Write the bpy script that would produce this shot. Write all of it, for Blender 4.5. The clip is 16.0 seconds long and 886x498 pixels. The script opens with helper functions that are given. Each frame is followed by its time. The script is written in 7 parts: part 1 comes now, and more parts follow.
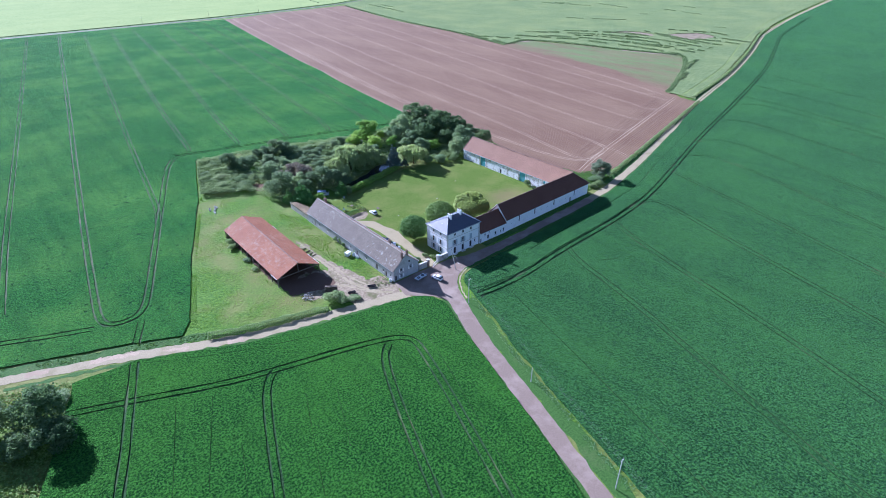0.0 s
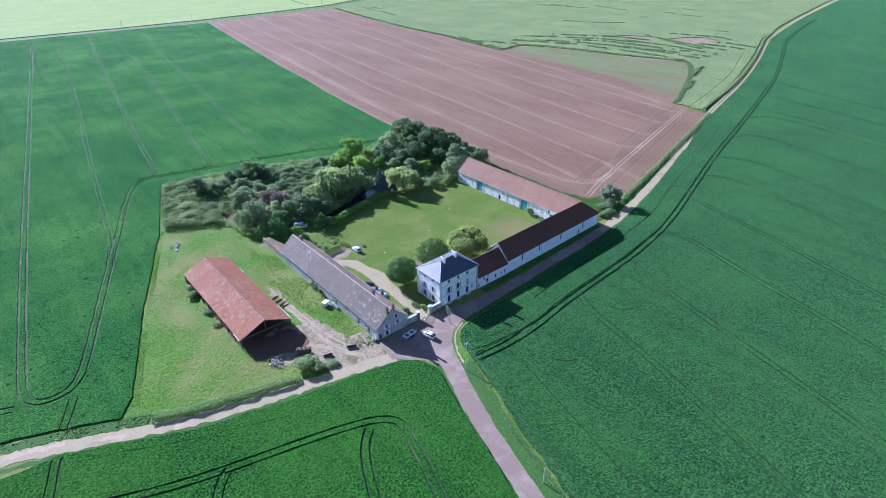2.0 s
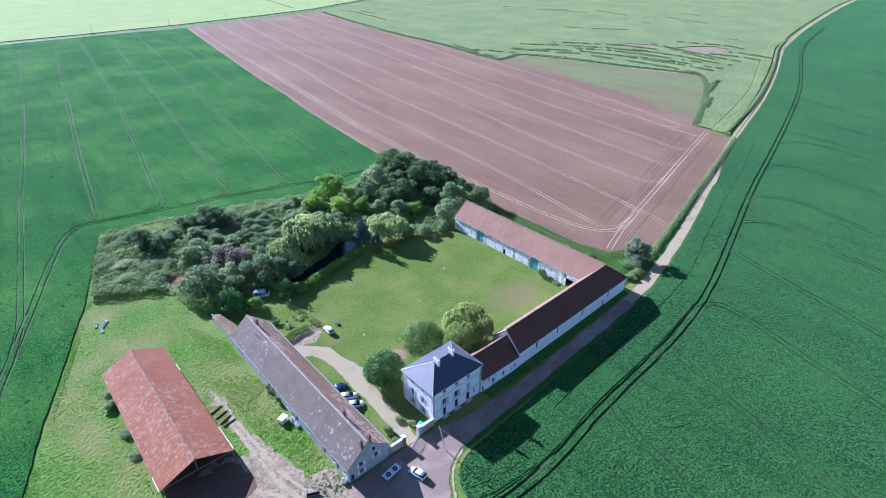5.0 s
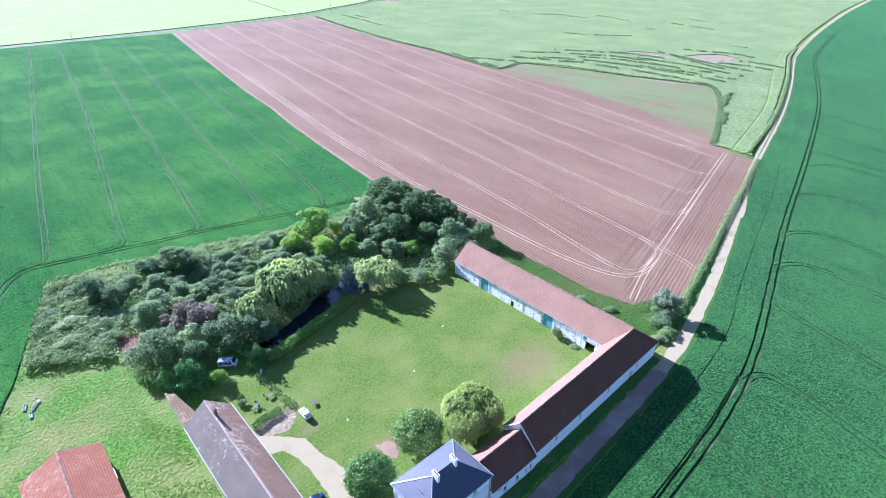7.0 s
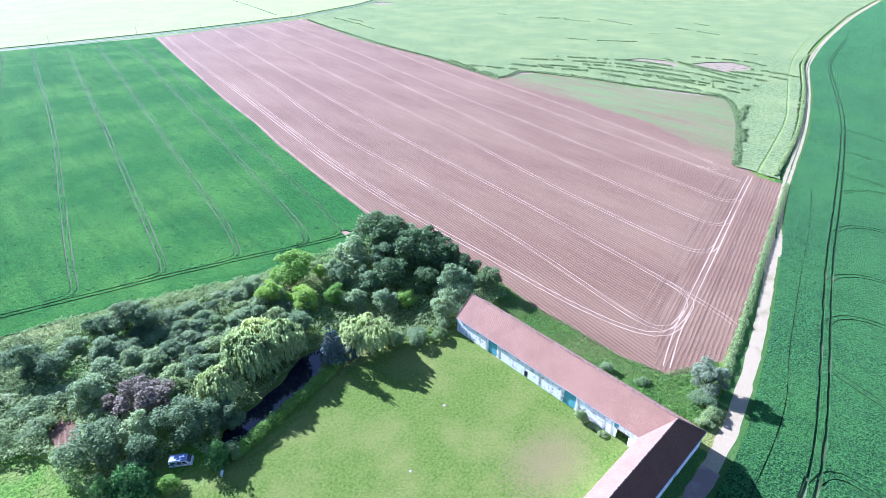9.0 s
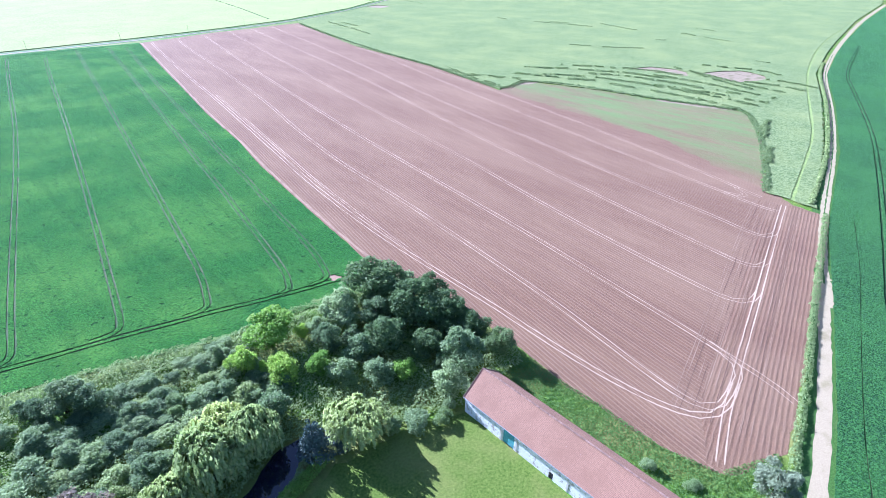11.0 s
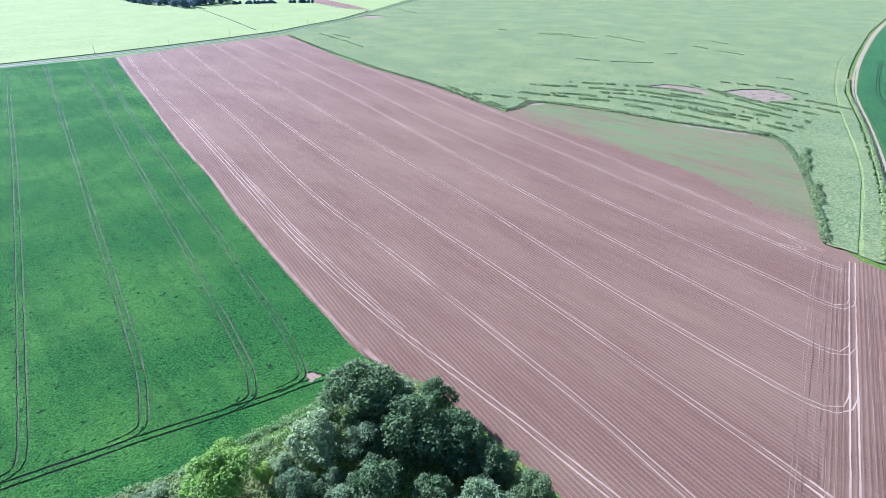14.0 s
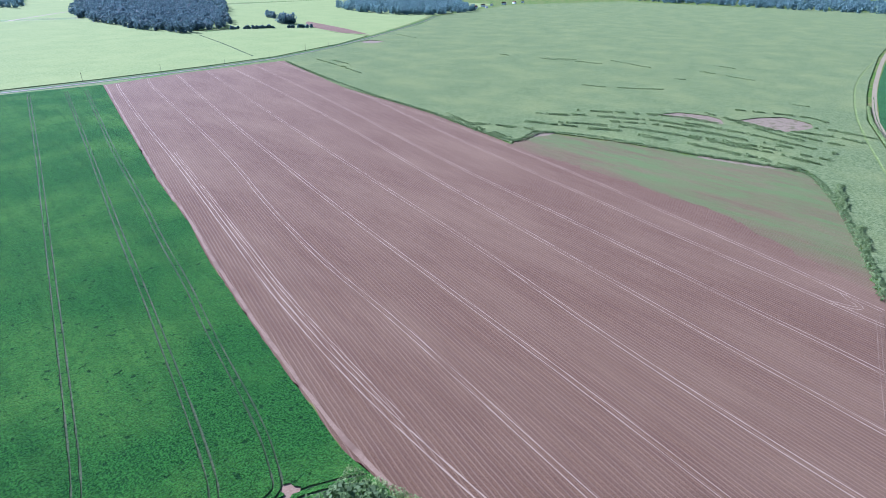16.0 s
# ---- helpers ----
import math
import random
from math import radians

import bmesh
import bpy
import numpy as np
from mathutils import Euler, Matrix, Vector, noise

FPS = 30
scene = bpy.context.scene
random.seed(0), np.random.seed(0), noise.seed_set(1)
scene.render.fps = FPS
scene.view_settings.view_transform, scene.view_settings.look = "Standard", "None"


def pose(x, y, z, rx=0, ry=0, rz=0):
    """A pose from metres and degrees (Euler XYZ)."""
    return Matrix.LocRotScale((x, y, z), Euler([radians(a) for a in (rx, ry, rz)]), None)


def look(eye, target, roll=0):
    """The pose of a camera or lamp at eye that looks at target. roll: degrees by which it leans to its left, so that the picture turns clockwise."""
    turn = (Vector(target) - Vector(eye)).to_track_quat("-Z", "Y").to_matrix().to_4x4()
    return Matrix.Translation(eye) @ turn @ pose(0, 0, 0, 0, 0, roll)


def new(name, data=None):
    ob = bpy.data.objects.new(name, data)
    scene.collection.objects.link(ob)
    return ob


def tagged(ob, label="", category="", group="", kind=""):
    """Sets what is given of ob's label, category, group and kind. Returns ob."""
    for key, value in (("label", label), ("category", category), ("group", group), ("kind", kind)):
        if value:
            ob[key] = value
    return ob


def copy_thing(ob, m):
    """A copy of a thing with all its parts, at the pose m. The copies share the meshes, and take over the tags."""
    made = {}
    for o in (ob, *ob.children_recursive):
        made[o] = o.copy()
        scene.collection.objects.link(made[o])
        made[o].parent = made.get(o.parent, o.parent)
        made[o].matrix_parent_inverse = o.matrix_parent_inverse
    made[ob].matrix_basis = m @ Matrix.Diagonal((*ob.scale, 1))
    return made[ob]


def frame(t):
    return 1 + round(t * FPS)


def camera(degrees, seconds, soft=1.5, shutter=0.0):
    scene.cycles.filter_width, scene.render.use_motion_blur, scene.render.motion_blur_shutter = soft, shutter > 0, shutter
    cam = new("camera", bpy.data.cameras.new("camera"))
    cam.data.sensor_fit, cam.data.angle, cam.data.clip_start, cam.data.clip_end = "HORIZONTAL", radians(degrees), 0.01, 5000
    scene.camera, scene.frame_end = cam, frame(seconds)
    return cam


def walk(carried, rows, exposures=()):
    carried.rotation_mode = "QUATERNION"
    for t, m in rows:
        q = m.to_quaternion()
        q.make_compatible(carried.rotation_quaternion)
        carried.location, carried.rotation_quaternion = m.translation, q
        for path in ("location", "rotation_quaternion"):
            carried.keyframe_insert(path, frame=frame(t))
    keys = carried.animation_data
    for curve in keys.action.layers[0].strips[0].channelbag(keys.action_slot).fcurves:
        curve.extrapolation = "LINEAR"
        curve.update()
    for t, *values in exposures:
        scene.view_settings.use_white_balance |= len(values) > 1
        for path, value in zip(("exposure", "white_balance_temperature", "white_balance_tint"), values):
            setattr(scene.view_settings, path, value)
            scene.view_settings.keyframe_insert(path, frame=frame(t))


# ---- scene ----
cam = camera(78.0, 16.0, 0.7)
PATH = [
    (0, (1.73, 3.20, 98.93), (57.73, 69.28, 48.96), -0.15),
    (0.5, (6.67, 8.74, 98.85), (62.90, 74.65, 48.91), -0.14),
    (1, (11.62, 14.30, 98.80), (68.05, 80.04, 48.87), -0.13),
    (1.5, (16.58, 19.87, 98.79), (73.18, 85.46, 48.85), -0.11),
    (2, (21.54, 25.46, 98.80), (78.31, 90.90, 48.86), -0.08),
    (2.5, (26.50, 31.07, 98.85), (83.41, 96.38, 48.88), -0.04),
    (3, (31.46, 36.71, 98.91), (88.52, 101.89, 48.96), -0.00),
    (3.5, (36.41, 42.38, 99.00), (93.50, 107.42, 48.89), 0.04),
    (4, (41.36, 48.08, 99.11), (98.62, 113.00, 49.04), 0.10),
    (6.5, (65.99, 77.08, 99.83), (124.14, 141.46, 50.09), 0.39),
    (7, (70.88, 82.97, 99.99), (129.17, 147.24, 50.27), 0.45),
    (7.5, (75.76, 88.89, 100.15), (134.23, 153.03, 50.48), 0.52),
    (8, (80.63, 94.84, 100.30), (139.26, 158.83, 50.63), 0.58),
    (8.5, (85.48, 100.81, 100.45), (144.24, 164.67, 50.76), 0.64),
    (9, (90.32, 106.79, 100.59), (149.23, 170.51, 50.89), 0.70),
    (11.5, (114.34, 136.83, 101.04), (173.89, 200.10, 51.54), 0.93),
    (12, (119.10, 142.81, 101.06), (178.80, 206.02, 51.65), 0.96),
    (12.5, (123.86, 148.77, 101.05), (183.72, 211.90, 51.73), 0.98),
    (13, (128.62, 154.70, 101.01), (188.67, 217.77, 51.85), 0.99),
    (13.5, (133.36, 160.59, 100.93), (193.54, 223.76, 52.06), 1.00),
    (14, (138.10, 166.42, 100.82), (198.48, 229.62, 52.23), 0.99),
    (14.5, (142.84, 172.20, 100.67), (203.44, 235.51, 52.51), 0.98),
    (15, (147.58, 177.90, 100.47), (208.55, 241.44, 53.09), 0.96),
    (15.5, (152.32, 183.52, 100.22), (213.64, 247.43, 53.80), 0.92),
    (16, (157.06, 189.04, 99.93), (218.62, 253.49, 54.57), 0.87),
]
EXPOSURE = [(0.0, 1.22, 4880, 25), (4.0, 1.12, 4880, 25), (6.5, 1.72, 4850, 26), (7.0, 1.77, 4850, 26), (9.0, 1.93, 4820, 27), (12.0, 1.76, 4850, 27), (14.0, 1.5, 4850, 27), (15.0, 1.34, 4850, 27), (16.0, 1.1, 4850, 27)]
walk(cam, [(t, look(eye, target, roll)) for t, eye, target, roll in PATH], EXPOSURE)

# ---- world, sun ----
SUN_TO = Vector((-2.1, 17.0, 8.3)).normalized()
world = bpy.data.worlds.new("world")
scene.world = world
world.use_nodes = True
sky = world.node_tree.nodes.new("ShaderNodeTexSky")
sky.sky_type, sky.sun_disc = 'NISHITA', False
sky.sun_elevation, sky.sun_rotation = radians(26.0), radians(-7.0)
sky.air_density, sky.dust_density, sky.ozone_density = 1.2, 0.6, 2.5
world.node_tree.links.new(sky.outputs[0], world.node_tree.nodes["Background"].inputs[0])
world.node_tree.nodes["Background"].inputs[1].default_value = 0.05
sun = new("sun", bpy.data.lights.new("sun", 'SUN'))
sun.data.energy, sun.data.angle, sun.data.color = 5.0, radians(0.53), (1.0, 0.97, 0.93)
sun.matrix_world = look(SUN_TO * 50, (0, 0, 0))

# ---- materials ----
def nodes_of(name):
    m = bpy.data.materials.new(name)
    m.use_nodes = True
    nt = m.node_tree
    return m, nt, nt.nodes["Principled BSDF"]


def add(nt, kind, **inputs):
    n = nt.nodes.new("ShaderNode" + kind)
    for k, v in inputs.items():
        n.inputs[k.replace("_", " ")].default_value = v
    return n


def mixed(nt, fac, a, b):
    """Colour mix; fac, a and b are sockets or values."""
    n = nt.nodes.new("ShaderNodeMix")
    n.data_type = 'RGBA'
    for i, v in ((0, fac), (6, a), (7, b)):
        if isinstance(v, bpy.types.NodeSocket):
            nt.links.new(v, n.inputs[i])
        else:
            n.inputs[i].default_value = (*v, 1) if isinstance(v, tuple) else v
    return n.outputs[2]


def ranged(nt, socket, lo, hi, to0=0.0, to1=1.0):
    n = nt.nodes.new("ShaderNodeMapRange")
    nt.links.new(socket, n.inputs[0])
    for i, v in enumerate((lo, hi, to0, to1)):
        n.inputs[i + 1].default_value = v
    return n.outputs[0]


def noised(nt, scale, detail=3.0, rough=0.55, stretch=None, turn=0.0):
    co = nt.nodes.new("ShaderNodeTexCoord").outputs["Object"]
    if stretch:
        mp = nt.nodes.new("ShaderNodeMapping")
        mp.inputs["Rotation"].default_value = (0, 0, radians(turn))
        mp.inputs["Scale"].default_value = stretch
        nt.links.new(co, mp.inputs[0])
        co = mp.outputs[0]
    n = add(nt, "TexNoise", Scale=scale, Detail=detail, Roughness=rough)
    nt.links.new(co, n.inputs["Vector"])
    return n.outputs["Fac"]


def bumped(nt, bsdf, socket, distance, strength=1.0, under=None):
    b = add(nt, "Bump", Strength=strength, Distance=distance)
    nt.links.new(socket, b.inputs["Height"])
    if under is not None:
        nt.links.new(under, b.inputs["Normal"])
    nt.links.new(b.outputs[0], bsdf.inputs["Normal"])
    return b.outputs[0]


def surface(name, a, b, fine=2.0, c=None, coarse=0.06, spread=(0.42, 0.6), bump=0.05, rough=0.9, spec=0.15, metal=0.0, vary=0.0):
    """Two colours in a fine grain, a third one in large patches, relief, and optional brightness by object."""
    m, nt, p = nodes_of(name)
    grain = noised(nt, fine, 4.0, 0.62)
    col = mixed(nt, ranged(nt, grain, 0.32, 0.68), a, b)
    if c:
        col = mixed(nt, ranged(nt, noised(nt, coarse, 4.0, 0.6), *spread), col, c)
    if vary:
        oi = nt.nodes.new("ShaderNodeObjectInfo")
        hs = add(nt, "HueSaturation")
        nt.links.new(col, hs.inputs["Color"])
        nt.links.new(ranged(nt, oi.outputs["Random"], 0, 1, 1 - vary, 1 + vary), hs.inputs["Value"])
        col = hs.outputs[0]
    nt.links.new(col, p.inputs["Base Color"])
    p.inputs["Roughness"].default_value, p.inputs["Specular IOR Level"].default_value, p.inputs["Metallic"].default_value = rough, spec, metal
    if bump:
        bumped(nt, p, grain, bump)
    return m


def crop_mat(name, dark, light, patch, turn, fine=1.9, bump=0.75, tint=None, sheen=0.08, glint=(0.5, 1.0, 0.72), pocks=0.0):
    """Standing crop seen from above: clumps, drill rows along `turn`, broad patches of growth, stippled pale drifts and small gaps."""
    m, nt, p = nodes_of(name)
    clump = noised(nt, fine, 3.0, 0.62)
    rows = noised(nt, 1.1, 3.0, 0.6, (4.0, 0.3, 1.0), turn)
    col = mixed(nt, ranged(nt, clump, 0.42, 0.6), dark, light)
    col = mixed(nt, ranged(nt, rows, 0.42, 0.68, 0.0, 0.2), col, light)
    mid = noised(nt, 0.6, 4.0, 0.7)
    col = mixed(nt, ranged(nt, mid, 0.48, 0.34, 0.0, 0.28), col, dark)
    broad = noised(nt, 0.022, 5.0, 0.6)
    stipple = nt.nodes.new("ShaderNodeMath")
    stipple.operation = 'MULTIPLY'
    nt.links.new(ranged(nt, broad, 0.42, 0.66, 0.0, 1.0), stipple.inputs[0])
    nt.links.new(ranged(nt, noised(nt, 1.3, 4.0, 0.75), 0.36, 0.66, 0.1, 0.9), stipple.inputs[1])
    col = mixed(nt, stipple.outputs[0], col, patch)
    streak = noised(nt, 0.1, 3.0, 0.5, (2.2, 0.12, 1.0), turn)
    col = mixed(nt, ranged(nt, streak, 0.48, 0.75, 0.0, 0.35), col, tint or dark)
    if pocks:
        col = mixed(nt, ranged(nt, noised(nt, 0.5, 2.0, 0.5), 0.65, 0.7, 0.0, pocks), col, tuple(v * 0.5 for v in dark))
    nt.links.new(col, p.inputs["Base Color"])
    p.inputs["Roughness"].default_value, p.inputs["Specular IOR Level"].default_value = 1.0, 0.02
    # Tinted sheen brightens crop at grazing angles and stands in for distance haze.
    p.inputs["Sheen Weight"].default_value, p.inputs["Sheen Roughness"].default_value = sheen, 0.5
    p.inputs["Sheen Tint"].default_value = (*glint, 1)
    n1 = bumped(nt, p, clump, bump)
    n2 = bumped(nt, p, rows, bump * 0.4, 1.0, n1)
    bumped(nt, p, mid, bump * 0.45, 1.0, n2)
    return m


def soil_mat(name, weeds=None, turn=10.7, lines=0.42):
    """Tilled soil: thin pale drill lines along `turn`, crumbs and clods, drier patches, and weeds in drifts where given."""
    m, nt, p = nodes_of(name)
    co = nt.nodes.new("ShaderNodeTexCoord").outputs["Object"]
    mp = nt.nodes.new("ShaderNodeMapping")
    mp.inputs["Rotation"].default_value = (0, 0, radians(turn))
    nt.links.new(co, mp.inputs[0])
    w = add(nt, "TexWave", Scale=0.25, Distortion=1.3, Detail=3.0)
    w.inputs["Detail Scale"].default_value = 0.6
    nt.links.new(mp.outputs[0], w.inputs[0])
    w2 = add(nt, "TexWave", Scale=0.063, Distortion=0.4, Detail=1.0)
    nt.links.new(mp.outputs[0], w2.inputs[0])
    crumbs = noised(nt, 2.6, 5.0, 0.78)
    fine = noised(nt, 0.8, 3.0, 0.6, (3.0, 0.05, 1.0), turn)
    broad = noised(nt, 0.02, 4.0, 0.6, (1.6, 0.5, 1.0), turn)
    worn = noised(nt, 0.12, 3.0, 0.6, (2.0, 0.25, 1.0), turn)
    col = mixed(nt, ranged(nt, crumbs, 0.36, 0.66), (0.115, 0.063, 0.033), (0.3, 0.176, 0.1))
    col = mixed(nt, ranged(nt, fine, 0.4, 0.62, 0.0, 0.5), col, (0.16, 0.09, 0.06))
    col = mixed(nt, ranged(nt, w2.outputs["Fac"], 0.3, 0.9, 0.0, 0.25), col, (0.15, 0.085, 0.056))
    col = mixed(nt, ranged(nt, broad, 0.4, 0.7, 0.0, 0.45), col, (0.29, 0.19, 0.11))
    both = nt.nodes.new("ShaderNodeMath")
    both.operation = 'MULTIPLY'
    nt.links.new(ranged(nt, w.outputs["Fac"], 0.72, 1.0), both.inputs[0])
    nt.links.new(ranged(nt, worn, 0.35, 0.62, 0.15, lines), both.inputs[1])
    col = mixed(nt, both.outputs[0], col, (0.45, 0.31, 0.2))
    if weeds:
        sp = nt.nodes.new("ShaderNodeSeparateXYZ")
        nt.links.new(co, sp.inputs[0])
        across = nt.nodes.new("ShaderNodeMath")
        across.operation = 'MULTIPLY_ADD'
        nt.links.new(sp.outputs[1], across.inputs[0])
        across.inputs[1].default_value = -0.22
        nt.links.new(sp.outputs[0], across.inputs[2])
        drift = noised(nt, 0.07, 5.0, 0.68, (1.3, 0.3, 1.0), 15.0)
        grown = nt.nodes.new("ShaderNodeMath")
        grown.operation = 'MULTIPLY'
        nt.links.new(ranged(nt, across.outputs[0], 333.0, 366.0), grown.inputs[0])
        nt.links.new(ranged(nt, drift, 0.37, 0.6, 0.2, 0.85), grown.inputs[1])
        col = mixed(nt, grown.outputs[0], col, mixed(nt, ranged(nt, crumbs, 0.35, 0.65), weeds, tuple(v * 1.3 for v in weeds)))
    nt.links.new(col, p.inputs["Base Color"])
    p.inputs["Roughness"].default_value, p.inputs["Specular IOR Level"].default_value = 0.95, 0.1
    # Faint bluish sheen, in place of haze over the farther soil.
    p.inputs["Sheen Weight"].default_value, p.inputs["Sheen Roughness"].default_value = 0.02, 0.6
    p.inputs["Sheen Tint"].default_value = (0.85, 0.88, 1.0, 1)
    n1 = bumped(nt, p, crumbs, 0.32)
    bumped(nt, p, w.outputs["Fac"], 0.05, 1.0, n1)
    return m


def leaf_mat(name, dark, light, glow=0.42, vary=0.2, rough=0.7):
    """Foliage: colour by leaf clump and by tree, some light let through."""
    m, nt, p = nodes_of(name)
    gi = nt.nodes.new("ShaderNodeNewGeometry")
    oi = nt.nodes.new("ShaderNodeObjectInfo")
    col = mixed(nt, ranged(nt, gi.outputs["Random Per Island"], 0, 1, 0.15, 0.75), dark, light)
    hs = add(nt, "HueSaturation")
    nt.links.new(col, hs.inputs["Color"])
    nt.links.new(ranged(nt, oi.outputs["Random"], 0, 1, 1 - vary, 1 + vary), hs.inputs["Value"])
    nt.links.new(ranged(nt, oi.outputs["Random"], 0, 1, 0.515, 0.485), hs.inputs["Hue"])
    nt.links.new(hs.outputs[0], p.inputs["Base Color"])
    p.inputs["Roughness"].default_value, p.inputs["Specular IOR Level"].default_value = rough, 0.25
    tr = nt.nodes.new("ShaderNodeBsdfTranslucent")
    nt.links.new(hs.outputs[0], tr.inputs["Color"])
    mx = nt.nodes.new("ShaderNodeMixShader")
    mx.inputs[0].default_value = glow
    nt.links.new(p.outputs[0], mx.inputs[1])
    nt.links.new(tr.outputs[0], mx.inputs[2])
    nt.links.new(mx.outputs[0], nt.nodes["Material Output"].inputs[0])
    return m


def tile_mat(name, a, b, stain, along, course=0.3, wide=0.24, lichen=None, amount=(0.58, 0.66), rough=0.8, spec=0.2):
    """Roof covering in courses; along: 0 where the ridge runs along x, 1 along y."""
    m, nt, p = nodes_of(name)
    co = nt.nodes.new("ShaderNodeTexCoord").outputs["Object"]
    sp = nt.nodes.new("ShaderNodeSeparateXYZ")
    nt.links.new(co, sp.inputs[0])
    cb = nt.nodes.new("ShaderNodeCombineXYZ")
    nt.links.new(sp.outputs[along], cb.inputs[0])
    nt.links.new(sp.outputs[2], cb.inputs[1])
    br = add(nt, "TexBrick", Scale=1.0, Mortar_Size=0.02, Bias=0.0)
    br.inputs["Brick Width"].default_value, br.inputs["Row Height"].default_value = wide, course * 0.62
    br.inputs["Color1"].default_value, br.inputs["Color2"].default_value = (*a, 1), (*b, 1)
    br.inputs["Mortar"].default_value = (*[v * 0.55 for v in a], 1)
    nt.links.new(cb.outputs[0], br.inputs[0])
    grain = noised(nt, 3.5, 4.0, 0.65)
    col = mixed(nt, ranged(nt, grain, 0.35, 0.75, 0.0, 0.5), br.outputs["Color"], stain)
    col = mixed(nt, ranged(nt, noised(nt, 0.22, 5.0, 0.65), 0.42, 0.65, 0.0, 0.6), col, tuple(v * 0.75 for v in a))
    if lichen:
        near = noised(nt, 0.09, 2.0, 0.5)
        blot = noised(nt, 1.1, 4.0, 0.6)
        both = nt.nodes.new("ShaderNodeMath")
        both.operation = 'MULTIPLY'
        nt.links.new(ranged(nt, near, 0.46, 0.56), both.inputs[0])
        nt.links.new(ranged(nt, blot, *amount), both.inputs[1])
        col = mixed(nt, both.outputs[0], col, lichen)
    nt.links.new(col, p.inputs["Base Color"])
    p.inputs["Roughness"].default_value, p.inputs["Specular IOR Level"].default_value = rough, spec
    n1 = bumped(nt, p, br.outputs["Fac"], -0.03)
    bumped(nt, p, grain, 0.03, 1.0, n1)
    return m


def lawn_mat(name, a, b, dry, worn, spots):
    """Mown grass with tufts, drier drifts and soft-edged worn spots (x, y, half length, half width)."""
    m, nt, p = nodes_of(name)
    tuft = noised(nt, 1.6, 5.0, 0.7)
    col = mixed(nt, ranged(nt, tuft, 0.36, 0.64), a, b)
    col = mixed(nt, ranged(nt, noised(nt, 0.07, 5.0, 0.65), 0.44, 0.7, 0.0, 0.7), col, dry)
    co = nt.nodes.new("ShaderNodeTexCoord").outputs["Object"]
    ragged = noised(nt, 0.9, 5.0, 0.7)
    for x, y, rx, ry in spots:
        mp = nt.nodes.new("ShaderNodeMapping")
        mp.inputs["Location"].default_value = (-x / rx, -y / ry, 0)
        mp.inputs["Scale"].default_value = (1 / rx, 1 / ry, 0)
        nt.links.new(co, mp.inputs[0])
        far = nt.nodes.new("ShaderNodeVectorMath")
        far.operation = 'LENGTH'
        nt.links.new(mp.outputs[0], far.inputs[0])
        both = nt.nodes.new("ShaderNodeMath")
        both.operation = 'MULTIPLY_ADD'
        nt.links.new(ragged, both.inputs[0])
        both.inputs[1].default_value = 1.8
        nt.links.new(far.outputs["Value"], both.inputs[2])
        col = mixed(nt, ranged(nt, both.outputs[0], 1.85, 1.15, 0.0, 0.8), col, worn)
    nt.links.new(col, p.inputs["Base Color"])
    p.inputs["Roughness"].default_value, p.inputs["Specular IOR Level"].default_value = 1.0, 0.03
    bumped(nt, p, tuft, 0.2)
    return m


def plain(name, colour, rough=0.5, metal=0.0, spec=0.4):
    return surface(name, tuple(v * 0.92 for v in colour), tuple(min(1.0, v * 1.06) for v in colour), 9.0, None, bump=0.004, rough=rough, spec=spec, metal=metal)


GRASS = surface("pasture grass", (0.034, 0.102, 0.009), (0.165, 0.3, 0.03), 1.3, (0.21, 0.215, 0.06), 0.045, (0.42, 0.62), 0.5)
LAWN = lawn_mat("mown lawn", (0.072, 0.122, 0.02), (0.156, 0.212, 0.042), (0.21, 0.222, 0.065), (0.2, 0.168, 0.075), ((163, 151, 15.0, 10.0), (118.5, 154.5, 6.0, 3.5), (157.4, 178.2, 1.0, 0.8), (139, 169, 0.8, 0.7), (112.5, 154, 4.0, 3.0), (108, 170, 4, 2)))
VERGE = surface("verge grass", (0.03, 0.088, 0.015), (0.085, 0.17, 0.034), 2.6, (0.11, 0.15, 0.05), 0.12, (0.55, 0.75), 0.2)
WHEAT_W = crop_mat("wheat, west field", (0.005, 0.04, 0.005), (0.068, 0.24, 0.03), (0.145, 0.31, 0.044), 8.3, 2.2, 1.0, None, 0.14, (0.42, 1.0, 0.58), 0.85)
WHEAT_S = crop_mat("wheat, south field", (0.006, 0.04, 0.006), (0.07, 0.218, 0.026), (0.08, 0.23, 0.022), 18.5, 2.0, 1.0, None, 0.05, (0.5, 1.0, 0.7), 0.3)
WHEAT_E = crop_mat("wheat, east field", (0.004, 0.026, 0.006), (0.064, 0.182, 0.035), (0.056, 0.162, 0.026), 18.5, 2.0, 1.0, None, 0.16, (0.45, 1.0, 0.55), 0.4)
PALE_CROP = crop_mat("pale barley", (0.12, 0.175, 0.055), (0.26, 0.31, 0.126), (0.3, 0.335, 0.116), 101.0, 0.9, 0.65, (0.175, 0.23, 0.075), 0.04, (0.8, 1.0, 0.85))
# Pale crop whose colour is lightened further to stand in for distance haze.
FAR_CROP = crop_mat("far pale crop, lightened for haze", (0.27, 0.34, 0.12), (0.35, 0.42, 0.165), (0.4, 0.45, 0.17), 70.0, 0.5, 0.3, (0.31, 0.385, 0.14), 0.0)
RUT_PALE = surface("dry soil in the ruts", (0.026, 0.058, 0.018), (0.12, 0.14, 0.07), 1.5, (0.028, 0.066, 0.02), 0.05, (0.44, 0.64), 0.05)
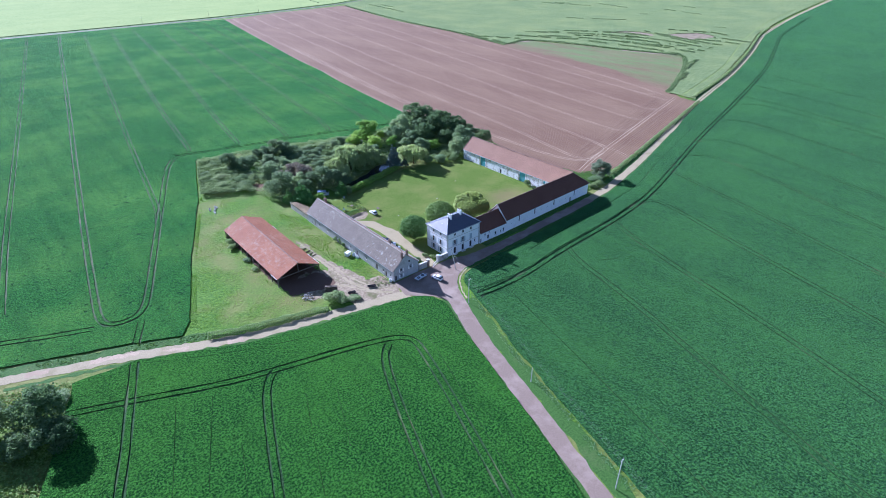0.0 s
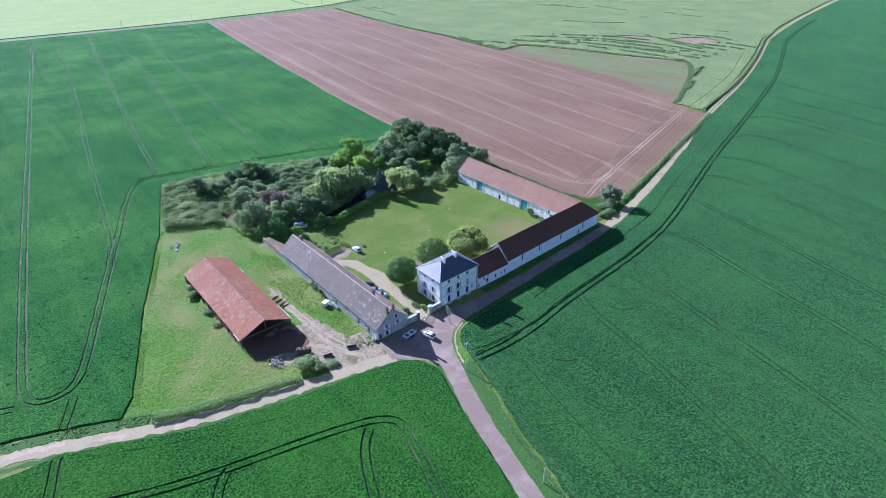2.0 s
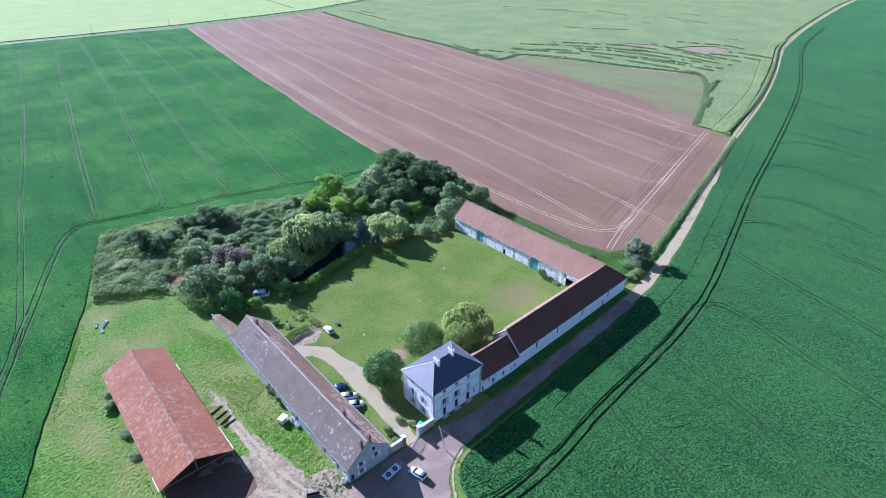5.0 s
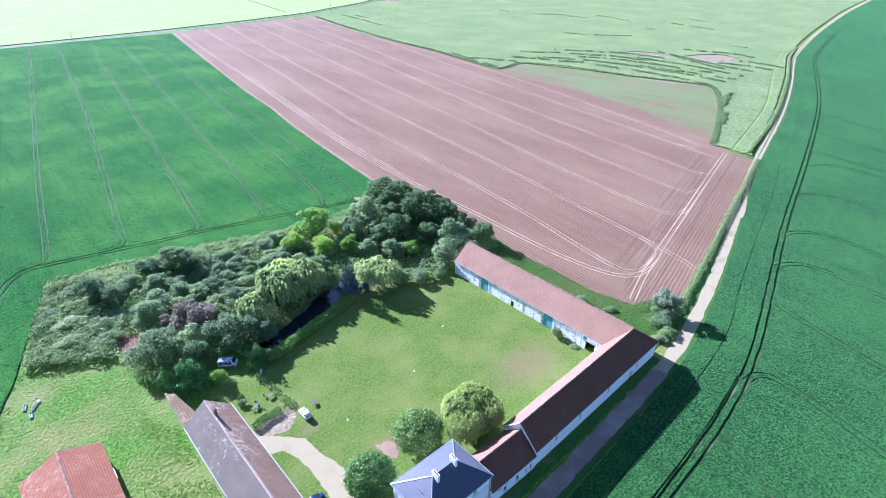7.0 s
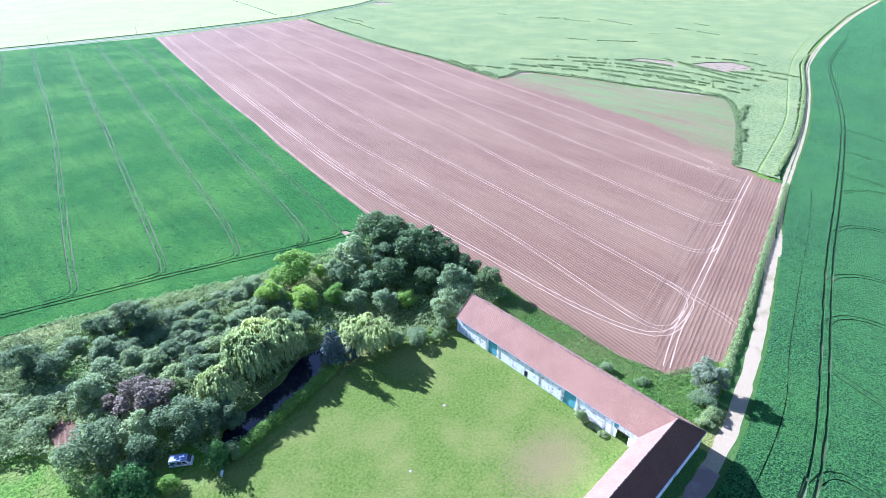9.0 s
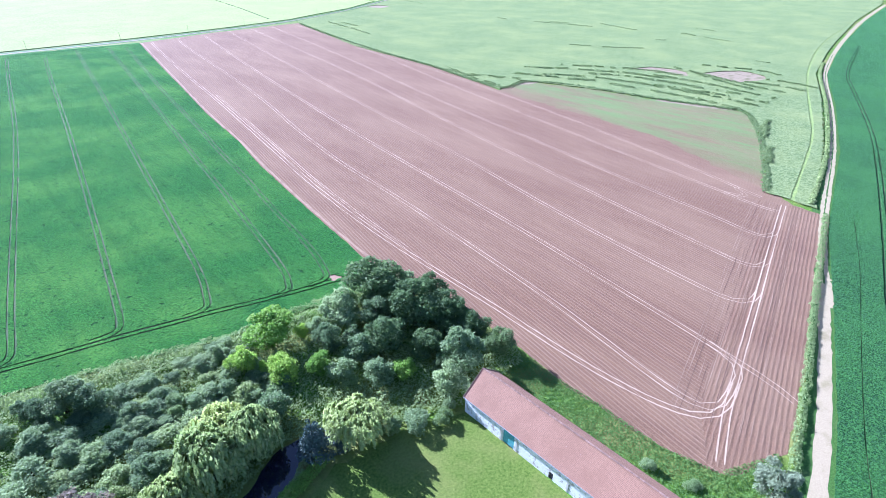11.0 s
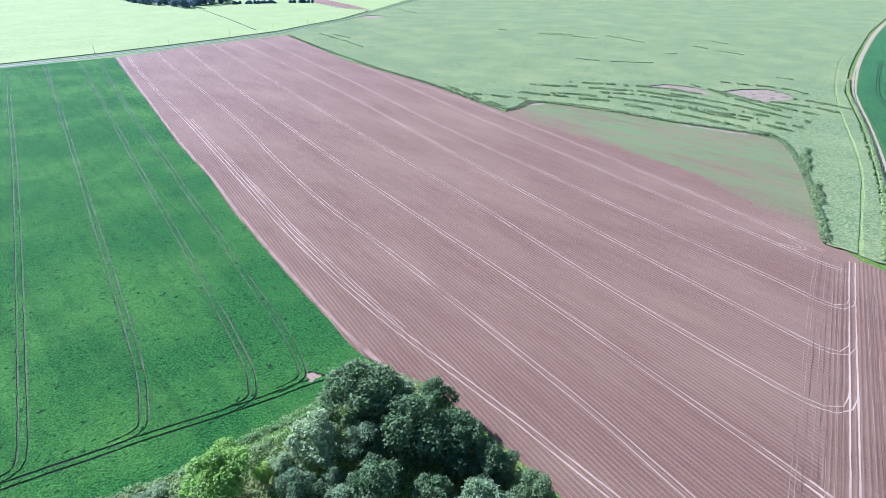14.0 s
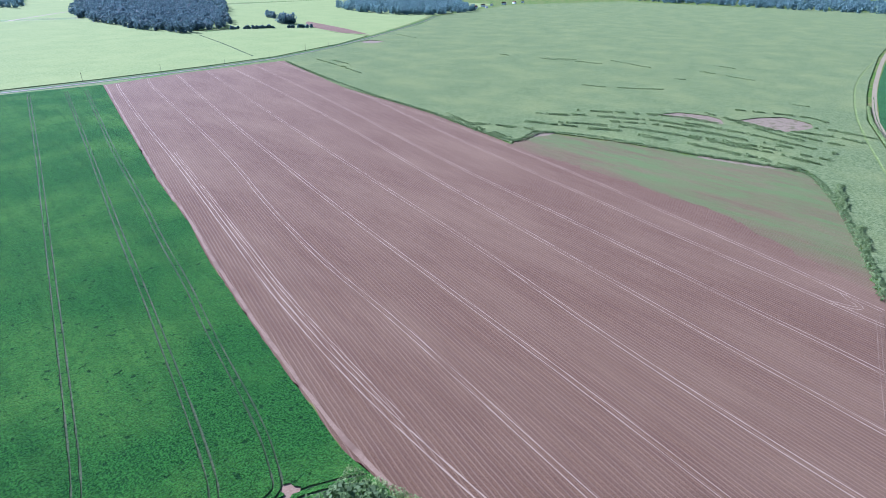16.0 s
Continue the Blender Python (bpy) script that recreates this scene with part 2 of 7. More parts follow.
# Pressed crop, with the shade of the grooves put into its dark colour.
RUT = surface("pressed crop in the ruts, darkened for shade", (0.012, 0.036, 0.01), (0.05, 0.11, 0.035), 1.6, (0.12, 0.15, 0.065), 0.06, (0.56, 0.7), 0.15)
RUT_YELLOW = surface("yellowing pressed barley", (0.15, 0.22, 0.06), (0.3, 0.36, 0.11), 0.9, (0.24, 0.3, 0.1), 0.05, (0.5, 0.7), 0.1)
SOIL = soil_mat("tilled soil")
HEADLAND_SOIL = soil_mat("tilled headland soil", None, 76.4, 0.25)
WEEDS = soil_mat("weedy seedbed", (0.13, 0.2, 0.06))
DRY_SOIL = surface("dry pressed soil", (0.39, 0.285, 0.19), (0.51, 0.39, 0.265), 2.5, (0.33, 0.235, 0.155), 0.06, (0.5, 0.72), 0.03)
# Dark soil of the furrow lines; also paints the shade at the open shed.
DARK_SOIL = surface("dark soil for furrows and shed shade", (0.1, 0.06, 0.04), (0.19, 0.115, 0.075), 2.5, bump=0.05)
EDGE_SOIL = surface("smooth field edge soil", (0.27, 0.175, 0.11), (0.36, 0.25, 0.165), 2.5, (0.2, 0.125, 0.08), 0.08, (0.5, 0.7), 0.08)
BARE = surface("bare earth", (0.19, 0.14, 0.085), (0.4, 0.32, 0.215), 1.1, (0.15, 0.14, 0.06), 0.2, (0.5, 0.66), 0.06)
ASPHALT = surface("worn asphalt", (0.215, 0.158, 0.118), (0.27, 0.2, 0.153), 3.0, (0.345, 0.265, 0.21), 0.15, (0.46, 0.68), 0.01)
CHALK = surface("chalk track", (0.31, 0.25, 0.148), (0.42, 0.348, 0.215), 3.0, (0.235, 0.2, 0.1), 0.18, (0.52, 0.78), 0.03)
GRAVEL = surface("gravel drive", (0.31, 0.25, 0.145), (0.4, 0.33, 0.2), 4.5, (0.26, 0.23, 0.12), 0.2, (0.55, 0.8), 0.02)
BARK = surface("bark", (0.06, 0.045, 0.03), (0.12, 0.09, 0.065), 6.0, bump=0.04)
RENDER_WHITE = surface("white render", (0.84, 0.84, 0.85), (0.9, 0.9, 0.9), 1.5, (0.72, 0.71, 0.69), 0.3, (0.55, 0.85), 0.01)
RENDER_OLD = surface("patched whitewashed rubble", (0.78, 0.78, 0.77), (0.88, 0.87, 0.85), 2.2, (0.43, 0.38, 0.33), 0.8, (0.53, 0.64), 0.05)
RENDER_GREY = surface("grey lime render", (0.4, 0.4, 0.4), (0.52, 0.51, 0.5), 2.0, (0.3, 0.29, 0.28), 0.35, (0.5, 0.7), 0.03)
RUBBLE = surface("rubble stone wall", (0.36, 0.33, 0.29), (0.56, 0.52, 0.46), 3.0, (0.28, 0.26, 0.22), 0.6, (0.5, 0.65), 0.06)
STONE = surface("dressed stone", (0.55, 0.52, 0.47), (0.66, 0.63, 0.58), 3.0, bump=0.01)
BRICK = surface("old brick", (0.2, 0.125, 0.1), (0.29, 0.185, 0.15), 5.0, (0.2, 0.19, 0.17), 0.8, (0.5, 0.65), 0.02)
SLATE = tile_mat("slate", (0.022, 0.025, 0.06), (0.03, 0.034, 0.075), (0.04, 0.045, 0.09), 0, 0.2, 0.22, rough=0.52, spec=1.0)
SLATE.node_tree.nodes["Principled BSDF"].inputs["IOR"].default_value = 1.6
# Barn roofs: south slope colour darkened for shade, north slope colour lightened for sun.
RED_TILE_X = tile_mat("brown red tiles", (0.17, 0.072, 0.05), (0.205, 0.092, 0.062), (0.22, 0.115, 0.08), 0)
SUNLIT_TILE_X = tile_mat("pinkish tiles, lightened as the sunlit slope", (0.28, 0.158, 0.105), (0.325, 0.185, 0.125), (0.34, 0.215, 0.15), 0)
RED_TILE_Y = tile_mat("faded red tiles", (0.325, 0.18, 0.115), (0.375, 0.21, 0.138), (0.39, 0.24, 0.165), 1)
SHED_TILE = tile_mat("weathered orange tiles", (0.3, 0.098, 0.043), (0.4, 0.148, 0.068), (0.35, 0.175, 0.1), 1, 0.33, 0.26, (0.38, 0.27, 0.19), (0.5, 0.75))
GREY_TILE = tile_mat("grey brown slates with lichen", (0.17, 0.135, 0.1), (0.215, 0.172, 0.13), (0.24, 0.195, 0.145), 1, 0.24, 0.24, (0.42, 0.4, 0.35), (0.58, 0.68), 0.7)
MOSS_TILE = tile_mat("mossy brown tiles", (0.23, 0.125, 0.083), (0.36, 0.215, 0.15), (0.3, 0.235, 0.14), 1, 0.3, 0.24, (0.47, 0.37, 0.27), (0.44, 0.62))
OCHRE_TILE = tile_mat("ochre mossy tiles", (0.15, 0.09, 0.042), (0.22, 0.135, 0.06), (0.19, 0.155, 0.065), 1, 0.3, 0.24, (0.28, 0.21, 0.11), (0.46, 0.64))
RIDGE = surface("ridge tile", (0.25, 0.16, 0.12), (0.34, 0.23, 0.18), 6.0, bump=0.01, vary=0.3)
MORTAR = surface("ridge mortar", (0.6, 0.56, 0.5), (0.7, 0.66, 0.6), 6.0, bump=0.01)
TIMBER = surface("grey timber", (0.11, 0.085, 0.065), (0.2, 0.165, 0.13), 4.0, bump=0.02, vary=0.2)
TEAL = surface("faded teal boards", (0.1, 0.33, 0.36), (0.17, 0.44, 0.46), 2.5, (0.28, 0.45, 0.45), 0.7, (0.55, 0.75), 0.01)
BLUEGREY = surface("blue grey shutter paint", (0.42, 0.48, 0.52), (0.5, 0.56, 0.6), 4.0, bump=0.005)
DARKDOOR = surface("dark door boards", (0.05, 0.045, 0.05), (0.085, 0.075, 0.08), 4.0, bump=0.01)
ZINC = plain("zinc", (0.42, 0.44, 0.47), 0.4, 0.6)
WIRE = plain("weathered wire", (0.3, 0.3, 0.3), 0.6)
WHITE = plain("white paint", (0.8, 0.8, 0.79), 0.45)
GLASS = plain("dark window glass", (0.02, 0.024, 0.03), 0.08, 0.0, 0.6)
BLACK = plain("black rubber", (0.02, 0.02, 0.022), 0.8)
CHROME = plain("bare metal", (0.55, 0.55, 0.56), 0.3, 0.9)
RED_LAMP = plain("red lamp plastic", (0.4, 0.02, 0.02), 0.25)
CONCRETE = surface("weathered concrete", (0.46, 0.45, 0.42), (0.57, 0.56, 0.53), 3.0, bump=0.01)
WATER, _nt, _p = nodes_of("dark pond water")
_p.inputs["Base Color"].default_value = (0.012, 0.012, 0.022, 1)
_p.inputs["Roughness"].default_value, _p.inputs["Specular IOR Level"].default_value = 0.06, 0.5
bumped(_nt, _p, noised(_nt, 1.5, 2.0), 0.004)

LEAF_OAK = leaf_mat("dark oak leaves", (0.078, 0.142, 0.055), (0.235, 0.33, 0.13), 0.5)
LEAF_GREY = leaf_mat("grey green leaves", (0.16, 0.25, 0.11), (0.43, 0.53, 0.26), 0.5)
LEAF_LIME = leaf_mat("yellow green leaves", (0.19, 0.35, 0.05), (0.42, 0.58, 0.12), 0.45)
LEAF_WILLOW = leaf_mat("pale willow leaves", (0.28, 0.38, 0.12), (0.6, 0.66, 0.27), 0.45)
LEAF_DARK = leaf_mat("blackish green leaves", (0.095, 0.16, 0.075), (0.26, 0.35, 0.165), 0.5)
LEAF_COPPER = leaf_mat("copper leaves", (0.15, 0.13, 0.09), (0.32, 0.28, 0.2))
LEAF_CONIFER = leaf_mat("blue green needles", (0.039, 0.068, 0.063), (0.128, 0.182, 0.160), 0.1)
LEAF_FIR = leaf_mat("fresh green needles", (0.063, 0.171, 0.043), (0.193, 0.364, 0.085), 0.2)
LEAF_BALL = leaf_mat("chestnut leaves", (0.1, 0.19, 0.045), (0.27, 0.41, 0.105), 0.33, 0.1)
LEAF_SILVER = leaf_mat("silvery leaves", (0.22, 0.28, 0.16), (0.44, 0.49, 0.31), 0.4)
LEAF_SCRUB = leaf_mat("bramble and nettle leaves", (0.17, 0.255, 0.09), (0.43, 0.53, 0.215), 0.4, 0.15)
LEAF_NETTLE = leaf_mat("olive nettle leaves", (0.11, 0.18, 0.05), (0.25, 0.34, 0.115), 0.35, 0.1)
LEAF_GRASS = leaf_mat("long grass blades", (0.1, 0.21, 0.035), (0.24, 0.34, 0.085), 0.3, 0.1)
LEAF_CROP = leaf_mat("rough crop plants", (0.1, 0.205, 0.08), (0.27, 0.41, 0.17), 0.35, 0.1)
LEAF_BARLEY = leaf_mat("tall barley plants", (0.13, 0.2, 0.075), (0.34, 0.43, 0.17), 0.35, 0.1)
# Blue of the distance haze is mixed into this leaf colour.
LEAF_FAR = leaf_mat("far woodland leaves, blued for haze", (0.07, 0.13, 0.15), (0.24, 0.36, 0.34), 0.4, 0.2)
LEAF_WEEP = leaf_mat("fresh willow leaves", (0.25, 0.345, 0.085), (0.48, 0.56, 0.18), 0.45, 0.05)
LEAF_TUFT = leaf_mat("pasture grass blades", (0.13, 0.3, 0.025), (0.3, 0.46, 0.07), 0.4, 0.1)

# ---- building tools ----
from mathutils import geometry


def part(name, bm, material, parent=None, label="", smooth=False):
    """Links a bmesh as one mesh object under a thing or a part."""
    me = bpy.data.meshes.new(name)
    bmesh.ops.recalc_face_normals(bm, faces=bm.faces)
    bm.to_mesh(me)
    bm.free()
    me.materials.append(material)
    if smooth:
        me.polygons.foreach_set("use_smooth", [True] * len(me.polygons))
    ob = new(name, me)
    if parent is not None:
        ob.parent = parent
    return tagged(ob, label)


def share(name, me, parent, m):
    """One more object on a mesh that others use too."""
    ob = new(name, me)
    ob.parent = parent
    ob.matrix_basis = m
    return ob


def thing(name, label, category, at=(0, 0, 0), turn=0.0, group="", kind=""):
    ob = new(name)
    ob.empty_display_size = 0.5
    ob.matrix_basis = pose(*at, 0, 0, turn)
    return tagged(ob, label, category, group, kind)


def box(bm, x0, x1, y0, y1, z0, z1, m=None):
    v = [bm.verts.new((x, y, z)) for x in (x0, x1) for y in (y0, y1) for z in (z0, z1)]
    if m is not None:
        for p in v:
            p.co = m @ p.co
    for f in ((0, 1, 3, 2), (4, 6, 7, 5), (0, 4, 5, 1), (2, 3, 7, 6), (0, 2, 6, 4), (1, 5, 7, 3)):
        bm.faces.new([v[i] for i in f])
    return v


def boxes(*spans, m=None):
    bm = bmesh.new()
    for s in spans:
        box(bm, *s, m=m)
    return bm


def slab(bm, quad, thick):
    """A plate of that thickness below three or four corners."""
    q = [Vector(p) for p in quad]
    n = (q[1] - q[0]).cross(q[2] - q[0]).normalized()
    if n.z < 0:
        n = -n
    top, low = [bm.verts.new(p) for p in q], [bm.verts.new(p - n * thick) for p in q]
    bm.faces.new(top)
    bm.faces.new(low[::-1])
    for i in range(len(q)):
        j = (i + 1) % len(q)
        bm.faces.new((top[i], low[i], low[j], top[j]))


def tube(bm, a, b, r0, r1, seg=8, cap=True):
    a, b = Vector(a), Vector(b)
    q = (b - a).to_track_quat("Z", "Y").to_matrix()
    rings = []
    for p, r in ((a, r0), (b, r1)):
        rings.append([bm.verts.new(p + q @ Vector((r * math.cos(k * math.tau / seg), r * math.sin(k * math.tau / seg), 0))) for k in range(seg)])
    for k in range(seg):
        bm.faces.new((rings[0][k], rings[0][(k + 1) % seg], rings[1][(k + 1) % seg], rings[1][k]))
    if cap:
        bm.faces.new(rings[0][::-1])
        bm.faces.new(rings[1])


def tube_bm(*spans, seg=8):
    bm = bmesh.new()
    for s in spans:
        tube(bm, *s, seg=seg)
    return bm


def curve_points(pts, step):
    """Points every `step` metres along a line through pts with its corners rounded off."""
    p = np.array(pts, float)
    for _ in range(3 if len(p) > 2 else 0):
        a, b = p[:-1] * 0.75 + p[1:] * 0.25, p[:-1] * 0.25 + p[1:] * 0.75
        p = np.concatenate([p[:1], np.stack([a, b], 1).reshape(-1, 2)[1:-1], p[-1:]])
    d = np.r_[0, np.cumsum(np.linalg.norm(np.diff(p, axis=0), axis=1))]
    bend = np.abs(np.diff(np.unwrap(np.arctan2(*np.diff(p, axis=0).T[::-1])))) if len(p) > 2 else np.zeros(0)
    fine = step if not len(bend) or bend.max() < 0.08 else min(step, 2.0)
    s = np.linspace(0, d[-1], max(2, int(d[-1] / fine) + 1))
    return np.column_stack([np.interp(s, d, p[:, 0]), np.interp(s, d, p[:, 1])])


def sideways(line):
    d = np.gradient(line, axis=0)
    d /= np.linalg.norm(d, axis=1)[:, None] + 1e-9
    return np.stack([-d[:, 1], d[:, 0]], 1)


def rough_edge(pts, step, amount, seed, reach=450.0):
    """A closed outline with uneven edges near the farm."""
    rng, out = np.random.default_rng(seed), []
    for a, b in zip(pts, pts[1:] + pts[:1]):
        a, b = np.array(a, float), np.array(b, float)
        length = np.linalg.norm(b - a)
        near = np.linalg.norm((a + b) / 2 - (130, 150)) - length / 2 < reach
        n = max(1, int(length / step)) if near else 1
        for k in range(n):
            out.append(a + (b - a) * k / n + (rng.normal(0, amount, 2) if near and n > 1 else 0))
    return [tuple(p) for p in out]


def sheet(name, pts, z, material, label, category="ground", edge=0.0, step=2.0, seed=1):
    """A flat patch of ground."""
    if edge:
        pts = rough_edge(pts, step, edge, seed)
    bm = bmesh.new()
    bm.faces.new([bm.verts.new((x, y, z)) for x, y in pts])
    bmesh.ops.triangulate(bm, faces=bm.faces)
    ob = part(name, bm, material)
    if ob.data.polygons[0].normal.z < 0:
        ob.data.flip_normals()
    return tagged(ob, label, category, kind="structure")


def band(name, pts, width, z, material, label, category="track", step=2.0, edge=0.15, seed=1, parent=None):
    """A strip of ground along a line, with uneven edges."""
    rng = np.random.default_rng(seed)
    line = curve_points(pts, step)
    side = sideways(line)
    w = np.interp(np.linspace(0, 1, len(line)), np.linspace(0, 1, len(width)), width) / 2 if isinstance(width, tuple) else np.full(len(line), width / 2)
    l = line + side * (w + rng.normal(0, edge, len(line)))[:, None]
    r = line - side * (w + rng.normal(0, edge, len(line)))[:, None]
    verts = [(*p, z) for p in l] + [(*p, z) for p in r]
    n = len(line)
    me = bpy.data.meshes.new(name)
    me.from_pydata(verts, [], [(i, n + i, n + i + 1, i + 1) for i in range(n - 1)])
    me.materials.append(material)
    ob = new(name, me)
    if parent is not None:
        ob.parent = parent
        return tagged(ob, label)
    return tagged(ob, label, category, kind="structure")


def inside(pts, poly):
    """Which of the points (n, 2) lie in the outline."""
    x, y, ok = pts[:, 0], pts[:, 1], np.zeros(len(pts), bool)
    for (x0, y0), (x1, y1) in zip(poly, list(poly[1:]) + [poly[0]]):
        if y0 != y1:
            ok ^= ((y0 > y) != (y1 > y)) & (x < (x1 - x0) * (y - y0) / (y1 - y0) + x0)
    return ok


def field(name, outline, height, material, label, ruts=(), gaps=(), seed=1, edge=0.3, low=None, floor=0.05):
    """Standing crop as a raised body, with wheel ruts cut down through it. ruts: (line, wheel gauge, rut width); gaps: outlines left bare."""
    outline = rough_edge(outline, 2.5, edge, seed)
    rng = np.random.default_rng(seed)
    verts, edges, quads = [], [], []

    def ring(pts):
        k = len(verts)
        verts.extend(Vector(p) for p in pts)
        edges.extend((k + i, k + (i + 1) % len(pts)) for i in range(len(pts)))

    ring(outline)
    for pts in gaps:
        ring(pts)
    for pts, gauge, width in ruts:
        line = curve_points(pts, 4.0)
        side = sideways(line)
        for off in (-gauge / 2, gauge / 2) if gauge > 0.1 else (0.0,):
            half = width / 2 * rng.uniform(0.5, 1.4, len(line))
            a, b = line + side * (off - half)[:, None], line + side * (off + half)[:, None]
            k, n = len(verts), len(line)
            verts += [Vector(p) for p in a] + [Vector(p) for p in b]
            edges += [(k + i, k + i + 1) for i in range(n - 1)] + [(k + n + i, k + n + i + 1) for i in range(n - 1)] + [(k, k + n), (k + n - 1, k + 2 * n - 1)]
            quads += [(a[i], a[i + 1], b[i + 1], b[i]) for i in range(n - 1)]
    vo, _, fo, _, _, _ = geometry.delaunay_2d_cdt(verts, edges, [], 0, 1e-4, False)
    mid = np.array([np.mean([vo[i] for i in f], axis=0) for f in fo])
    crop, rut = inside(mid, outline), np.zeros(len(mid), bool)
    for pts in gaps:
        crop &= ~inside(mid, pts)
    for q in quads:
        q = np.array(q)
        k = np.flatnonzero(((mid > q.min(0)) & (mid < q.max(0))).all(1))
        if len(k):
            rut[k] |= inside(mid[k], [tuple(p) for p in q])
    up = [f for f, c, r in zip(fo, crop, rut) if c and not r]
    down = [f for f, c, r in zip(fo, crop, rut) if c and r]
    n = len(vo)
    xyz = [(v.x, v.y, height) for v in vo] + [(v.x, v.y, floor) for v in vo]
    turn = lambda f: f if (vo[f[1]] - vo[f[0]]).cross(vo[f[2]] - vo[f[0]]) > 0 else f[::-1]
    up, down = [list(turn(f)) for f in up], [list(turn(f)) for f in down]
    used = {}
    for f in up:
        for i in range(len(f)):
            used[(f[i], f[(i + 1) % len(f)])] = True
    walls = [[b, a, n + a, n + b] for a, b in used if (b, a) not in used]
    cut = {e for f in down for i in range(len(f)) for e in ((f[i], f[(i + 1) % len(f)]), (f[(i + 1) % len(f)], f[i]))}
    # walls beside a rut take the rut colour, painting shade into the groove
    beside = [1 if (w[0], w[1]) in cut else 0 for w in walls]
    me = bpy.data.meshes.new(name)
    me.from_pydata(xyz, [], up + [[n + i for i in f] for f in down] + walls)
    me.materials.append(material)
    me.materials.append(low or RUT)
    me.polygons.foreach_set("material_index", [0] * len(up) + [1] * len(down) + beside)
    return tagged(new(name, me), label, "field", kind="structure")


def leaves(name, at, facing, size, material, parent=None, label="", seed=0, long=1.0, hang=0.0, spread=0.9):
    """Many small lozenge leaves at those places, turned roughly to `facing`."""
    rng = np.random.default_rng(seed)
    n = len(at)
    nrm = facing + rng.normal(0, spread, (n, 3))
    nrm /= np.linalg.norm(nrm, axis=1)[:, None] + 1e-9
    u = rng.normal(0, 1, (n, 3)) * (1 - hang) + np.array((0, 0, -1.0)) * hang * 3
    u -= nrm * (u * nrm).sum(1)[:, None]
    u /= np.linalg.norm(u, axis=1)[:, None] + 1e-9
    v = np.cross(nrm, u)
    s = (np.asarray(size) * rng.uniform(0.6, 1.35, n))[:, None]
    u, v = u * s * long * 0.6, v * s * 0.5
    k = rng.uniform(-0.25, 0.25, (n, 1))
    q = np.stack([at - u, at + v + u * k, at + u, at - v + u * k], 1).reshape(-1, 3)
    me = bpy.data.meshes.new(name)
    me.vertices.add(4 * n)
    me.vertices.foreach_set("co", q.astype(np.float32).ravel())
    me.loops.add(4 * n)
    me.loops.foreach_set("vertex_index", np.arange(4 * n, dtype=np.int32))
    me.polygons.add(n)
    me.polygons.foreach_set("loop_start", np.arange(0, 4 * n, 4, dtype=np.int32))
    me.update(calc_edges=True)
    me.materials.append(material)
    ob = new(name, me)
    if parent is not None:
        ob.parent = parent
    return tagged(ob, label)


def on_lobes(lobes, count, seed, low=-0.5, shell=0.22):
    """Places and directions on the outside of a heap of rounded lobes (x, y, z, rx, rz)."""
    rng = np.random.default_rng(seed)
    L = np.array(lobes)
    area = L[:, 3] * L[:, 3]
    at, out = [], []
    for i, (x, y, z, rx, rz) in enumerate(L):
        n = int(count * 1.6 * area[i] / area.sum())
        d = rng.normal(0, 1, (n, 3))
        d /= np.linalg.norm(d, axis=1)[:, None]
        d = d[d[:, 2] > low]
        r = 1 - shell * rng.random(len(d)) ** 1.3 * 2 + 0.12 * rng.normal(0, 1, len(d))
        p = np.array((x, y, z)) + d * np.array((rx, rx, rz)) * r[:, None]
        ok = np.ones(len(p), bool)
        for j, (a, b, c, ra, rc) in enumerate(L):
            if j != i:
                ok &= (((p - (a, b, c)) / (ra, ra, rc)) ** 2).sum(1) > 0.62
        at.append(p[ok])
        out.append(d[ok])
    return np.concatenate(at), np.concatenate(out)

# ---- ground, fields, roads ----
bm = bmesh.new()
bm.faces.new([bm.verts.new(p) for p in ((-4000, -4000, 0), (6000, -4000, 0), (6000, 6000, 0), (-4000, 6000, 0))])
tagged(part("ground", bm, GRASS), "rough green grassland under and around the farm", "ground", kind="structure")

ALONG_E = np.array((0.32, 0.947))      # drilling direction of the east and south fields
ALONG_W = np.array((0.148, 0.989))


def straight(a, along, length, bend=None):
    a = np.array(a, float)
    pts = [tuple(a), tuple(a + along * length)]
    return ([bend] if bend else []) + pts


EAST_TRACK = [(109, 121.3), (144, 122.8), (175, 124.6), (195, 126.3), (208, 128.3), (243, 136.5), (298, 152.3), (361, 171.5), (470, 196.5), (583, 229.5),
              (690, 265.5), (810, 291), (907, 309), (1160, 351), (1500, 392)]
WEST_TRACK = [(-420, 318), (-120, 198), (-17.3, 156), (-5.6, 151), (12, 144.3), (37, 132), (57, 126.8), (69, 124.2), (86, 119.6)]
ROAD = [(30, -90), (46, -45), (61, 0), (71.8, 36.5), (79.5, 60.5), (84.8, 79), (90, 94.7), (94.8, 106), (97.5, 113)]
FAR_ROAD = [(-800, 775), (178, 801), (289, 809), (400, 826), (500, 848), (640, 912), (980, 1130), (1150, 1265)]

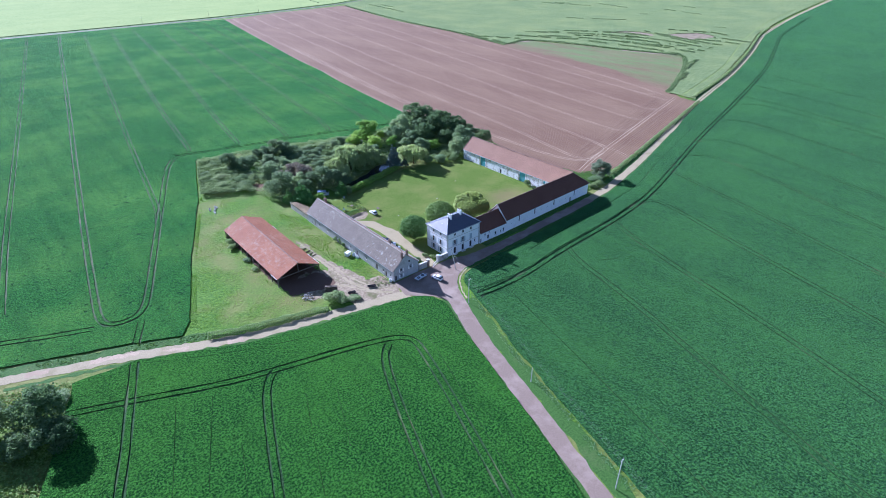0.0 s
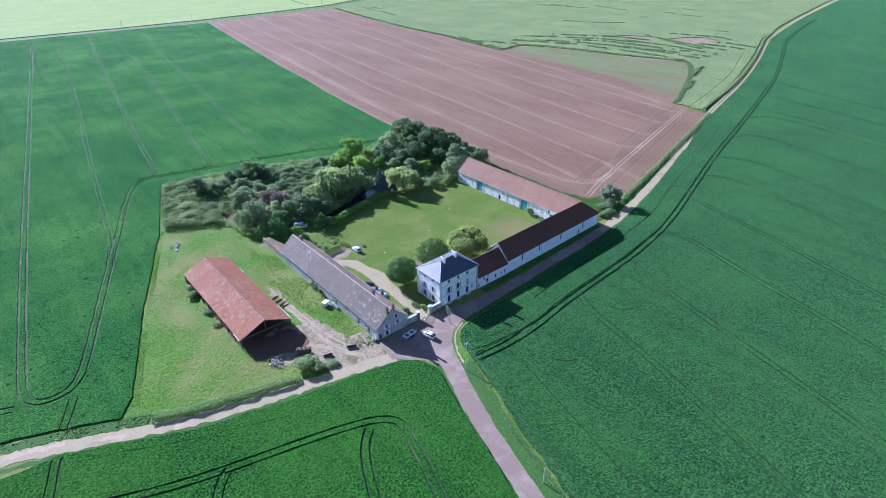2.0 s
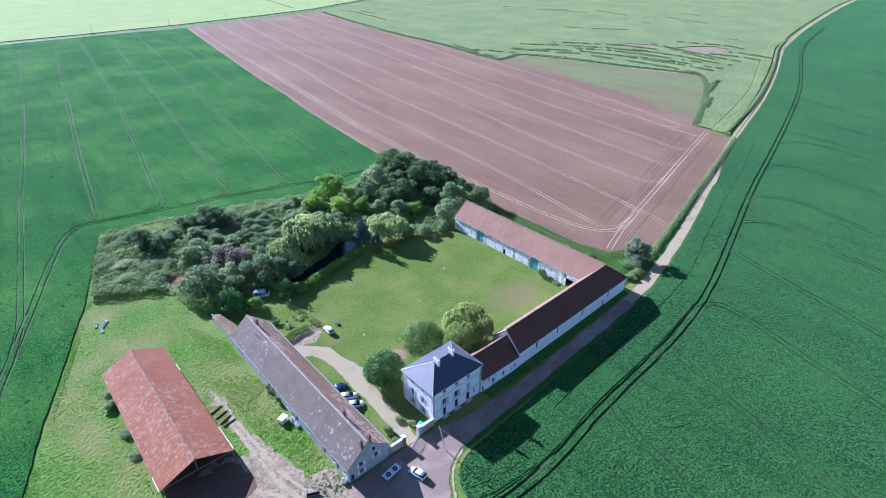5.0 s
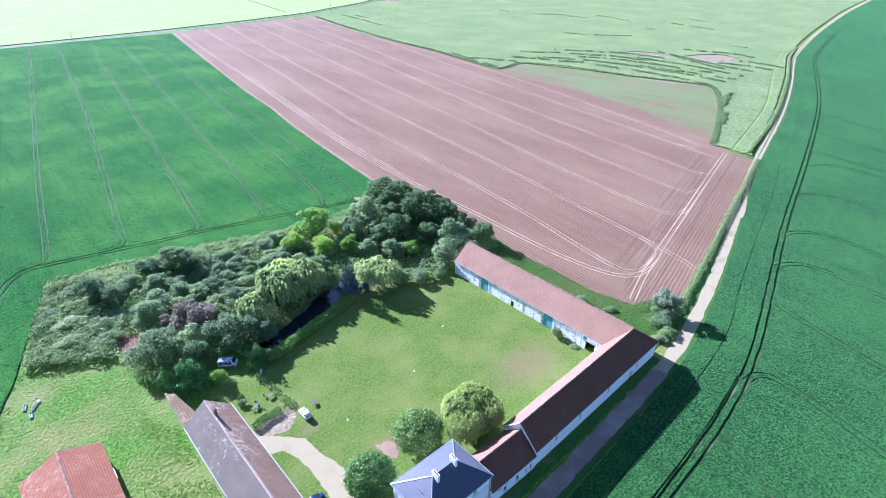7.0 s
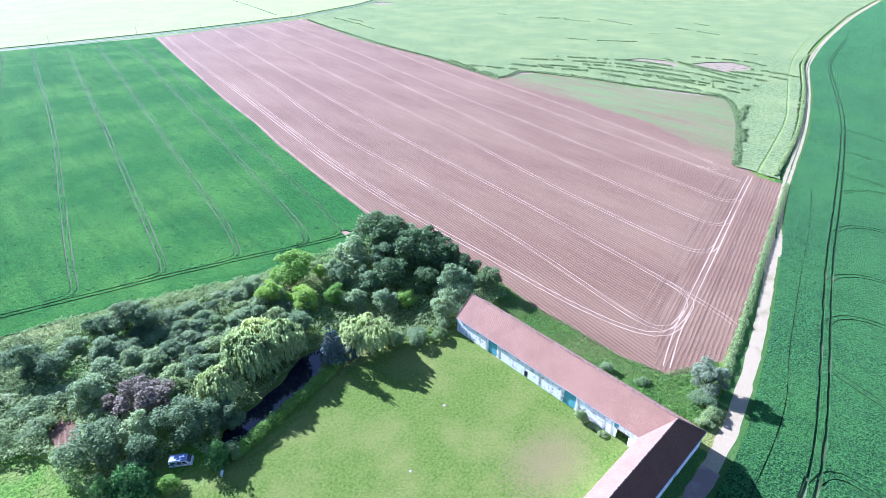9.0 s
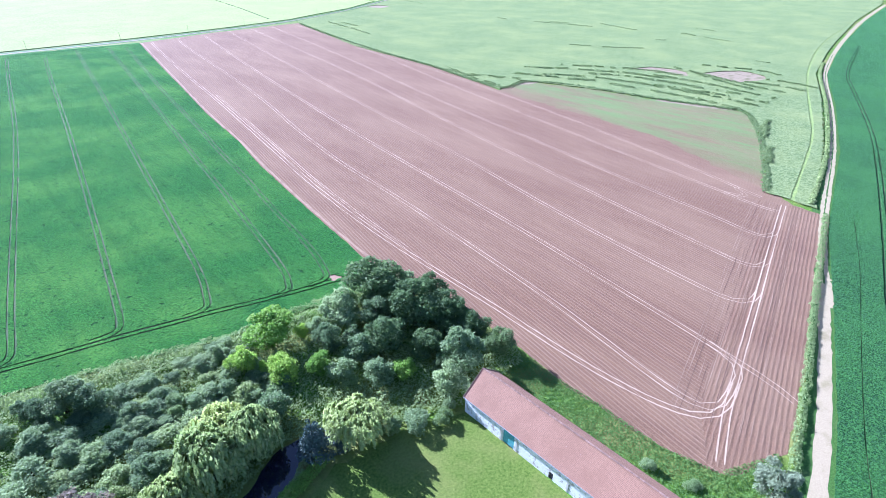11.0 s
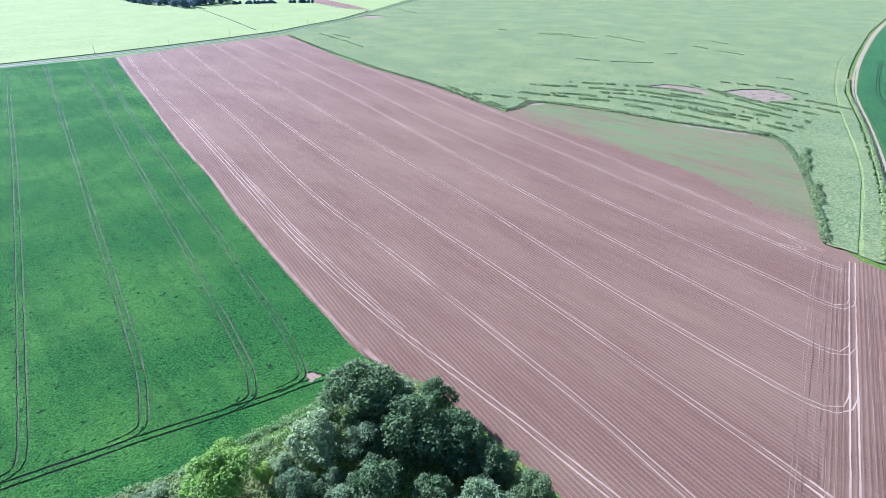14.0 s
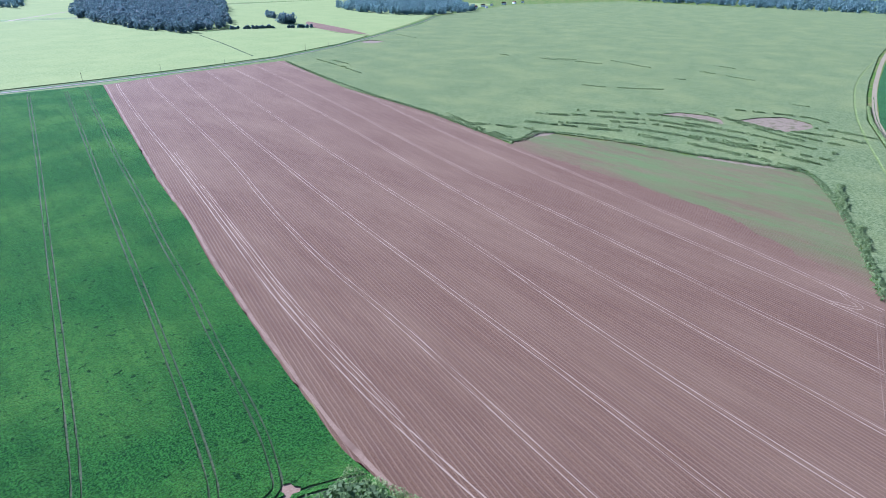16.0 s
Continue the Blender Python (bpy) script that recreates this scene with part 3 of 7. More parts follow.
# west field, with the headland and the parallel tramlines
ruts = [([(60.5, 279), (66.5, 290.5), (71.5, 295), (79, 293.4), (99.7, 289), (112, 286.2), (127, 283.4), (140.5, 279.8), (150.5, 277.8), (161, 274.5), (176, 270.4), (188.4, 268.2), (197, 265), (204, 261)], 1.9, 0.6),
        ([(118, 920), (97, 797), (48.3, 453), (25.9, 300), (14.6, 220), (9.6, 182), (8, 169), (9, 163.6), (12.7, 161.6), (17.6, 162.4), (21.6, 168.4), (29.4, 191), (43, 229.5), (60.5, 279), (66.5, 290.5)], 1.9, 0.62),
        ([(40, 222), (43.4, 233), (47, 258), (55.2, 318), (65.2, 387.7), (72, 433), (85.3, 529.6), (117.5, 766)], 1.8, 0.42),
        ([(-13.8, 188.8), (-8.3, 236.9), (-0.1, 296.4), (19.7, 442), (67, 797)], 1.8, 0.5),
        ([(17.4, 159), (12.4, 146.8)], 1.8, 0.4),
        ([(-260, 268), (-60, 193), (-15.5, 173.6), (-5.5, 168.6), (5.7, 164)], 1.9, 0.5)]
# tramlines bend into the headland at their south ends
for x, y, up in ((78.2, 295, [(81.4, 322), (88.2, 377), (101, 463), (120, 594), (146, 770)]), (102.3, 290, [(105, 315), (114.6, 374), (128, 455), (140, 535), (159.2, 695), (170, 775)]),
                 (128.3, 284.5, [(130.3, 300), (135.2, 332), (142.2, 378), (147, 410), (164, 525), (183, 668), (197, 760)]), (152, 278.8, [(156.4, 299), (160.3, 324), (165.2, 357), (177.5, 440), (200, 590), (224, 760), (228, 785)]),
                 (176, 271, [(178.5, 282), (182.6, 305), (187.6, 338), (193, 372), (203.4, 445), (224, 575), (245, 716), (254, 775)]), (189.2, 269, [(194, 291), (200.2, 336), (206.6, 372), (211.6, 412), (220.5, 465), (234, 563), (248, 645), (268.5, 770)])):
    ruts.append(([(x - 9, y + 1.9), (x - 4, y + 1.4), (x - 0.9, y + 2.6), (x + 0.4, y + 6.5)] + up, 1.9, 0.5))
ruts += [(straight((-22 - 24.5 * k, 330), ALONG_W, 450), 1.9, 0.45) for k in range(1, 9)]
TURNING = [(188, 270.8), (189.3, 271.9), (190.7, 271.4), (190.9, 270), (192, 268.8), (191, 267.8), (189.6, 268.3), (188.3, 267.6), (187.4, 268.8), (188.4, 269.5)]
sheet("turning_spot", [(187, 271.5), (191.5, 272.2), (192.4, 267.5), (187, 267)], 0.1, EDGE_SOIL, "bare trampled earth where tractors turn", "ground", 0.3, 1.0, 39)
field("field_west", [(24, 144.5), (28.3, 150), (40, 184), (59.8, 234), (69.3, 264), (75.5, 282.5), (81, 281.5), (101, 277.5), (124, 270.8), (149, 262.8), (174, 260), (190, 256.5), (202.5, 252),
                     (205.4, 255), (204.8, 264.7), (204.2, 273), (206.2, 286), (208.6, 307.8), (212.6, 337.4), (219.2, 384), (226.8, 423), (235.2, 487.7), (248.2, 563), (264.8, 662), (287, 790), (178, 794), (-800, 768), (-800, 478), (-420, 325), (-120, 204.5), (-17, 162), (-5, 157), (12, 150.3)],
      0.36, WHEAT_W, "dense dark green wheat field with paired wheel tracks", ruts, [TURNING], seed=3, edge=0.1, low=RUT_PALE, floor=0.16)

# south field, between the chalk track and the road
ruts = [([(-10, 133), (6.7, 126.1), (26.2, 117.2), (39.7, 113.2), (54.5, 109.4), (63.8, 106.6), (69.6, 104.2), (73, 101), (72.5, 96), (67.1, 78), (61.7, 62), (57, 48), (40, 0)], 1.9, 0.5),
        ([(66.5, 103), (62.4, 99.5), (56.5, 86), (50.3, 69), (46.3, 57.6), (30, 12)], 1.9, 0.5),
        ([(38, 113.5), (34.3, 111), (28.8, 97.9), (22.1, 78.2), (4, 28)], 1.9, 0.5),
        ([(10.8, 140.5), (5.7, 124.5), (1.4, 110.8), (-2.7, 99.3), (-20, 50)], 1.9, 0.55),
        ([(77, 98.5), (72.3, 83), (66.2, 66), (58, 42)], 0.02, 0.13),
        ([(21.7, 96), (14, 73)], 0.02, 0.13), ([(40, 101), (33.3, 83.6), (26, 64)], 0.02, 0.13), ([(47, 98), (39.8, 80)], 0.02, 0.13), ([(15.4, 121), (5.7, 92.5)], 0.02, 0.13), ([(22.1, 115), (11.3, 87.7)], 0.02, 0.13),
        ([(14, 138), (30, 128.5), (55, 118.5)], 0.02, 0.13), ([(-3, 136.2), (8, 131.5)], 0.02, 0.13)]
field("field_south", [(86.5, 116.6), (90.2, 112.8), (91.6, 108), (87.6, 97.2), (82.3, 80), (76.8, 61), (69, 38.4), (58, 1), (43, -45), (27, -92), (-300, -92), (-300, 40), (-60, 55), (-16, 107), (-13.3, 114.4),
                      (-7, 130), (-3.2, 142.6), (12, 141), (37, 128.9), (56, 123.4), (70, 120.4), (80, 118.6)], 0.55, WHEAT_S, "lush green wheat field beside the road junction", ruts, seed=4, edge=0.14, floor=0.32)

# east field, headland tramline parallel to the track
ruts = [([(101.9, 104.0), (107.4, 103.2), (115.5, 102.7), (123.6, 102.8), (142.6, 105.0), (162.3, 105.8), (182.6, 107), (208.1, 110.2), (245.4, 120), (304.3, 136.2), (366.6, 150.5), (446, 170), (529, 192), (640, 230), (714, 255), (897, 288)], 2.05, 0.8), ([(103, 105.8), (115.5, 104.6), (123.6, 104.4), (142.6, 106.9), (162.3, 107.5), (182.6, 108.8), (201, 111)], 0.02, 0.35)]
ruts += [([(112.5, 103), (109.2, 93.1), (106.7, 83.2), (101, 62), (94, 37.9), (88.5, 22), (70, -30)], 0.02, 0.2)]
for pts in ([(147.5, 105.6), (142.8, 98), (138.7, 82.3), (133.6, 65.5), (129.6, 54.2)], [(178.5, 107.4), (173.6, 99.2), (167.5, 82.2), (162.4, 65.2), (154.7, 37.5)], [(200, 108.8), (205.5, 108), (207.6, 103.8), (204.1, 90.8), (197.1, 71.3), (190.3, 46.2)],
            [(243.5, 119), (239.3, 108.6), (235.2, 94.5), (227, 68.6), (221.3, 53.7)], [(262, 125), (270, 125.2), (276, 119.5), (276.2, 109), (270.3, 87.5), (259.7, 63.1)], [(292, 132.5), (299, 131.5), (305.5, 124.5), (305.5, 111), (297, 85.3), (289.8, 63)],
            [(335, 142.5), (344, 141), (350, 132.5), (347.5, 117.8), (337, 80)], [(380, 153), (391, 148), (395, 137), (383, 95)], [(408, 160), (402, 125), (394, 100)], [(446, 170), (436, 130), (428, 106)], [(492, 181), (476, 140), (468, 116)]):
    ruts.append((pts + [tuple(np.array(pts[-1]) - ALONG_E * 60), tuple(np.array(pts[-1]) - ALONG_E * 420)], 1.9, 0.42))
ruts += [([(134.6, 112.6), (152, 114.3), (180, 116.2), (207, 118.9), (224, 122.2), (238, 127), (262, 133.4), (297, 142.3), (333, 151), (380, 165)], 0.02, 0.26)]
ruts += [([(148.6, 94.5), (148.8, 92.5), (150, 90.4), (154.7, 88.5)], 0.02, 0.26), ([(116.9, 92.1), (117.2, 89.9), (118.6, 87.8), (121.8, 86.1)], 0.02, 0.26),
         ([(102.6, 107.6), (109, 105.6), (118, 105)], 0.02, 0.2), ([(103.5, 110.5), (109, 108.5), (117, 107.5)], 0.02, 0.2)]
field("field_east", [(103.5, 112.6), (106.4, 115.6), (110, 117), (144, 118.9), (175, 121.2), (195, 123.2), (208, 125.4), (243, 133.9), (298, 149.8), (361, 169), (470, 193.8), (583, 226.8), (690, 262.8), (810, 288.4), (907, 306.3),
                     (1160, 346), (1500, 387), (2420, 560), (2420, -1500), (-150, -1500), (24, -120), (40, -90), (54, -48), (68.5, -4), (79, 33), (86.2, 59), (91.5, 77.5), (97, 92), (101.2, 106)],
      0.62, WHEAT_E, "wide blue-green wheat field beside the chalk track", ruts, seed=5, edge=0.12, floor=0.36)

# tilled field
BROWN = [(204.4, 273), (204.9, 264.7), (205.2, 254.8), (211, 246), (208.5, 203), (206, 186), (205.7, 169.6), (206.8, 155.7), (209.8, 145), (226, 139), (240.5, 141.9), (254, 145), (275, 150.2), (302, 157), (338, 165.8), (372, 174), (373, 186), (386, 203), (423, 273), (430, 356), (428.5, 409), (447, 511), (453, 637), (494, 826),
         (375, 812), (287, 790), (264.9, 662), (248.3, 563), (235.3, 487.7), (226.9, 423), (219.3, 384), (212.7, 337.4), (208.7, 307.8), (206.3, 286)]
sheet("field_tilled", BROWN, 0.03, SOIL, "bare reddish brown tilled field with seed rows", "field", 0.35, 3.0, 6)
WEED_BED = [(424, 411), (433, 413), (467, 420), (486, 366), (496, 318), (515, 262), (463, 232), (380, 201), (404, 247), (417, 275), (424, 356)]
sheet("weedy_corner", WEED_BED, 0.06, WEEDS, "thin green weeds on bare soil", "field", 1.2, 4.0, 7)
sheet("field_headland", [(209.5, 150.5), (228.4, 160.8), (252.6, 166.6), (301.6, 178.4), (333, 186), (364, 193.5), (372.4, 186), (371.6, 174.4), (338, 166.2), (302, 157.4), (275, 150.6), (254, 145.4), (240.5, 142.3), (226, 139.6), (211, 146)], 0.036, HEADLAND_SOIL, "tilled headland with rows along the track", "field", 0.25, 3.0, 36)
tracks_of_field = [
    [(299, 788), (294, 768), (270, 625), (257, 533), (244.5, 455), (234, 392), (226, 345), (221.4, 305), (219.4, 278), (218.6, 250), (218.2, 222), (217, 203), (216.5, 186), (217.5, 171), (219.6, 161), (223.5, 155.6), (230, 154.4), (240, 156.4)],
    [(329.8, 797), (321, 768), (293.7, 583), (277, 485), (262, 420), (251, 355), (247, 306), (243, 276), (238.6, 243), (234.6, 214), (230.6, 194), (226.8, 177), (224.6, 164), (225.4, 157.4), (230, 155.4), (240, 157)],
    [(359.3, 803), (319, 593), (298, 471), (284.7, 393), (273, 310), (267.6, 270), (262, 233), (257.4, 206), (252, 173), (248.9, 160), (244.5, 157), (238, 156.3)],
    [(251.2, 169), (249.4, 160.5), (248.6, 155), (246.2, 147), (244.4, 143.5)],
    [(393.6, 812), (346.2, 559), (328.2, 458.6), (316, 390), (304.5, 322), (293.4, 272.3), (287.6, 244), (281.6, 208), (278.6, 186), (277.8, 176), (279.4, 170.6), (283.5, 168.6), (290, 169.4), (298, 171.3)],
    [(422.8, 814), (377.6, 532.7), (344.8, 386.3), (327, 300.3), (319, 260), (312, 224.4), (307.4, 197), (304.8, 184), (305, 178), (308, 174.8), (314, 175.3), (322, 177.3)],
    [(451.5, 817), (409.4, 580.5), (371.5, 413.5), (356, 316), (348, 274), (340.5, 234), (335.2, 202), (331.8, 189), (332, 184), (335, 181.2), (342, 182.2)],
    [(486, 829), (451.2, 606.8), (414, 459), (388.4, 333), (372, 254), (365.6, 218), (360.2, 196), (361.4, 187.4)],
    [(450, 632), (438.5, 485), (412, 350), (392.6, 272), (381.6, 231), (375.2, 212.5), (371.4, 199)],
    [(375, 211.6), (371.5, 209.8), (370, 205.4), (366.8, 203.6), (364.6, 213)],
    [(370, 189), (333.4, 180.2), (294, 170.4), (252.6, 160.2), (237, 156.3), (224.7, 152.9), (211.6, 148.4)]]
for k, pts in enumerate(tracks_of_field):
    for off in (-0.9, 0.9):
        line = curve_points(pts, 5.0)
        bold = 0.4 if k in (0, 10) else 0.32
        band("wheel_track", [tuple(p) for p in line + sideways(line) * off], (bold, bold * 0.7, bold * 1.1, bold * 0.8, bold), 0.044 + 0.002 * k, DRY_SOIL, "pale pressed wheel track on tilled soil", "wheel track", 5.0, 0.05, 20 + k)
line = curve_points([(257, 533), (244.5, 455), (234, 392), (226, 345), (221.4, 305), (218, 270)], 5.0)
for k, off in enumerate((2.6, 3.7)):
    band("wheel_track", [tuple(p) for p in line + sideways(line) * off], (0.18, 0.3, 0.16), 0.068 + 0.002 * k, DRY_SOIL, "second pale pass beside the wheel track", "wheel track", 5.0, 0.05, 38 + k)
HEAD = curve_points([(370, 188), (333.4, 179.6), (294, 169.8), (252.6, 159.6), (222, 152)], 6.0)
for k, (off, dark) in enumerate(((-5.6, 0), (-4.6, 1), (-3.4, 0), (3.2, 1), (4.4, 0), (6.2, 0), (7.6, 1), (8.8, 0), (10.4, 1), (11.6, 0), (12.6, 0))):
    band("drill_line", [tuple(p) for p in HEAD - sideways(HEAD) * off], 0.13, 0.072 + 0.001 * k, DARK_SOIL if dark else EDGE_SOIL, "dark furrow on the tilled headland" if dark else "faint pale line on the tilled headland", "wheel track", 6.0, 0.06, 140 + k)
EDGE = curve_points([(289, 789), (249.6, 563), (236.6, 487.7), (228.2, 423), (220.6, 384), (214, 337.4), (210, 307.8), (207.6, 286), (206, 270), (206.6, 256)], 6.0)
band("field_edge_strip", [tuple(p) for p in EDGE], 1.1, 0.09, EDGE_SOIL, "smooth pale strip along the edge of tilled soil", "wheel track", 6.0, 0.15, 50)

# pale crops beyond, with lodged and bare patches
bare = [[(604, 341), (618, 336), (632, 331), (648, 320), (649, 311), (643, 297), (632, 292), (621, 293), (610, 297), (601, 301), (597, 312), (604, 325)], [(576.8, 389), (588, 386), (600, 381), (606, 368), (608, 360), (604, 348), (596, 343), (588, 340), (586, 352), (585, 364), (580, 376)],
        [(676, 926), (690, 934), (704, 936), (712, 922), (713, 910), (698, 902), (682, 898), (676, 912)]]
pale_ruts = [([(374, 187.5), (410, 195.5), (454, 204.8), (496, 215.2), (558, 236), (626, 259), (720, 286.7), (887, 324), (1110, 351)], 0.02, 1.6)]
field("field_north", [(377.5, 178.5), (378, 199), (463, 233), (516, 262.5), (497, 319), (487, 367), (467.5, 421), (432, 413), (429.5, 410), (448, 511), (454, 637), (496, 826), (502, 842), (640, 905), (980, 1122), (1150, 1257),
                      (1700, 1500), (2310, 1434), (2320, 1123), (2425, 588), (1500, 398), (1160, 357), (907, 315), (810, 297), (690, 271.5), (583, 235.5), (470, 202)],
      0.6, PALE_CROP, "pale green barley field with lodged patches", pale_ruts, bare, 8, 0.6, RUT_YELLOW, 0.42)
for pts in bare + [[(503, 322), (510, 304), (514.5, 285), (516.5, 267), (511, 268), (505, 280), (498.5, 297), (494, 316)], [(462, 418), (472, 416), (476, 408), (468, 406), (455, 411), (448, 414)]]:
    sheet("bare_patch", pts, 0.075, BARE, "bare dry soil in the lodged crop", "ground", 0.8, 4.0, 9)
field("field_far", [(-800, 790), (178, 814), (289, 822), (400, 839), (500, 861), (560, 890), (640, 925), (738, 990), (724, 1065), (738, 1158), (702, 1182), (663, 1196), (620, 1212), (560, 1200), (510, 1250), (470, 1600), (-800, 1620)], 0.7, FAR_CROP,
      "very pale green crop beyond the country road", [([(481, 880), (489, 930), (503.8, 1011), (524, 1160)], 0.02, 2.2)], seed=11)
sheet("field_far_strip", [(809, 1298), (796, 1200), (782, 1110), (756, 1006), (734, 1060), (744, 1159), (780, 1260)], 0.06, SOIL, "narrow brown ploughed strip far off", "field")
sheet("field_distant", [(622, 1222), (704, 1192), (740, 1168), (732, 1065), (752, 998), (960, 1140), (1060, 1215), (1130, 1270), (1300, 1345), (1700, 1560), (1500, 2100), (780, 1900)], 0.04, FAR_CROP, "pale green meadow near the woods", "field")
sheet("field_horizon", [(-1500, 1650), (450, 1650), (800, 2000), (2400, 2200), (2450, 1500), (5500, 2500), (5500, 5800), (-3500, 5800), (-3500, 1650)], 0.04, FAR_CROP, "pale fields at the horizon, colour lightened for haze", "field")

# roads and yards
band("road", ROAD, (4.1, 4.1, 4.2, 4.3, 4.4, 4.6, 5.4), 0.05, ASPHALT, "narrow worn reddish grey country road", "road", 2.0, 0.12, 12)
YARD = [(84.5, 119.4), (86.2, 127.4), (97, 127.4), (109, 127.2), (116, 125.2), (130, 124.4), (144, 124.9), (144, 120.9), (110, 119.2), (105.8, 117.7), (102.3, 114.8), (99.2, 110.2), (93.2, 108.2), (91.2, 113.2), (87, 117)]
sheet("yard_junction", YARD, 0.058, ASPHALT, "worn asphalt forecourt at the road junction", "road", 0.1, 1.2, 13)
band("track_east_paved", [(140, 122.8), (175, 124.6), (188, 125.6)], 3.9, 0.054, ASPHALT, "asphalt lane along the barn wall", "road", 2.0, 0.15, 14)
band("track_east", EAST_TRACK[2:], (3.6, 3.2, 3.3, 3.8, 4.4, 5.0, 5.0), 0.048, CHALK, "pale chalk farm track with worn ruts", "track", 2.5, 0.13, 15)
band("track_middle", [(312, 156.5)] + EAST_TRACK[7:12], 0.5, 0.075, VERGE, "grass strip between the ruts of the track", "grass strip", 2.5, 0.14, 16)
band("passing_place", [(297, 152.5), (306, 155), (316, 158)], 5.6, 0.065, CHALK, "widened pale chalk passing place", "track", 1.5, 0.4, 17)
band("track_west", WEST_TRACK, (3.6, 3.6, 3.6, 3.4, 3.8), 0.05, CHALK, "pale stony farm track", "track", 1.2, 0.2, 18)
for k, pts in enumerate(([(-12, 154.6), (-7, 152.4)], [(2, 149.3), (8, 146.6), (13, 144.6)], [(18, 141.2), (24, 138)], [(33, 133.6), (37, 132.4)])):
    band("bare_stone_patch", pts, 1.6, 0.066 + 0.003 * k, DRY_SOIL, "whitish bare stones on the track", "track", 1.0, 0.4, 60 + k)
band("kerb_sand", [(110, 118.7), (106, 117.1), (102.8, 114.3), (99.9, 109.8), (98.3, 105.6)], 0.5, 0.072, CHALK, "pale gravel edge of the road bend", "kerb", 0.8, 0.12, 19)
band("road_far", FAR_ROAD, 3.4, 0.05, ASPHALT, "grey country road with grass verges far off", "road", 8.0, 0.2, 20)
band("verge_far", [(x, y - 4.0) for x, y in FAR_ROAD], 4.6, 0.06, VERGE, "dark grass verge of the far road", "verge", 8.0, 0.5, 21)
band("verge_far_north", [(x, y + 5.4) for x, y in FAR_ROAD], 7.0, 0.06, VERGE, "dark grass verge of the far road", "verge", 8.0, 0.5, 22)
band("lane_far", [(240, 1480), (315.6, 1591.6), (390.6, 1711), (516.5, 1892), (560, 1960)], 7.0, 0.06, CHALK, "pale farm lane between far fields", "track", 8.0, 0.3, 37)
sheet("yard_shed", [(58, 138), (62, 143.5), (63, 150), (66, 152), (71, 150), (73.8, 149), (74.6, 160), (74.7, 168), (75, 174.7), (75.9, 170), (76.7, 164), (76.4, 158), (77.6, 150), (78.9, 143), (79.8, 138), (81, 134.3), (83.5, 134.8), (86, 133.4), (86.2, 127.4), (85, 120.8), (76, 123), (70, 125), (69, 131), (63, 136)], 0.042, BARE,
      "trodden bare earth yard beside the open shed", "yard", 0.5, 1.2, 23)
for k, (pts, w) in enumerate((([(75.3, 172), (75.6, 162), (76.2, 152), (76.6, 144), (77.6, 136), (80, 129), (84, 124.5)], 0.7), ([(74.4, 160), (74.6, 152), (74.8, 144), (75.6, 136), (78, 128.5), (82.5, 123.4)], 0.8), ([(62, 147), (68, 142), (73, 137), (76, 131), (80, 125)], 0.9))):
    band("yard_rut", pts, w, 0.05 + 0.003 * k, CHALK, "pale wheel-worn earth across the yard", "wheel track", 1.0, 0.22, 80 + k)
# Floor and mouth of the shed: roof shade painted as dark ground sheets.
sheet("yard_shed_floor", [(56.6, 146), (71, 150), (70.6, 192.5), (56.4, 192.5)], 0.034, DARK_SOIL, "earth floor under the open shed, darkened for its shade", "floor", 0.3, 2.0, 24)
sheet("shed_mouth_shade", [(57, 150), (70.8, 149.5), (72, 143), (71.4, 139), (66, 139.6), (61.5, 141.2), (57.2, 141.4)], 0.06, DARK_SOIL, "dark sheet painting the shade at the shed mouth", "yard", 0.35, 1.0, 47)
DRIVE = [(104.2, 127.6), (104.9, 131), (105.9, 138), (106.4, 144.8), (106.8, 149), (107.6, 152.5), (108.2, 155.5), (107.6, 159), (106.6, 163), (106.2, 168), (102.8, 172), (98.6, 175.8), (96.6, 175), (96.6, 170), (100.8, 168.5), (102.4, 164), (102.6, 157), (102.2, 150), (102.5, 145), (102, 138), (101.7, 132.7), (101.8, 127.6)]
sheet("drive", DRIVE, 0.05, GRAVEL, "pale gravel drive across the courtyard", "drive", 0.1, 1.0, 25)
sheet("turning_area", [(97.4, 175), (104.7, 172.6), (108, 175.6), (108.6, 178.2), (105, 178.8), (99, 177.9), (97, 177.4)], 0.044, BARE, "trodden bare earth beside the hedge", "drive", 0.2, 1.0, 48)
sheet("bare_spot", [(116.8, 155.9), (120.2, 155.6), (121.2, 152.6), (118.6, 149.8), (116.4, 151.4)], 0.046, EDGE_SOIL, "worn bare earth beside the clipped tree", "ground", 0.3, 1.0, 49)
sheet("lawn", [(98, 128.6), (180, 138), (180, 197.5), (172, 200.5), (163, 203), (148, 205), (132, 199.5), (116, 195.5), (108, 195.5), (97.5, 195), (97, 150)], 0.03, LAWN, "sunny mown courtyard lawn", "lawn", 0.3, 2.5, 26)
sheet("clearing", [(83, 226), (87.5, 225), (89.5, 231), (87, 235.5), (83.5, 233)], 0.04, SOIL, "small clearing of bare reddish earth", "ground", 0.4, 1.0, 27)
POND = [(111, 202.5), (113.5, 206), (118, 208), (124, 209.5), (133, 213), (141, 217.5), (150, 216), (158, 211.5), (151, 211), (144, 211.5), (136, 205.5), (126, 203.2), (117, 200.5)]
sheet("pond", POND, 0.045, WATER, "dark still pond under the trees", "water", 0.3, 2.0, 28)
band("verge_road", [(66, 0), (76, 34), (83.8, 59.5), (88.8, 78), (94, 92.8), (98.8, 105)], 4.2, 0.04, VERGE, "bright unmown roadside grass verge", "verge", 2.0, 0.3, 29)
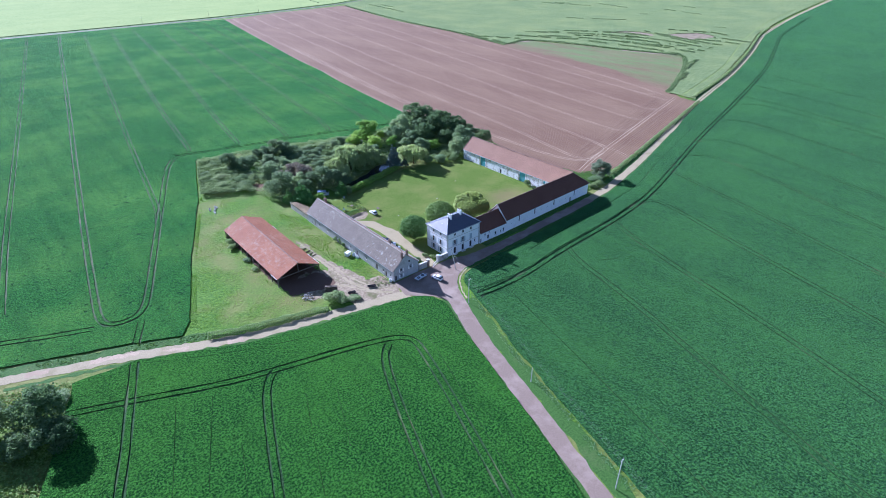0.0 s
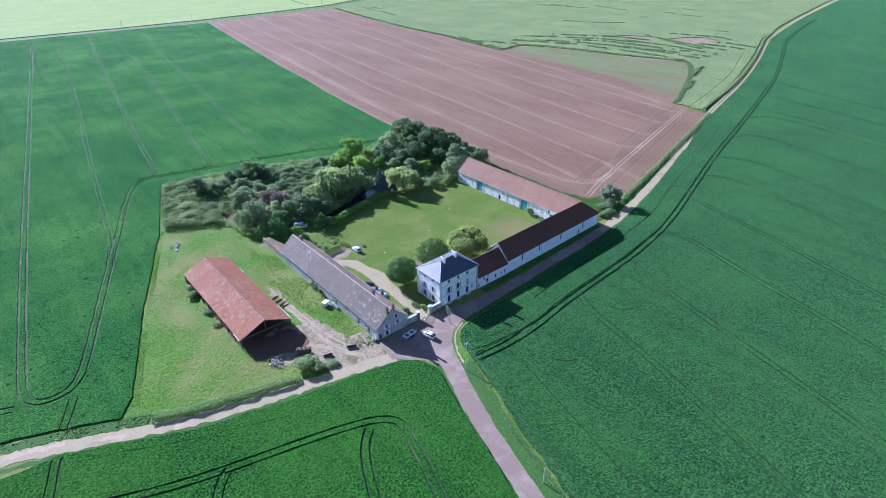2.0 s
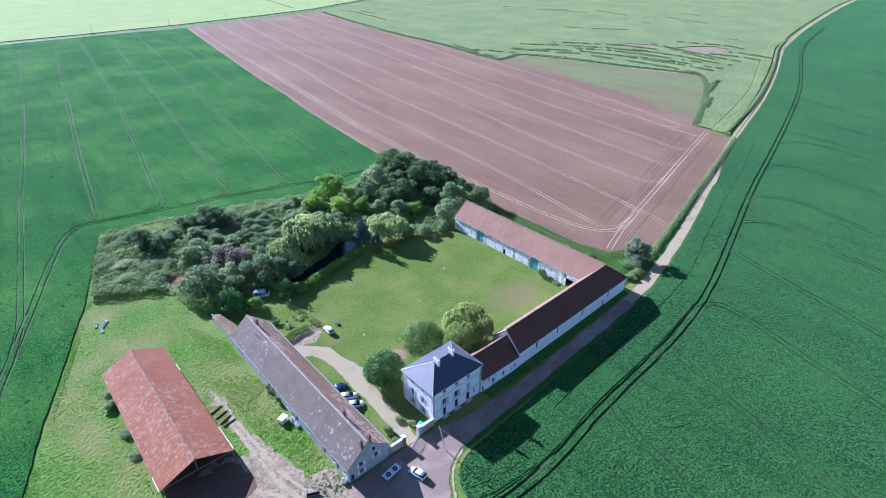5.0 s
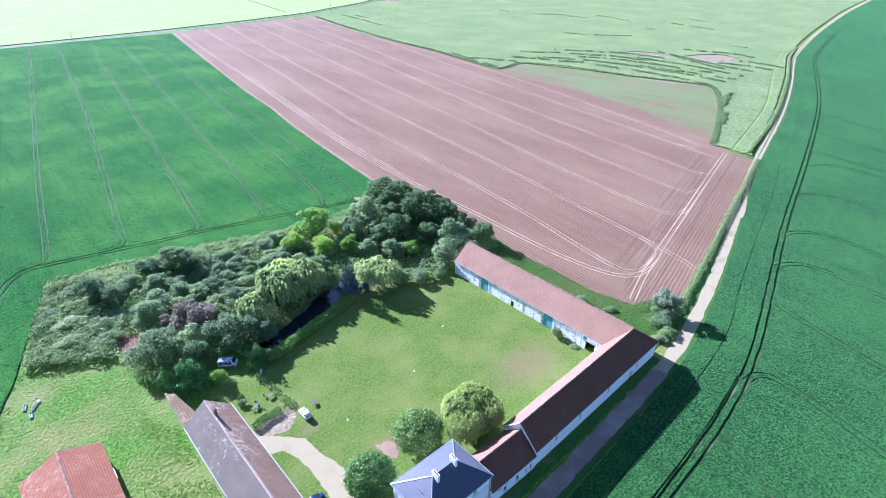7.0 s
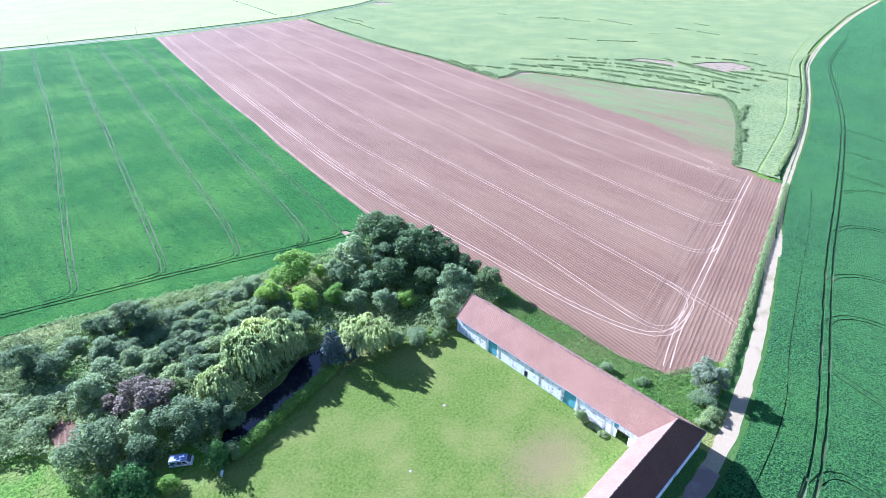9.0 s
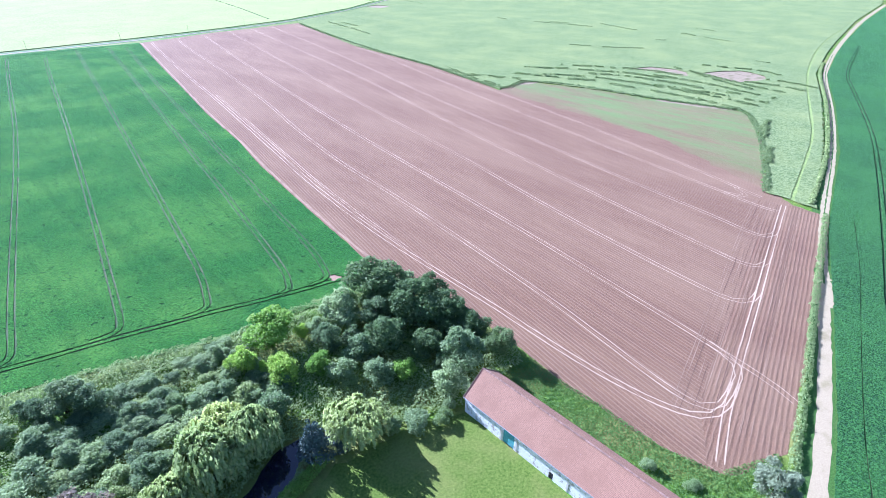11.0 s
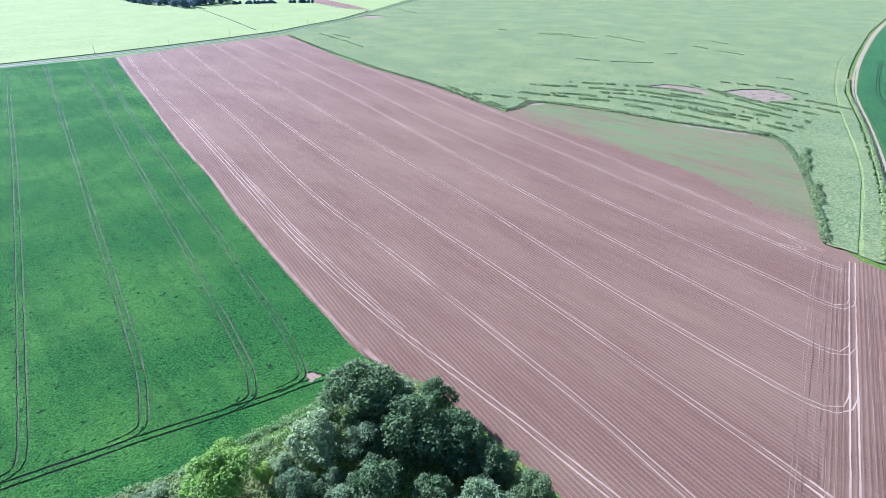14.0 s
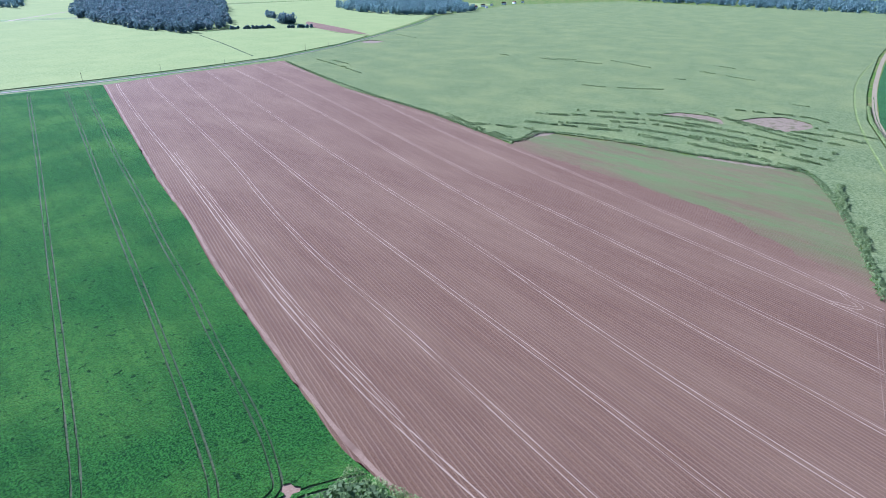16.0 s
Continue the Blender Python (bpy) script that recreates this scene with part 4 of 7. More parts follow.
band("verge_road_west", [(26, -90), (42.3, -45), (57.3, 0), (68.2, 37), (76, 61), (81.3, 79.6), (86.5, 95.5), (90.6, 105.5), (91.5, 110)], 3.0, 0.039, VERGE, "narrow grass verge between road and wheat", "verge", 2.0, 0.12, 35)
band("verge_track_south", [(x, y - 2.4) for x, y in EAST_TRACK[:11]], 1.8, 0.036, VERGE, "green grass verge of the track", "verge", 2.0, 0.08, 30)
band("verge_track_north", [(x, y + 3.0) for x, y in EAST_TRACK[4:11]], 3.0, 0.028, VERGE, "overgrown grass verge of the track", "verge", 2.5, 0.25, 31)
band("verge_west_north", [(-120, 202), (-17, 159.5), (-5, 154.5), (12, 148), (30, 140)], 3.6, 0.038, VERGE, "rough grass verge of the stony track", "verge", 2.0, 0.4, 32)
band("verge_west_south", [(-17, 151.5), (12, 141.6), (37, 129.6), (57, 124.2), (69, 121.6), (84, 118)], 1.2, 0.038, VERGE, "narrow grass edge of the stony track", "verge", 2.0, 0.25, 33)
band("verge_barn", [(126, 126.6), (139, 126.8), (170, 128), (192, 129)], 2.6, 0.037, VERGE, "grass strip at the foot of the barn wall", "verge", 2.0, 0.25, 34)

# ---- buildings ----
def south(x0, y0):
    return pose(x0, y0, 0)


def north(x1, y1):
    return pose(x1, y1, 0, 0, 0, 180)


def west(x0, y1):
    return pose(x0, y1, 0, 0, 0, -90)


def east(x1, y0):
    return pose(x1, y0, 0, 0, 0, 90)


def wall(name, parent, m, width, height, holes, material, label="", thick=0.45, peak=None, trim=0.0):
    """A wall along local x with its outer face at y = 0, openings cut through, and an optional gable up to `peak`."""
    bm = bmesh.new()
    xs = sorted({trim, width - trim, *[h[0] for h in holes], *[h[1] for h in holes]})
    zs = sorted({-0.3, height, *[h[2] for h in holes], *[h[3] for h in holes]})
    for x0, x1 in zip(xs, xs[1:]):
        for z0, z1 in zip(zs, zs[1:]):
            xm, zm = (x0 + x1) / 2, (z0 + z1) / 2
            if not any(h[0] < xm < h[1] and h[2] < zm < h[3] for h in holes):
                box(bm, x0, x1, 0, thick, z0, z1)
    if peak:
        tri = [bm.verts.new(p) for y in (0, thick) for p in ((trim, y, height), (width - trim, y, height), (width / 2, y, peak))]
        for f in ((0, 1, 2), (5, 4, 3), (0, 3, 4, 1), (1, 4, 5, 2), (2, 5, 3, 0)):
            bm.faces.new([tri[i] for i in f])
    bmesh.ops.remove_doubles(bm, verts=bm.verts, dist=0.0005)
    bm.transform(m)
    return part(name, bm, material, parent, label)


def window(parent, m, hole, shutters=None, frame_mat=None, bars=1, closed=False):
    """A window set back in its opening: frame, panes, sill and, where given, shutters beside it."""
    x0, x1, z0, z1 = hole
    f = 0.07
    spans = [(x0, x0 + f, 0.16, 0.24, z0, z1), (x1 - f, x1, 0.16, 0.24, z0, z1), (x0 + f, x1 - f, 0.16, 0.24, z0, z0 + f), (x0 + f, x1 - f, 0.16, 0.24, z1 - f, z1)]
    spans += [(x0 + (x1 - x0) * (k + 1) / (bars + 1) - 0.03, x0 + (x1 - x0) * (k + 1) / (bars + 1) + 0.03, 0.17, 0.23, z0 + f, z1 - f) for k in range(bars)]
    win = part("window", boxes(*spans, m=m), frame_mat or WHITE, parent)
    edges = [x0 + f] + [x0 + (x1 - x0) * (k + 1) / (bars + 1) for k in range(bars)] + [x1 - f]
    for a, b in zip(edges, edges[1:]):
        part("pane", boxes((a + 0.01, b - 0.01, 0.19, 0.21, z0 + f, z1 - f), m=m), GLASS, win)
    part("sill", boxes((x0 - 0.12, x1 + 0.12, -0.1, 0.16, z0 - 0.12, z0 - 0.002), m=m), STONE, win)
    if shutters:
        w = (x1 - x0) / 2
        for a in ((x0 - w - 0.02, x0 - 0.02), (x1 + 0.02, x1 + w + 0.02)) if not closed else ((x0, x0 + w - 0.01), (x1 - w + 0.01, x1)):
            part("shutter", boxes((*a, -0.06, -0.01, z0, z1), *[(a[0] + 0.05, a[1] - 0.05, -0.075, -0.06, z0 + 0.12 + k * (z1 - z0) / 6, z0 + 0.2 + k * (z1 - z0) / 6) for k in range(6)], m=m), shutters, win, "louvred shutter")
    return win


def door(parent, m, hole, material, name="door", label="", boards=4):
    x0, x1, z0, z1 = hole
    w = (x1 - x0) / boards
    leaf = part(name, boxes((x0, x1, 0.2, 0.24, z0, z1), (x0 + 0.1, x1 - 0.1, 0.15, 0.165, z0 + 0.35, z0 + 0.5), (x0 + 0.1, x1 - 0.1, 0.15, 0.165, z1 - 0.5, z1 - 0.35), m=m), material, parent, label)
    for k in range(boards):
        part("board", boxes((x0 + k * w + 0.012, x0 + (k + 1) * w - 0.012, 0.165, 0.2, z0 + 0.02, z1), m=m), material, leaf)
    part("handle", boxes((x0 + w * 0.5, x0 + w * 0.5 + 0.06, 0.1, 0.165, z0 + 0.95, z0 + 1.15), m=m), CHROME, leaf, "metal latch")
    return leaf


def slope(name, parent, corners, material, thick=0.16, label=""):
    bm = bmesh.new()
    slab(bm, corners, thick)
    return part(name, bm, material, parent, label)


def ridge(parent, a, b, size=0.42, every=0.45, mortar=True):
    """A row of half-round ridge tiles from a to b, with mortar in between."""
    a, b = Vector(a), Vector(b)
    n = max(2, int((b - a).length / every))
    bm = bmesh.new()
    seg = 5
    ring = [[bm.verts.new((x, size / 2 * math.cos(math.pi * k / seg), size * 0.42 * math.sin(math.pi * k / seg))) for k in range(seg + 1)] for x in (-every * 0.42, every * 0.42)]
    for k in range(seg):
        bm.faces.new((ring[0][k], ring[0][k + 1], ring[1][k + 1], ring[1][k]))
    bm.faces.new(ring[0])
    bm.faces.new(ring[1][::-1])
    bmesh.ops.recalc_face_normals(bm, faces=bm.faces)
    me = bpy.data.meshes.new("ridge_tile")
    bm.to_mesh(me)
    bm.free()
    me.materials.append(RIDGE)
    q = (b - a).to_track_quat("X", "Z").to_matrix().to_4x4()
    for k in range(n):
        share("ridge_tile", me, parent, Matrix.Translation(a + (b - a) * ((k + 0.5) / n)) @ q)
    if mortar:
        bed = boxes((0, (b - a).length, -size * 0.56, size * 0.56, -0.14, 0.06))
        bed.transform(Matrix.Translation(a) @ q)
        part("ridge_mortar", bed, MORTAR, parent)


def chimney(parent, x, y, z0, z1, w, d, material, pots=2):
    ch = part("chimney", boxes((x - w / 2, x + w / 2, y - d / 2, y + d / 2, z0, z1), (x - w / 2 - 0.06, x + w / 2 + 0.06, y - d / 2 - 0.06, y + d / 2 + 0.06, z1, z1 + 0.14)), material, parent)
    for k in range(pots):
        px, py = (x + (k - (pots - 1) / 2) * 0.42, y) if w > d else (x, y + (k - (pots - 1) / 2) * 0.42)
        part("chimney_pot", tube_bm(((px, py, z1 + 0.14), (px, py, z1 + 0.55), 0.13, 0.1)), RIDGE, ch, "clay pot")
    return ch


def gutter(parent, a, b, r=0.07):
    part("gutter", tube_bm((a, b, r, r), seg=6), ZINC, parent)


# the manor house
HX, HY, HW, HD, HE, HR = 110.0, 128.7, 15.5, 11.1, 8.9, 12.1
house = thing("manor_house", "three-storey white rendered manor house with hipped slate roof", "house")
cols = (3.6, 7.4, 11.2)
s_holes = [(c - 0.55, c + 0.55, z0, z1) for c in cols for z0, z1 in ((0.25, 2.7), (3.6, 5.7), (7.25, 8.25))] + [(13.05, 13.65, 1.4, 2.7)]
m = south(HX, HY)
wall("wall", house, m, HW, HE, s_holes, RENDER_WHITE)
for k, hole in enumerate(s_holes[:9]):
    if k % 3 == 0:
        door(house, m, hole, DARKDOOR, "door", "dark double door", 2)
    else:
        window(house, m, hole, BLUEGREY if k % 3 == 1 else None, None, 1, k == 7)
window(house, m, s_holes[9], None, None, 0)
w_holes = [(c - 0.55, c + 0.55, z0, z1) for c in (3.6, 7.45) for z0, z1 in ((0.5, 2.6), (3.6, 5.6), (7.25, 8.25))]
m = west(HX, HY + HD)
wall("wall", house, m, HD, HE, w_holes, RENDER_WHITE, trim=0.45)
for k, hole in enumerate(w_holes):
    window(house, m, hole, BLUEGREY if k % 3 != 2 else None)
wall("wall", house, north(HX + HW, HY + HD), HW, HE, [(c - 0.55, c + 0.55, z0, z1) for c in cols for z0, z1 in ((3.6, 5.7), (7.25, 8.25))], RENDER_WHITE)
wall("wall", house, east(HX + HW, HY), HD, HE, [], RENDER_WHITE, trim=0.45)
for hole in [(c - 0.55, c + 0.55, z0, z1) for c in cols for z0, z1 in ((3.6, 5.7), (7.25, 8.25))]:
    window(house, north(HX + HW, HY + HD), hole)
for z, t, o in ((3.1, 0.18, 0.07), (6.55, 0.18, 0.07), (8.55, 0.35, 0.2)):
    part("string_course" if t < 0.3 else "cornice", boxes((HX - o, HX + HW + o, HY - o, HY - 0.002, z, z + t), (HX - o, HX + HW + o, HY + HD + 0.002, HY + HD + o, z, z + t), (HX - o, HX - 0.002, HY - 0.002, HY + HD + 0.002, z, z + t),
                                                           (HX + HW + 0.002, HX + HW + o, HY - 0.002, HY + HD + 0.002, z, z + t)), STONE, house, "stone moulding")
for x in (HX - 0.06, HX + HW - 0.5):
    part("quoin", boxes((x, x + 0.56, HY - 0.06, HY - 0.003, 0, 8.5)), STONE, house, "stone corner strip")
o = 0.35
c = [(HX - o, HY - o, HE), (HX + HW + o, HY - o, HE), (HX + HW + o, HY + HD + o, HE), (HX - o, HY + HD + o, HE)]
r1, r2 = (HX + 5.2, HY + HD / 2, HR), (HX + HW - 4.6, HY + HD / 2, HR)
for quad in ((c[0], c[1], r2, r1), (c[2], c[3], r1, r2), (c[1], c[2], r2), (c[3], c[0], r1)):
    slope("roof_slope", house, quad, SLATE, 0.12, "blue grey slate slope")
for a, b in ((c[0], r1), (c[3], r1), (c[1], r2), (c[2], r2), (r1, r2)):
    part("hip_cap", tube_bm((a, b, 0.1, 0.1), seg=6), ZINC, house, "zinc flashing")
for a, b in ((c[0], c[1]), (c[1], c[2]), (c[2], c[3]), (c[3], c[0])):
    gutter(house, a, b, 0.09)
chimney(house, HX + 5.5, HY + 5.0, 11.2, 13.1, 0.55, 1.7, RENDER_WHITE, 3)
chimney(house, HX + 10.3, HY + 5.3, 11.2, 13.3, 0.55, 1.7, RENDER_WHITE, 3)
for x, y, z in ((112.2, 134.0, 10.3), (112.0, 137.5, 9.9)):
    part("vent_pipe", tube_bm(((x, y, z - 0.4), (x, y, z + 0.25), 0.09, 0.09)), ZINC, house)
for x, y in ((HX - 0.1, HY + 0.35), (HX + HW - 0.35, HY - 0.1), (HX - 0.1, HY + HD - 0.35)):
    part("downpipe", tube_bm(((x, y, 0), (x, y, HE), 0.06, 0.06), seg=6), ZINC, house)
for k in range(3):
    part("doorstep", boxes((HX + cols[k] - 0.9, HX + cols[k] + 0.9, HY - 0.75, HY - 0.004, 0, 0.2)), STONE, house)

# low wing between house and barn
low = thing("low_wing", "low white wing with brown red tiled roof", "building")
LX0, LX1, LY0, LY1, LE, LR = 125.55, 139.1, 128.3, 137.1, 4.3, 8.4
m = south(LX0, LY0)
l_holes = [(0.25, 0.85, 0.1, 1.7), (2.2, 3.0, 2.4, 3.2), (3.7, 4.7, 0.7, 2.2), (4.4, 5.0, 2.9, 3.7), (7.6, 8.5, 0.9, 2.3), (10.5, 11.1, 1.0, 2.0), (12.0, 12.7, 0.9, 2.4)]
wall("wall", low, m, LX1 - LX0, LE, l_holes, RENDER_WHITE)
door(low, m, l_holes[0], DARKDOOR, "door", "", 2)
for hole in l_holes[1:]:
    window(low, m, hole, None, BLUEGREY)
wall("wall", low, north(LX1, LY1), LX1 - LX0, LE, [], RENDER_WHITE)
ym = (LY0 + LY1) / 2
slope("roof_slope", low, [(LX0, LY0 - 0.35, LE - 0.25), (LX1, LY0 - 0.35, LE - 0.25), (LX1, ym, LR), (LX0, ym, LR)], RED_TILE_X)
slope("roof_slope", low, [(LX0, ym, LR), (LX1, ym, LR), (LX1, LY1 + 0.35, LE - 0.25), (LX0, LY1 + 0.35, LE - 0.25)], SUNLIT_TILE_X, 0.16, "pinkish tiles, lightened as the sunlit slope")
ridge(low, (LX0, ym, LR + 0.02), (LX1, ym, LR + 0.02), 0.34, 0.5, False)
gutter(low, (LX0, LY0 - 0.4, LE - 0.3), (LX1, LY0 - 0.4, LE - 0.3))

# the long south barn, turned a little
barn = thing("south_barn", "long white barn with a steep brown red tiled roof", "barn", (139.15, 128.5, 0), 1.75)
BL, BD, BE, BR = 53.0, 9.0, 5.2, 10.0
slits = [(x - 0.35, x + 0.35, 1.9, 4.9) for x in (7.9, 17.2, 29.4, 43.2)] + [(40.2, 41.1, 0.0, 2.1)]
vents = [(x - 0.45, x + 0.45, 2.2, 2.55) for x in (3.5, 12.7, 21.3, 25.2, 33.3, 37.2, 47.0)] + [(47.6, 48.4, 4.4, 4.9)]
m = south(0, 0)
wall("wall", barn, m, BL, BE, slits + vents, RENDER_WHITE, thick=0.5)
for hole in slits:
    door(barn, m, hole, DARKDOOR, "hatch" if hole[2] > 1 else "door", "dark tall hatch", 2)
for hole in vents:
    part("vent_slot", boxes((hole[0], hole[1], 0.3, 0.34, hole[2], hole[3]), (hole[0], hole[1], 0.12, 0.2, hole[2] + 0.14, hole[2] + 0.2), m=m), DARKDOOR, barn)
wall("wall", barn, north(40.6, BD), 40.6, BE, [], RENDER_OLD, thick=0.5)
wall("gable_wall", barn, west(0, BD), BD, BE, [], RENDER_WHITE, thick=0.5, peak=BR - 0.1, trim=0.5)
wall("gable_wall", barn, east(BL, 0), BD - 0.2, BE, [], RENDER_WHITE, thick=0.5, trim=0.5)
hip = (47.0, BD / 2, BR)
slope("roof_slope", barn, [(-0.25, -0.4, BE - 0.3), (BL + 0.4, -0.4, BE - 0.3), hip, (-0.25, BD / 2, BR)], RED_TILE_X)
# north slope: sunlight is put into the paler tile colour
slope("roof_slope", barn, [(-0.25, BD / 2, BR), hip, (40.4, BD + 0.35, BE - 0.1), (-0.25, BD + 0.35, BE - 0.1)], SUNLIT_TILE_X, 0.16, "pinkish tiles, lightened as the sunlit slope")
ridge(barn, (0, BD / 2, BR + 0.02), (47.0, BD / 2, BR + 0.02), 0.34, 0.5, False)
ridge(barn, (BL + 0.3, -0.3, BE - 0.15), (47.0, BD / 2, BR + 0.05), 0.36, 0.5, False)
for a, b in (((-0.3, -0.45, BE - 0.3), (-0.3, BD / 2, BR + 0.06)), ((-0.3, BD / 2, BR + 0.06), (-0.3, BD + 0.4, BE - 0.1))):
    part("verge_cap", tube_bm((a, b, 0.16, 0.16), seg=6), MORTAR, barn, "pale mortared roof verge")
gutter(barn, (-0.2, -0.45, BE - 0.36), (BL + 0.4, -0.45, BE - 0.36))

# the north barn
nb = thing("east_barn", "long whitewashed barn with faded red tiles and teal doors", "barn")
NX0, NX1, NY0, NY1, NE, NR = 180.2, 192.2, 138.3, 197.4, 5.1, 10.1
xm = (NX0 + NX1) / 2
m = west(NX0, NY1)
n_doors = [(12.3, 15.6, 0.0, 4.3), (38.0, 41.5, 0.0, 4.3)]
n_open = [(52.9, 56.0, 0.0, 2.7), (52.0, 53.2, 3.2, 4.4), (25.4, 26.6, 0.0, 2.0)]
wall("wall", nb, m, NY1 - NY0, NE, n_doors + n_open, RENDER_OLD, thick=0.5)
for hole in n_doors:
    door(nb, m, hole, TEAL, "barn_door", "faded teal boarded door", 7)
door(nb, m, n_open[1], TEAL, "hatch", "faded teal hatch", 3)
door(nb, m, n_open[2], DARKDOOR, "door", "", 3)
part("lintel", boxes((52.6, 56.3, -0.03, 0.2, 2.705, 2.95), m=m), TIMBER, nb)
part("inner_wall", boxes((50.5, 58.5, 3.2, 3.3, 0, 4.9), m=m), DARKDOOR, nb, "dark boarding inside the opening")
for x in (11.6, 16.3, 30.3, 37.3, 42.2, 49.5, 51.6, 56.8):
    part("pilaster", boxes((x - 0.2, x + 0.2, -0.07, -0.003, 0, 4.9), m=m), STONE, nb, "stone pilaster")
wall("gable_wall", nb, north(NX1, NY1), NX1 - NX0, NE, [], RENDER_OLD, thick=0.5, peak=NR - 0.1, trim=0.5)
wall("wall", nb, east(NX1, NY0 - 1), NY1 - NY0 + 1, NE, [], RENDER_OLD, thick=0.5)
slope("roof_slope", nb, [(NX0 - 0.4, NY1 + 0.3, NE - 0.25), (NX0 - 0.4, 138.4, NE - 0.25), (xm, 134.4, NR), (xm, NY1 + 0.3, NR)], RED_TILE_Y)
slope("roof_slope", nb, [(xm, NY1 + 0.3, NR), (xm, 134.4, NR), (NX1 + 0.4, 129.8, NE - 0.25), (NX1 + 0.4, NY1 + 0.3, NE - 0.25)], RED_TILE_Y)
ridge(nb, (xm, 134.6, NR + 0.02), (xm, NY1 + 0.25, NR + 0.02), 0.4, 0.5, False)
gutter(nb, (NX0 - 0.45, NY1 + 0.2, NE - 0.3), (NX0 - 0.45, 139.2, NE - 0.3))
part("eaves_board", boxes((0.0, NY1 - NY0 - 0.5, -0.1, -0.02, NE - 0.35, NE - 0.12), m=m), BLUEGREY, nb, "blue grey eaves board")
part("verge_cap", tube_bm(((NX0 - 0.4, NY1 + 0.32, NE - 0.2), (xm, NY1 + 0.32, NR + 0.04), 0.13, 0.13), ((xm, NY1 + 0.32, NR + 0.04), (NX1 + 0.4, NY1 + 0.32, NE - 0.2), 0.13, 0.13), seg=6), RIDGE, nb)
for k in range(60):
    rr = random.Random(k)
    t = rr.random()
    y = 141 + 55 * rr.random()
    bm = boxes((xm - 6.3 * t - 0.12, xm - 6.3 * t + 0.12, y - 0.09, y + 0.09, NR - 5.2 * t, NR - 5.2 * t + 0.06))
    if k % 4 == 0:
        part("lifted_tile", bm, RIDGE, nb)
    else:
        bm.free()

# the stable range
st = thing("stable_range", "long grey rendered stable with lichen-spotted slate roof", "stable")
SX0, SX1, SY0, SY1, SE, SR = 86.4, 96.6, 128.0, 185.6, 4.2, 8.6
xm = (SX0 + SX1) / 2
m = south(SX0, SY0)
g_holes = [(6.6, 7.6, 5.0, 6.3), (2.7, 3.7, 2.6, 3.9), (6.5, 7.5, 2.6, 3.9), (2.7, 3.7, 0.5, 1.8), (0.5, 1.3, 0.1, 1.9)]
wall("gable_wall", st, m, SX1 - SX0, SE, g_holes[1:], RENDER_GREY, thick=0.5, peak=SR - 0.15)
for hole in g_holes[1:4]:
    window(st, m, hole, WHITE)
door(st, m, g_holes[4], DARKDOOR, "door", "", 3)
part("attic_window", boxes((6.0, 6.9, -0.03, 0.02, 5.0, 6.1), m=m), WHITE, st, "white attic window")
part("attic_pane", boxes((6.08, 6.82, -0.05, -0.035, 5.08, 6.02), m=m), GLASS, st)
m = west(SX0, SY1)
rr = random.Random(5)
w_holes = [(2.6, 3.4, 0.2, 2.1), (5.0, 5.9, 0.4, 2.3), (8.5, 9.3, 1.4, 2.3), (15.0, 15.8, 1.5, 2.4), (21.5, 22.3, 1.5, 2.3), (23.4, 24.4, 0.1, 2.2), (30.6, 31.4, 1.4, 2.2), (35.2, 36.2, 0.1, 2.2), (41.0, 41.8, 1.3, 2.1), (47.4, 48.4, 0.4, 2.4), (51.4, 52.2, 1.2, 2.1), (52.8, 53.7, 0.1, 2.1), (55.4, 56.0, 1.2, 2.0)]
wall("wall", st, m, SY1 - SY0, SE, w_holes, RENDER_GREY, thick=0.5, trim=0.5)
for hole in w_holes:
    if hole[2] < 0.5:
        door(st, m, hole, DARKDOOR if rr.random() < 0.6 else TIMBER, "door", "", 3)
    else:
        window(st, m, hole, None, TIMBER)
wall("gable_wall", st, north(SX1, SY1), SX1 - SX0, SE, [], RENDER_GREY, thick=0.5, peak=SR - 0.15)
m = east(SX1, SY0)
e_holes = [(y, y + 1.1, 0.1, 2.2) for y in (7, 17, 27, 38, 48)] + [(y, y + 1.0, 1.0, 2.2) for y in (11, 22, 33, 43, 53)]
wall("wall", st, m, SY1 - SY0, SE, e_holes, RENDER_GREY, thick=0.5, trim=0.5)
for hole in e_holes:
    if hole[2] < 0.5:
        door(st, m, hole, TIMBER, "door", "", 3)
    else:
        window(st, m, hole)
slope("roof_slope", st, [(SX0 - 0.35, SY0 - 0.15, SE - 0.28), (SX0 - 0.35, SY1 + 0.15, SE - 0.28), (xm, SY1 + 0.15, SR), (xm, SY0 - 0.15, SR)], GREY_TILE, 0.14, "grey slates spotted with pale lichen")
slope("roof_slope", st, [(xm, SY0 - 0.15, SR), (xm, SY1 + 0.15, SR), (SX1 + 0.35, SY1 + 0.15, SE - 0.28), (SX1 + 0.35, SY0 - 0.15, SE - 0.28)], MOSS_TILE, 0.14, "mossy brown tiles")
ridge(st, (xm, SY0, SR + 0.02), (xm, SY1, SR + 0.02), 0.3, 0.48)
gutter(st, (SX1 + 0.42, SY0, SE - 0.3), (SX1 + 0.42, SY1, SE - 0.3), 0.1)
gutter(st, (SX0 - 0.42, SY0, SE - 0.34), (SX0 - 0.42, SY1, SE - 0.34), 0.06)
chimney(st, xm + 0.4, 180.2, 7.6, 10.0, 0.6, 1.3, BRICK, 2)
chimney(st, xm + 0.5, 137.6, 7.6, 9.7, 0.6, 0.9, BRICK, 1)
chimney(st, xm - 1.2, 128.5, 7.0, 9.3, 0.55, 0.6, BRICK, 1)
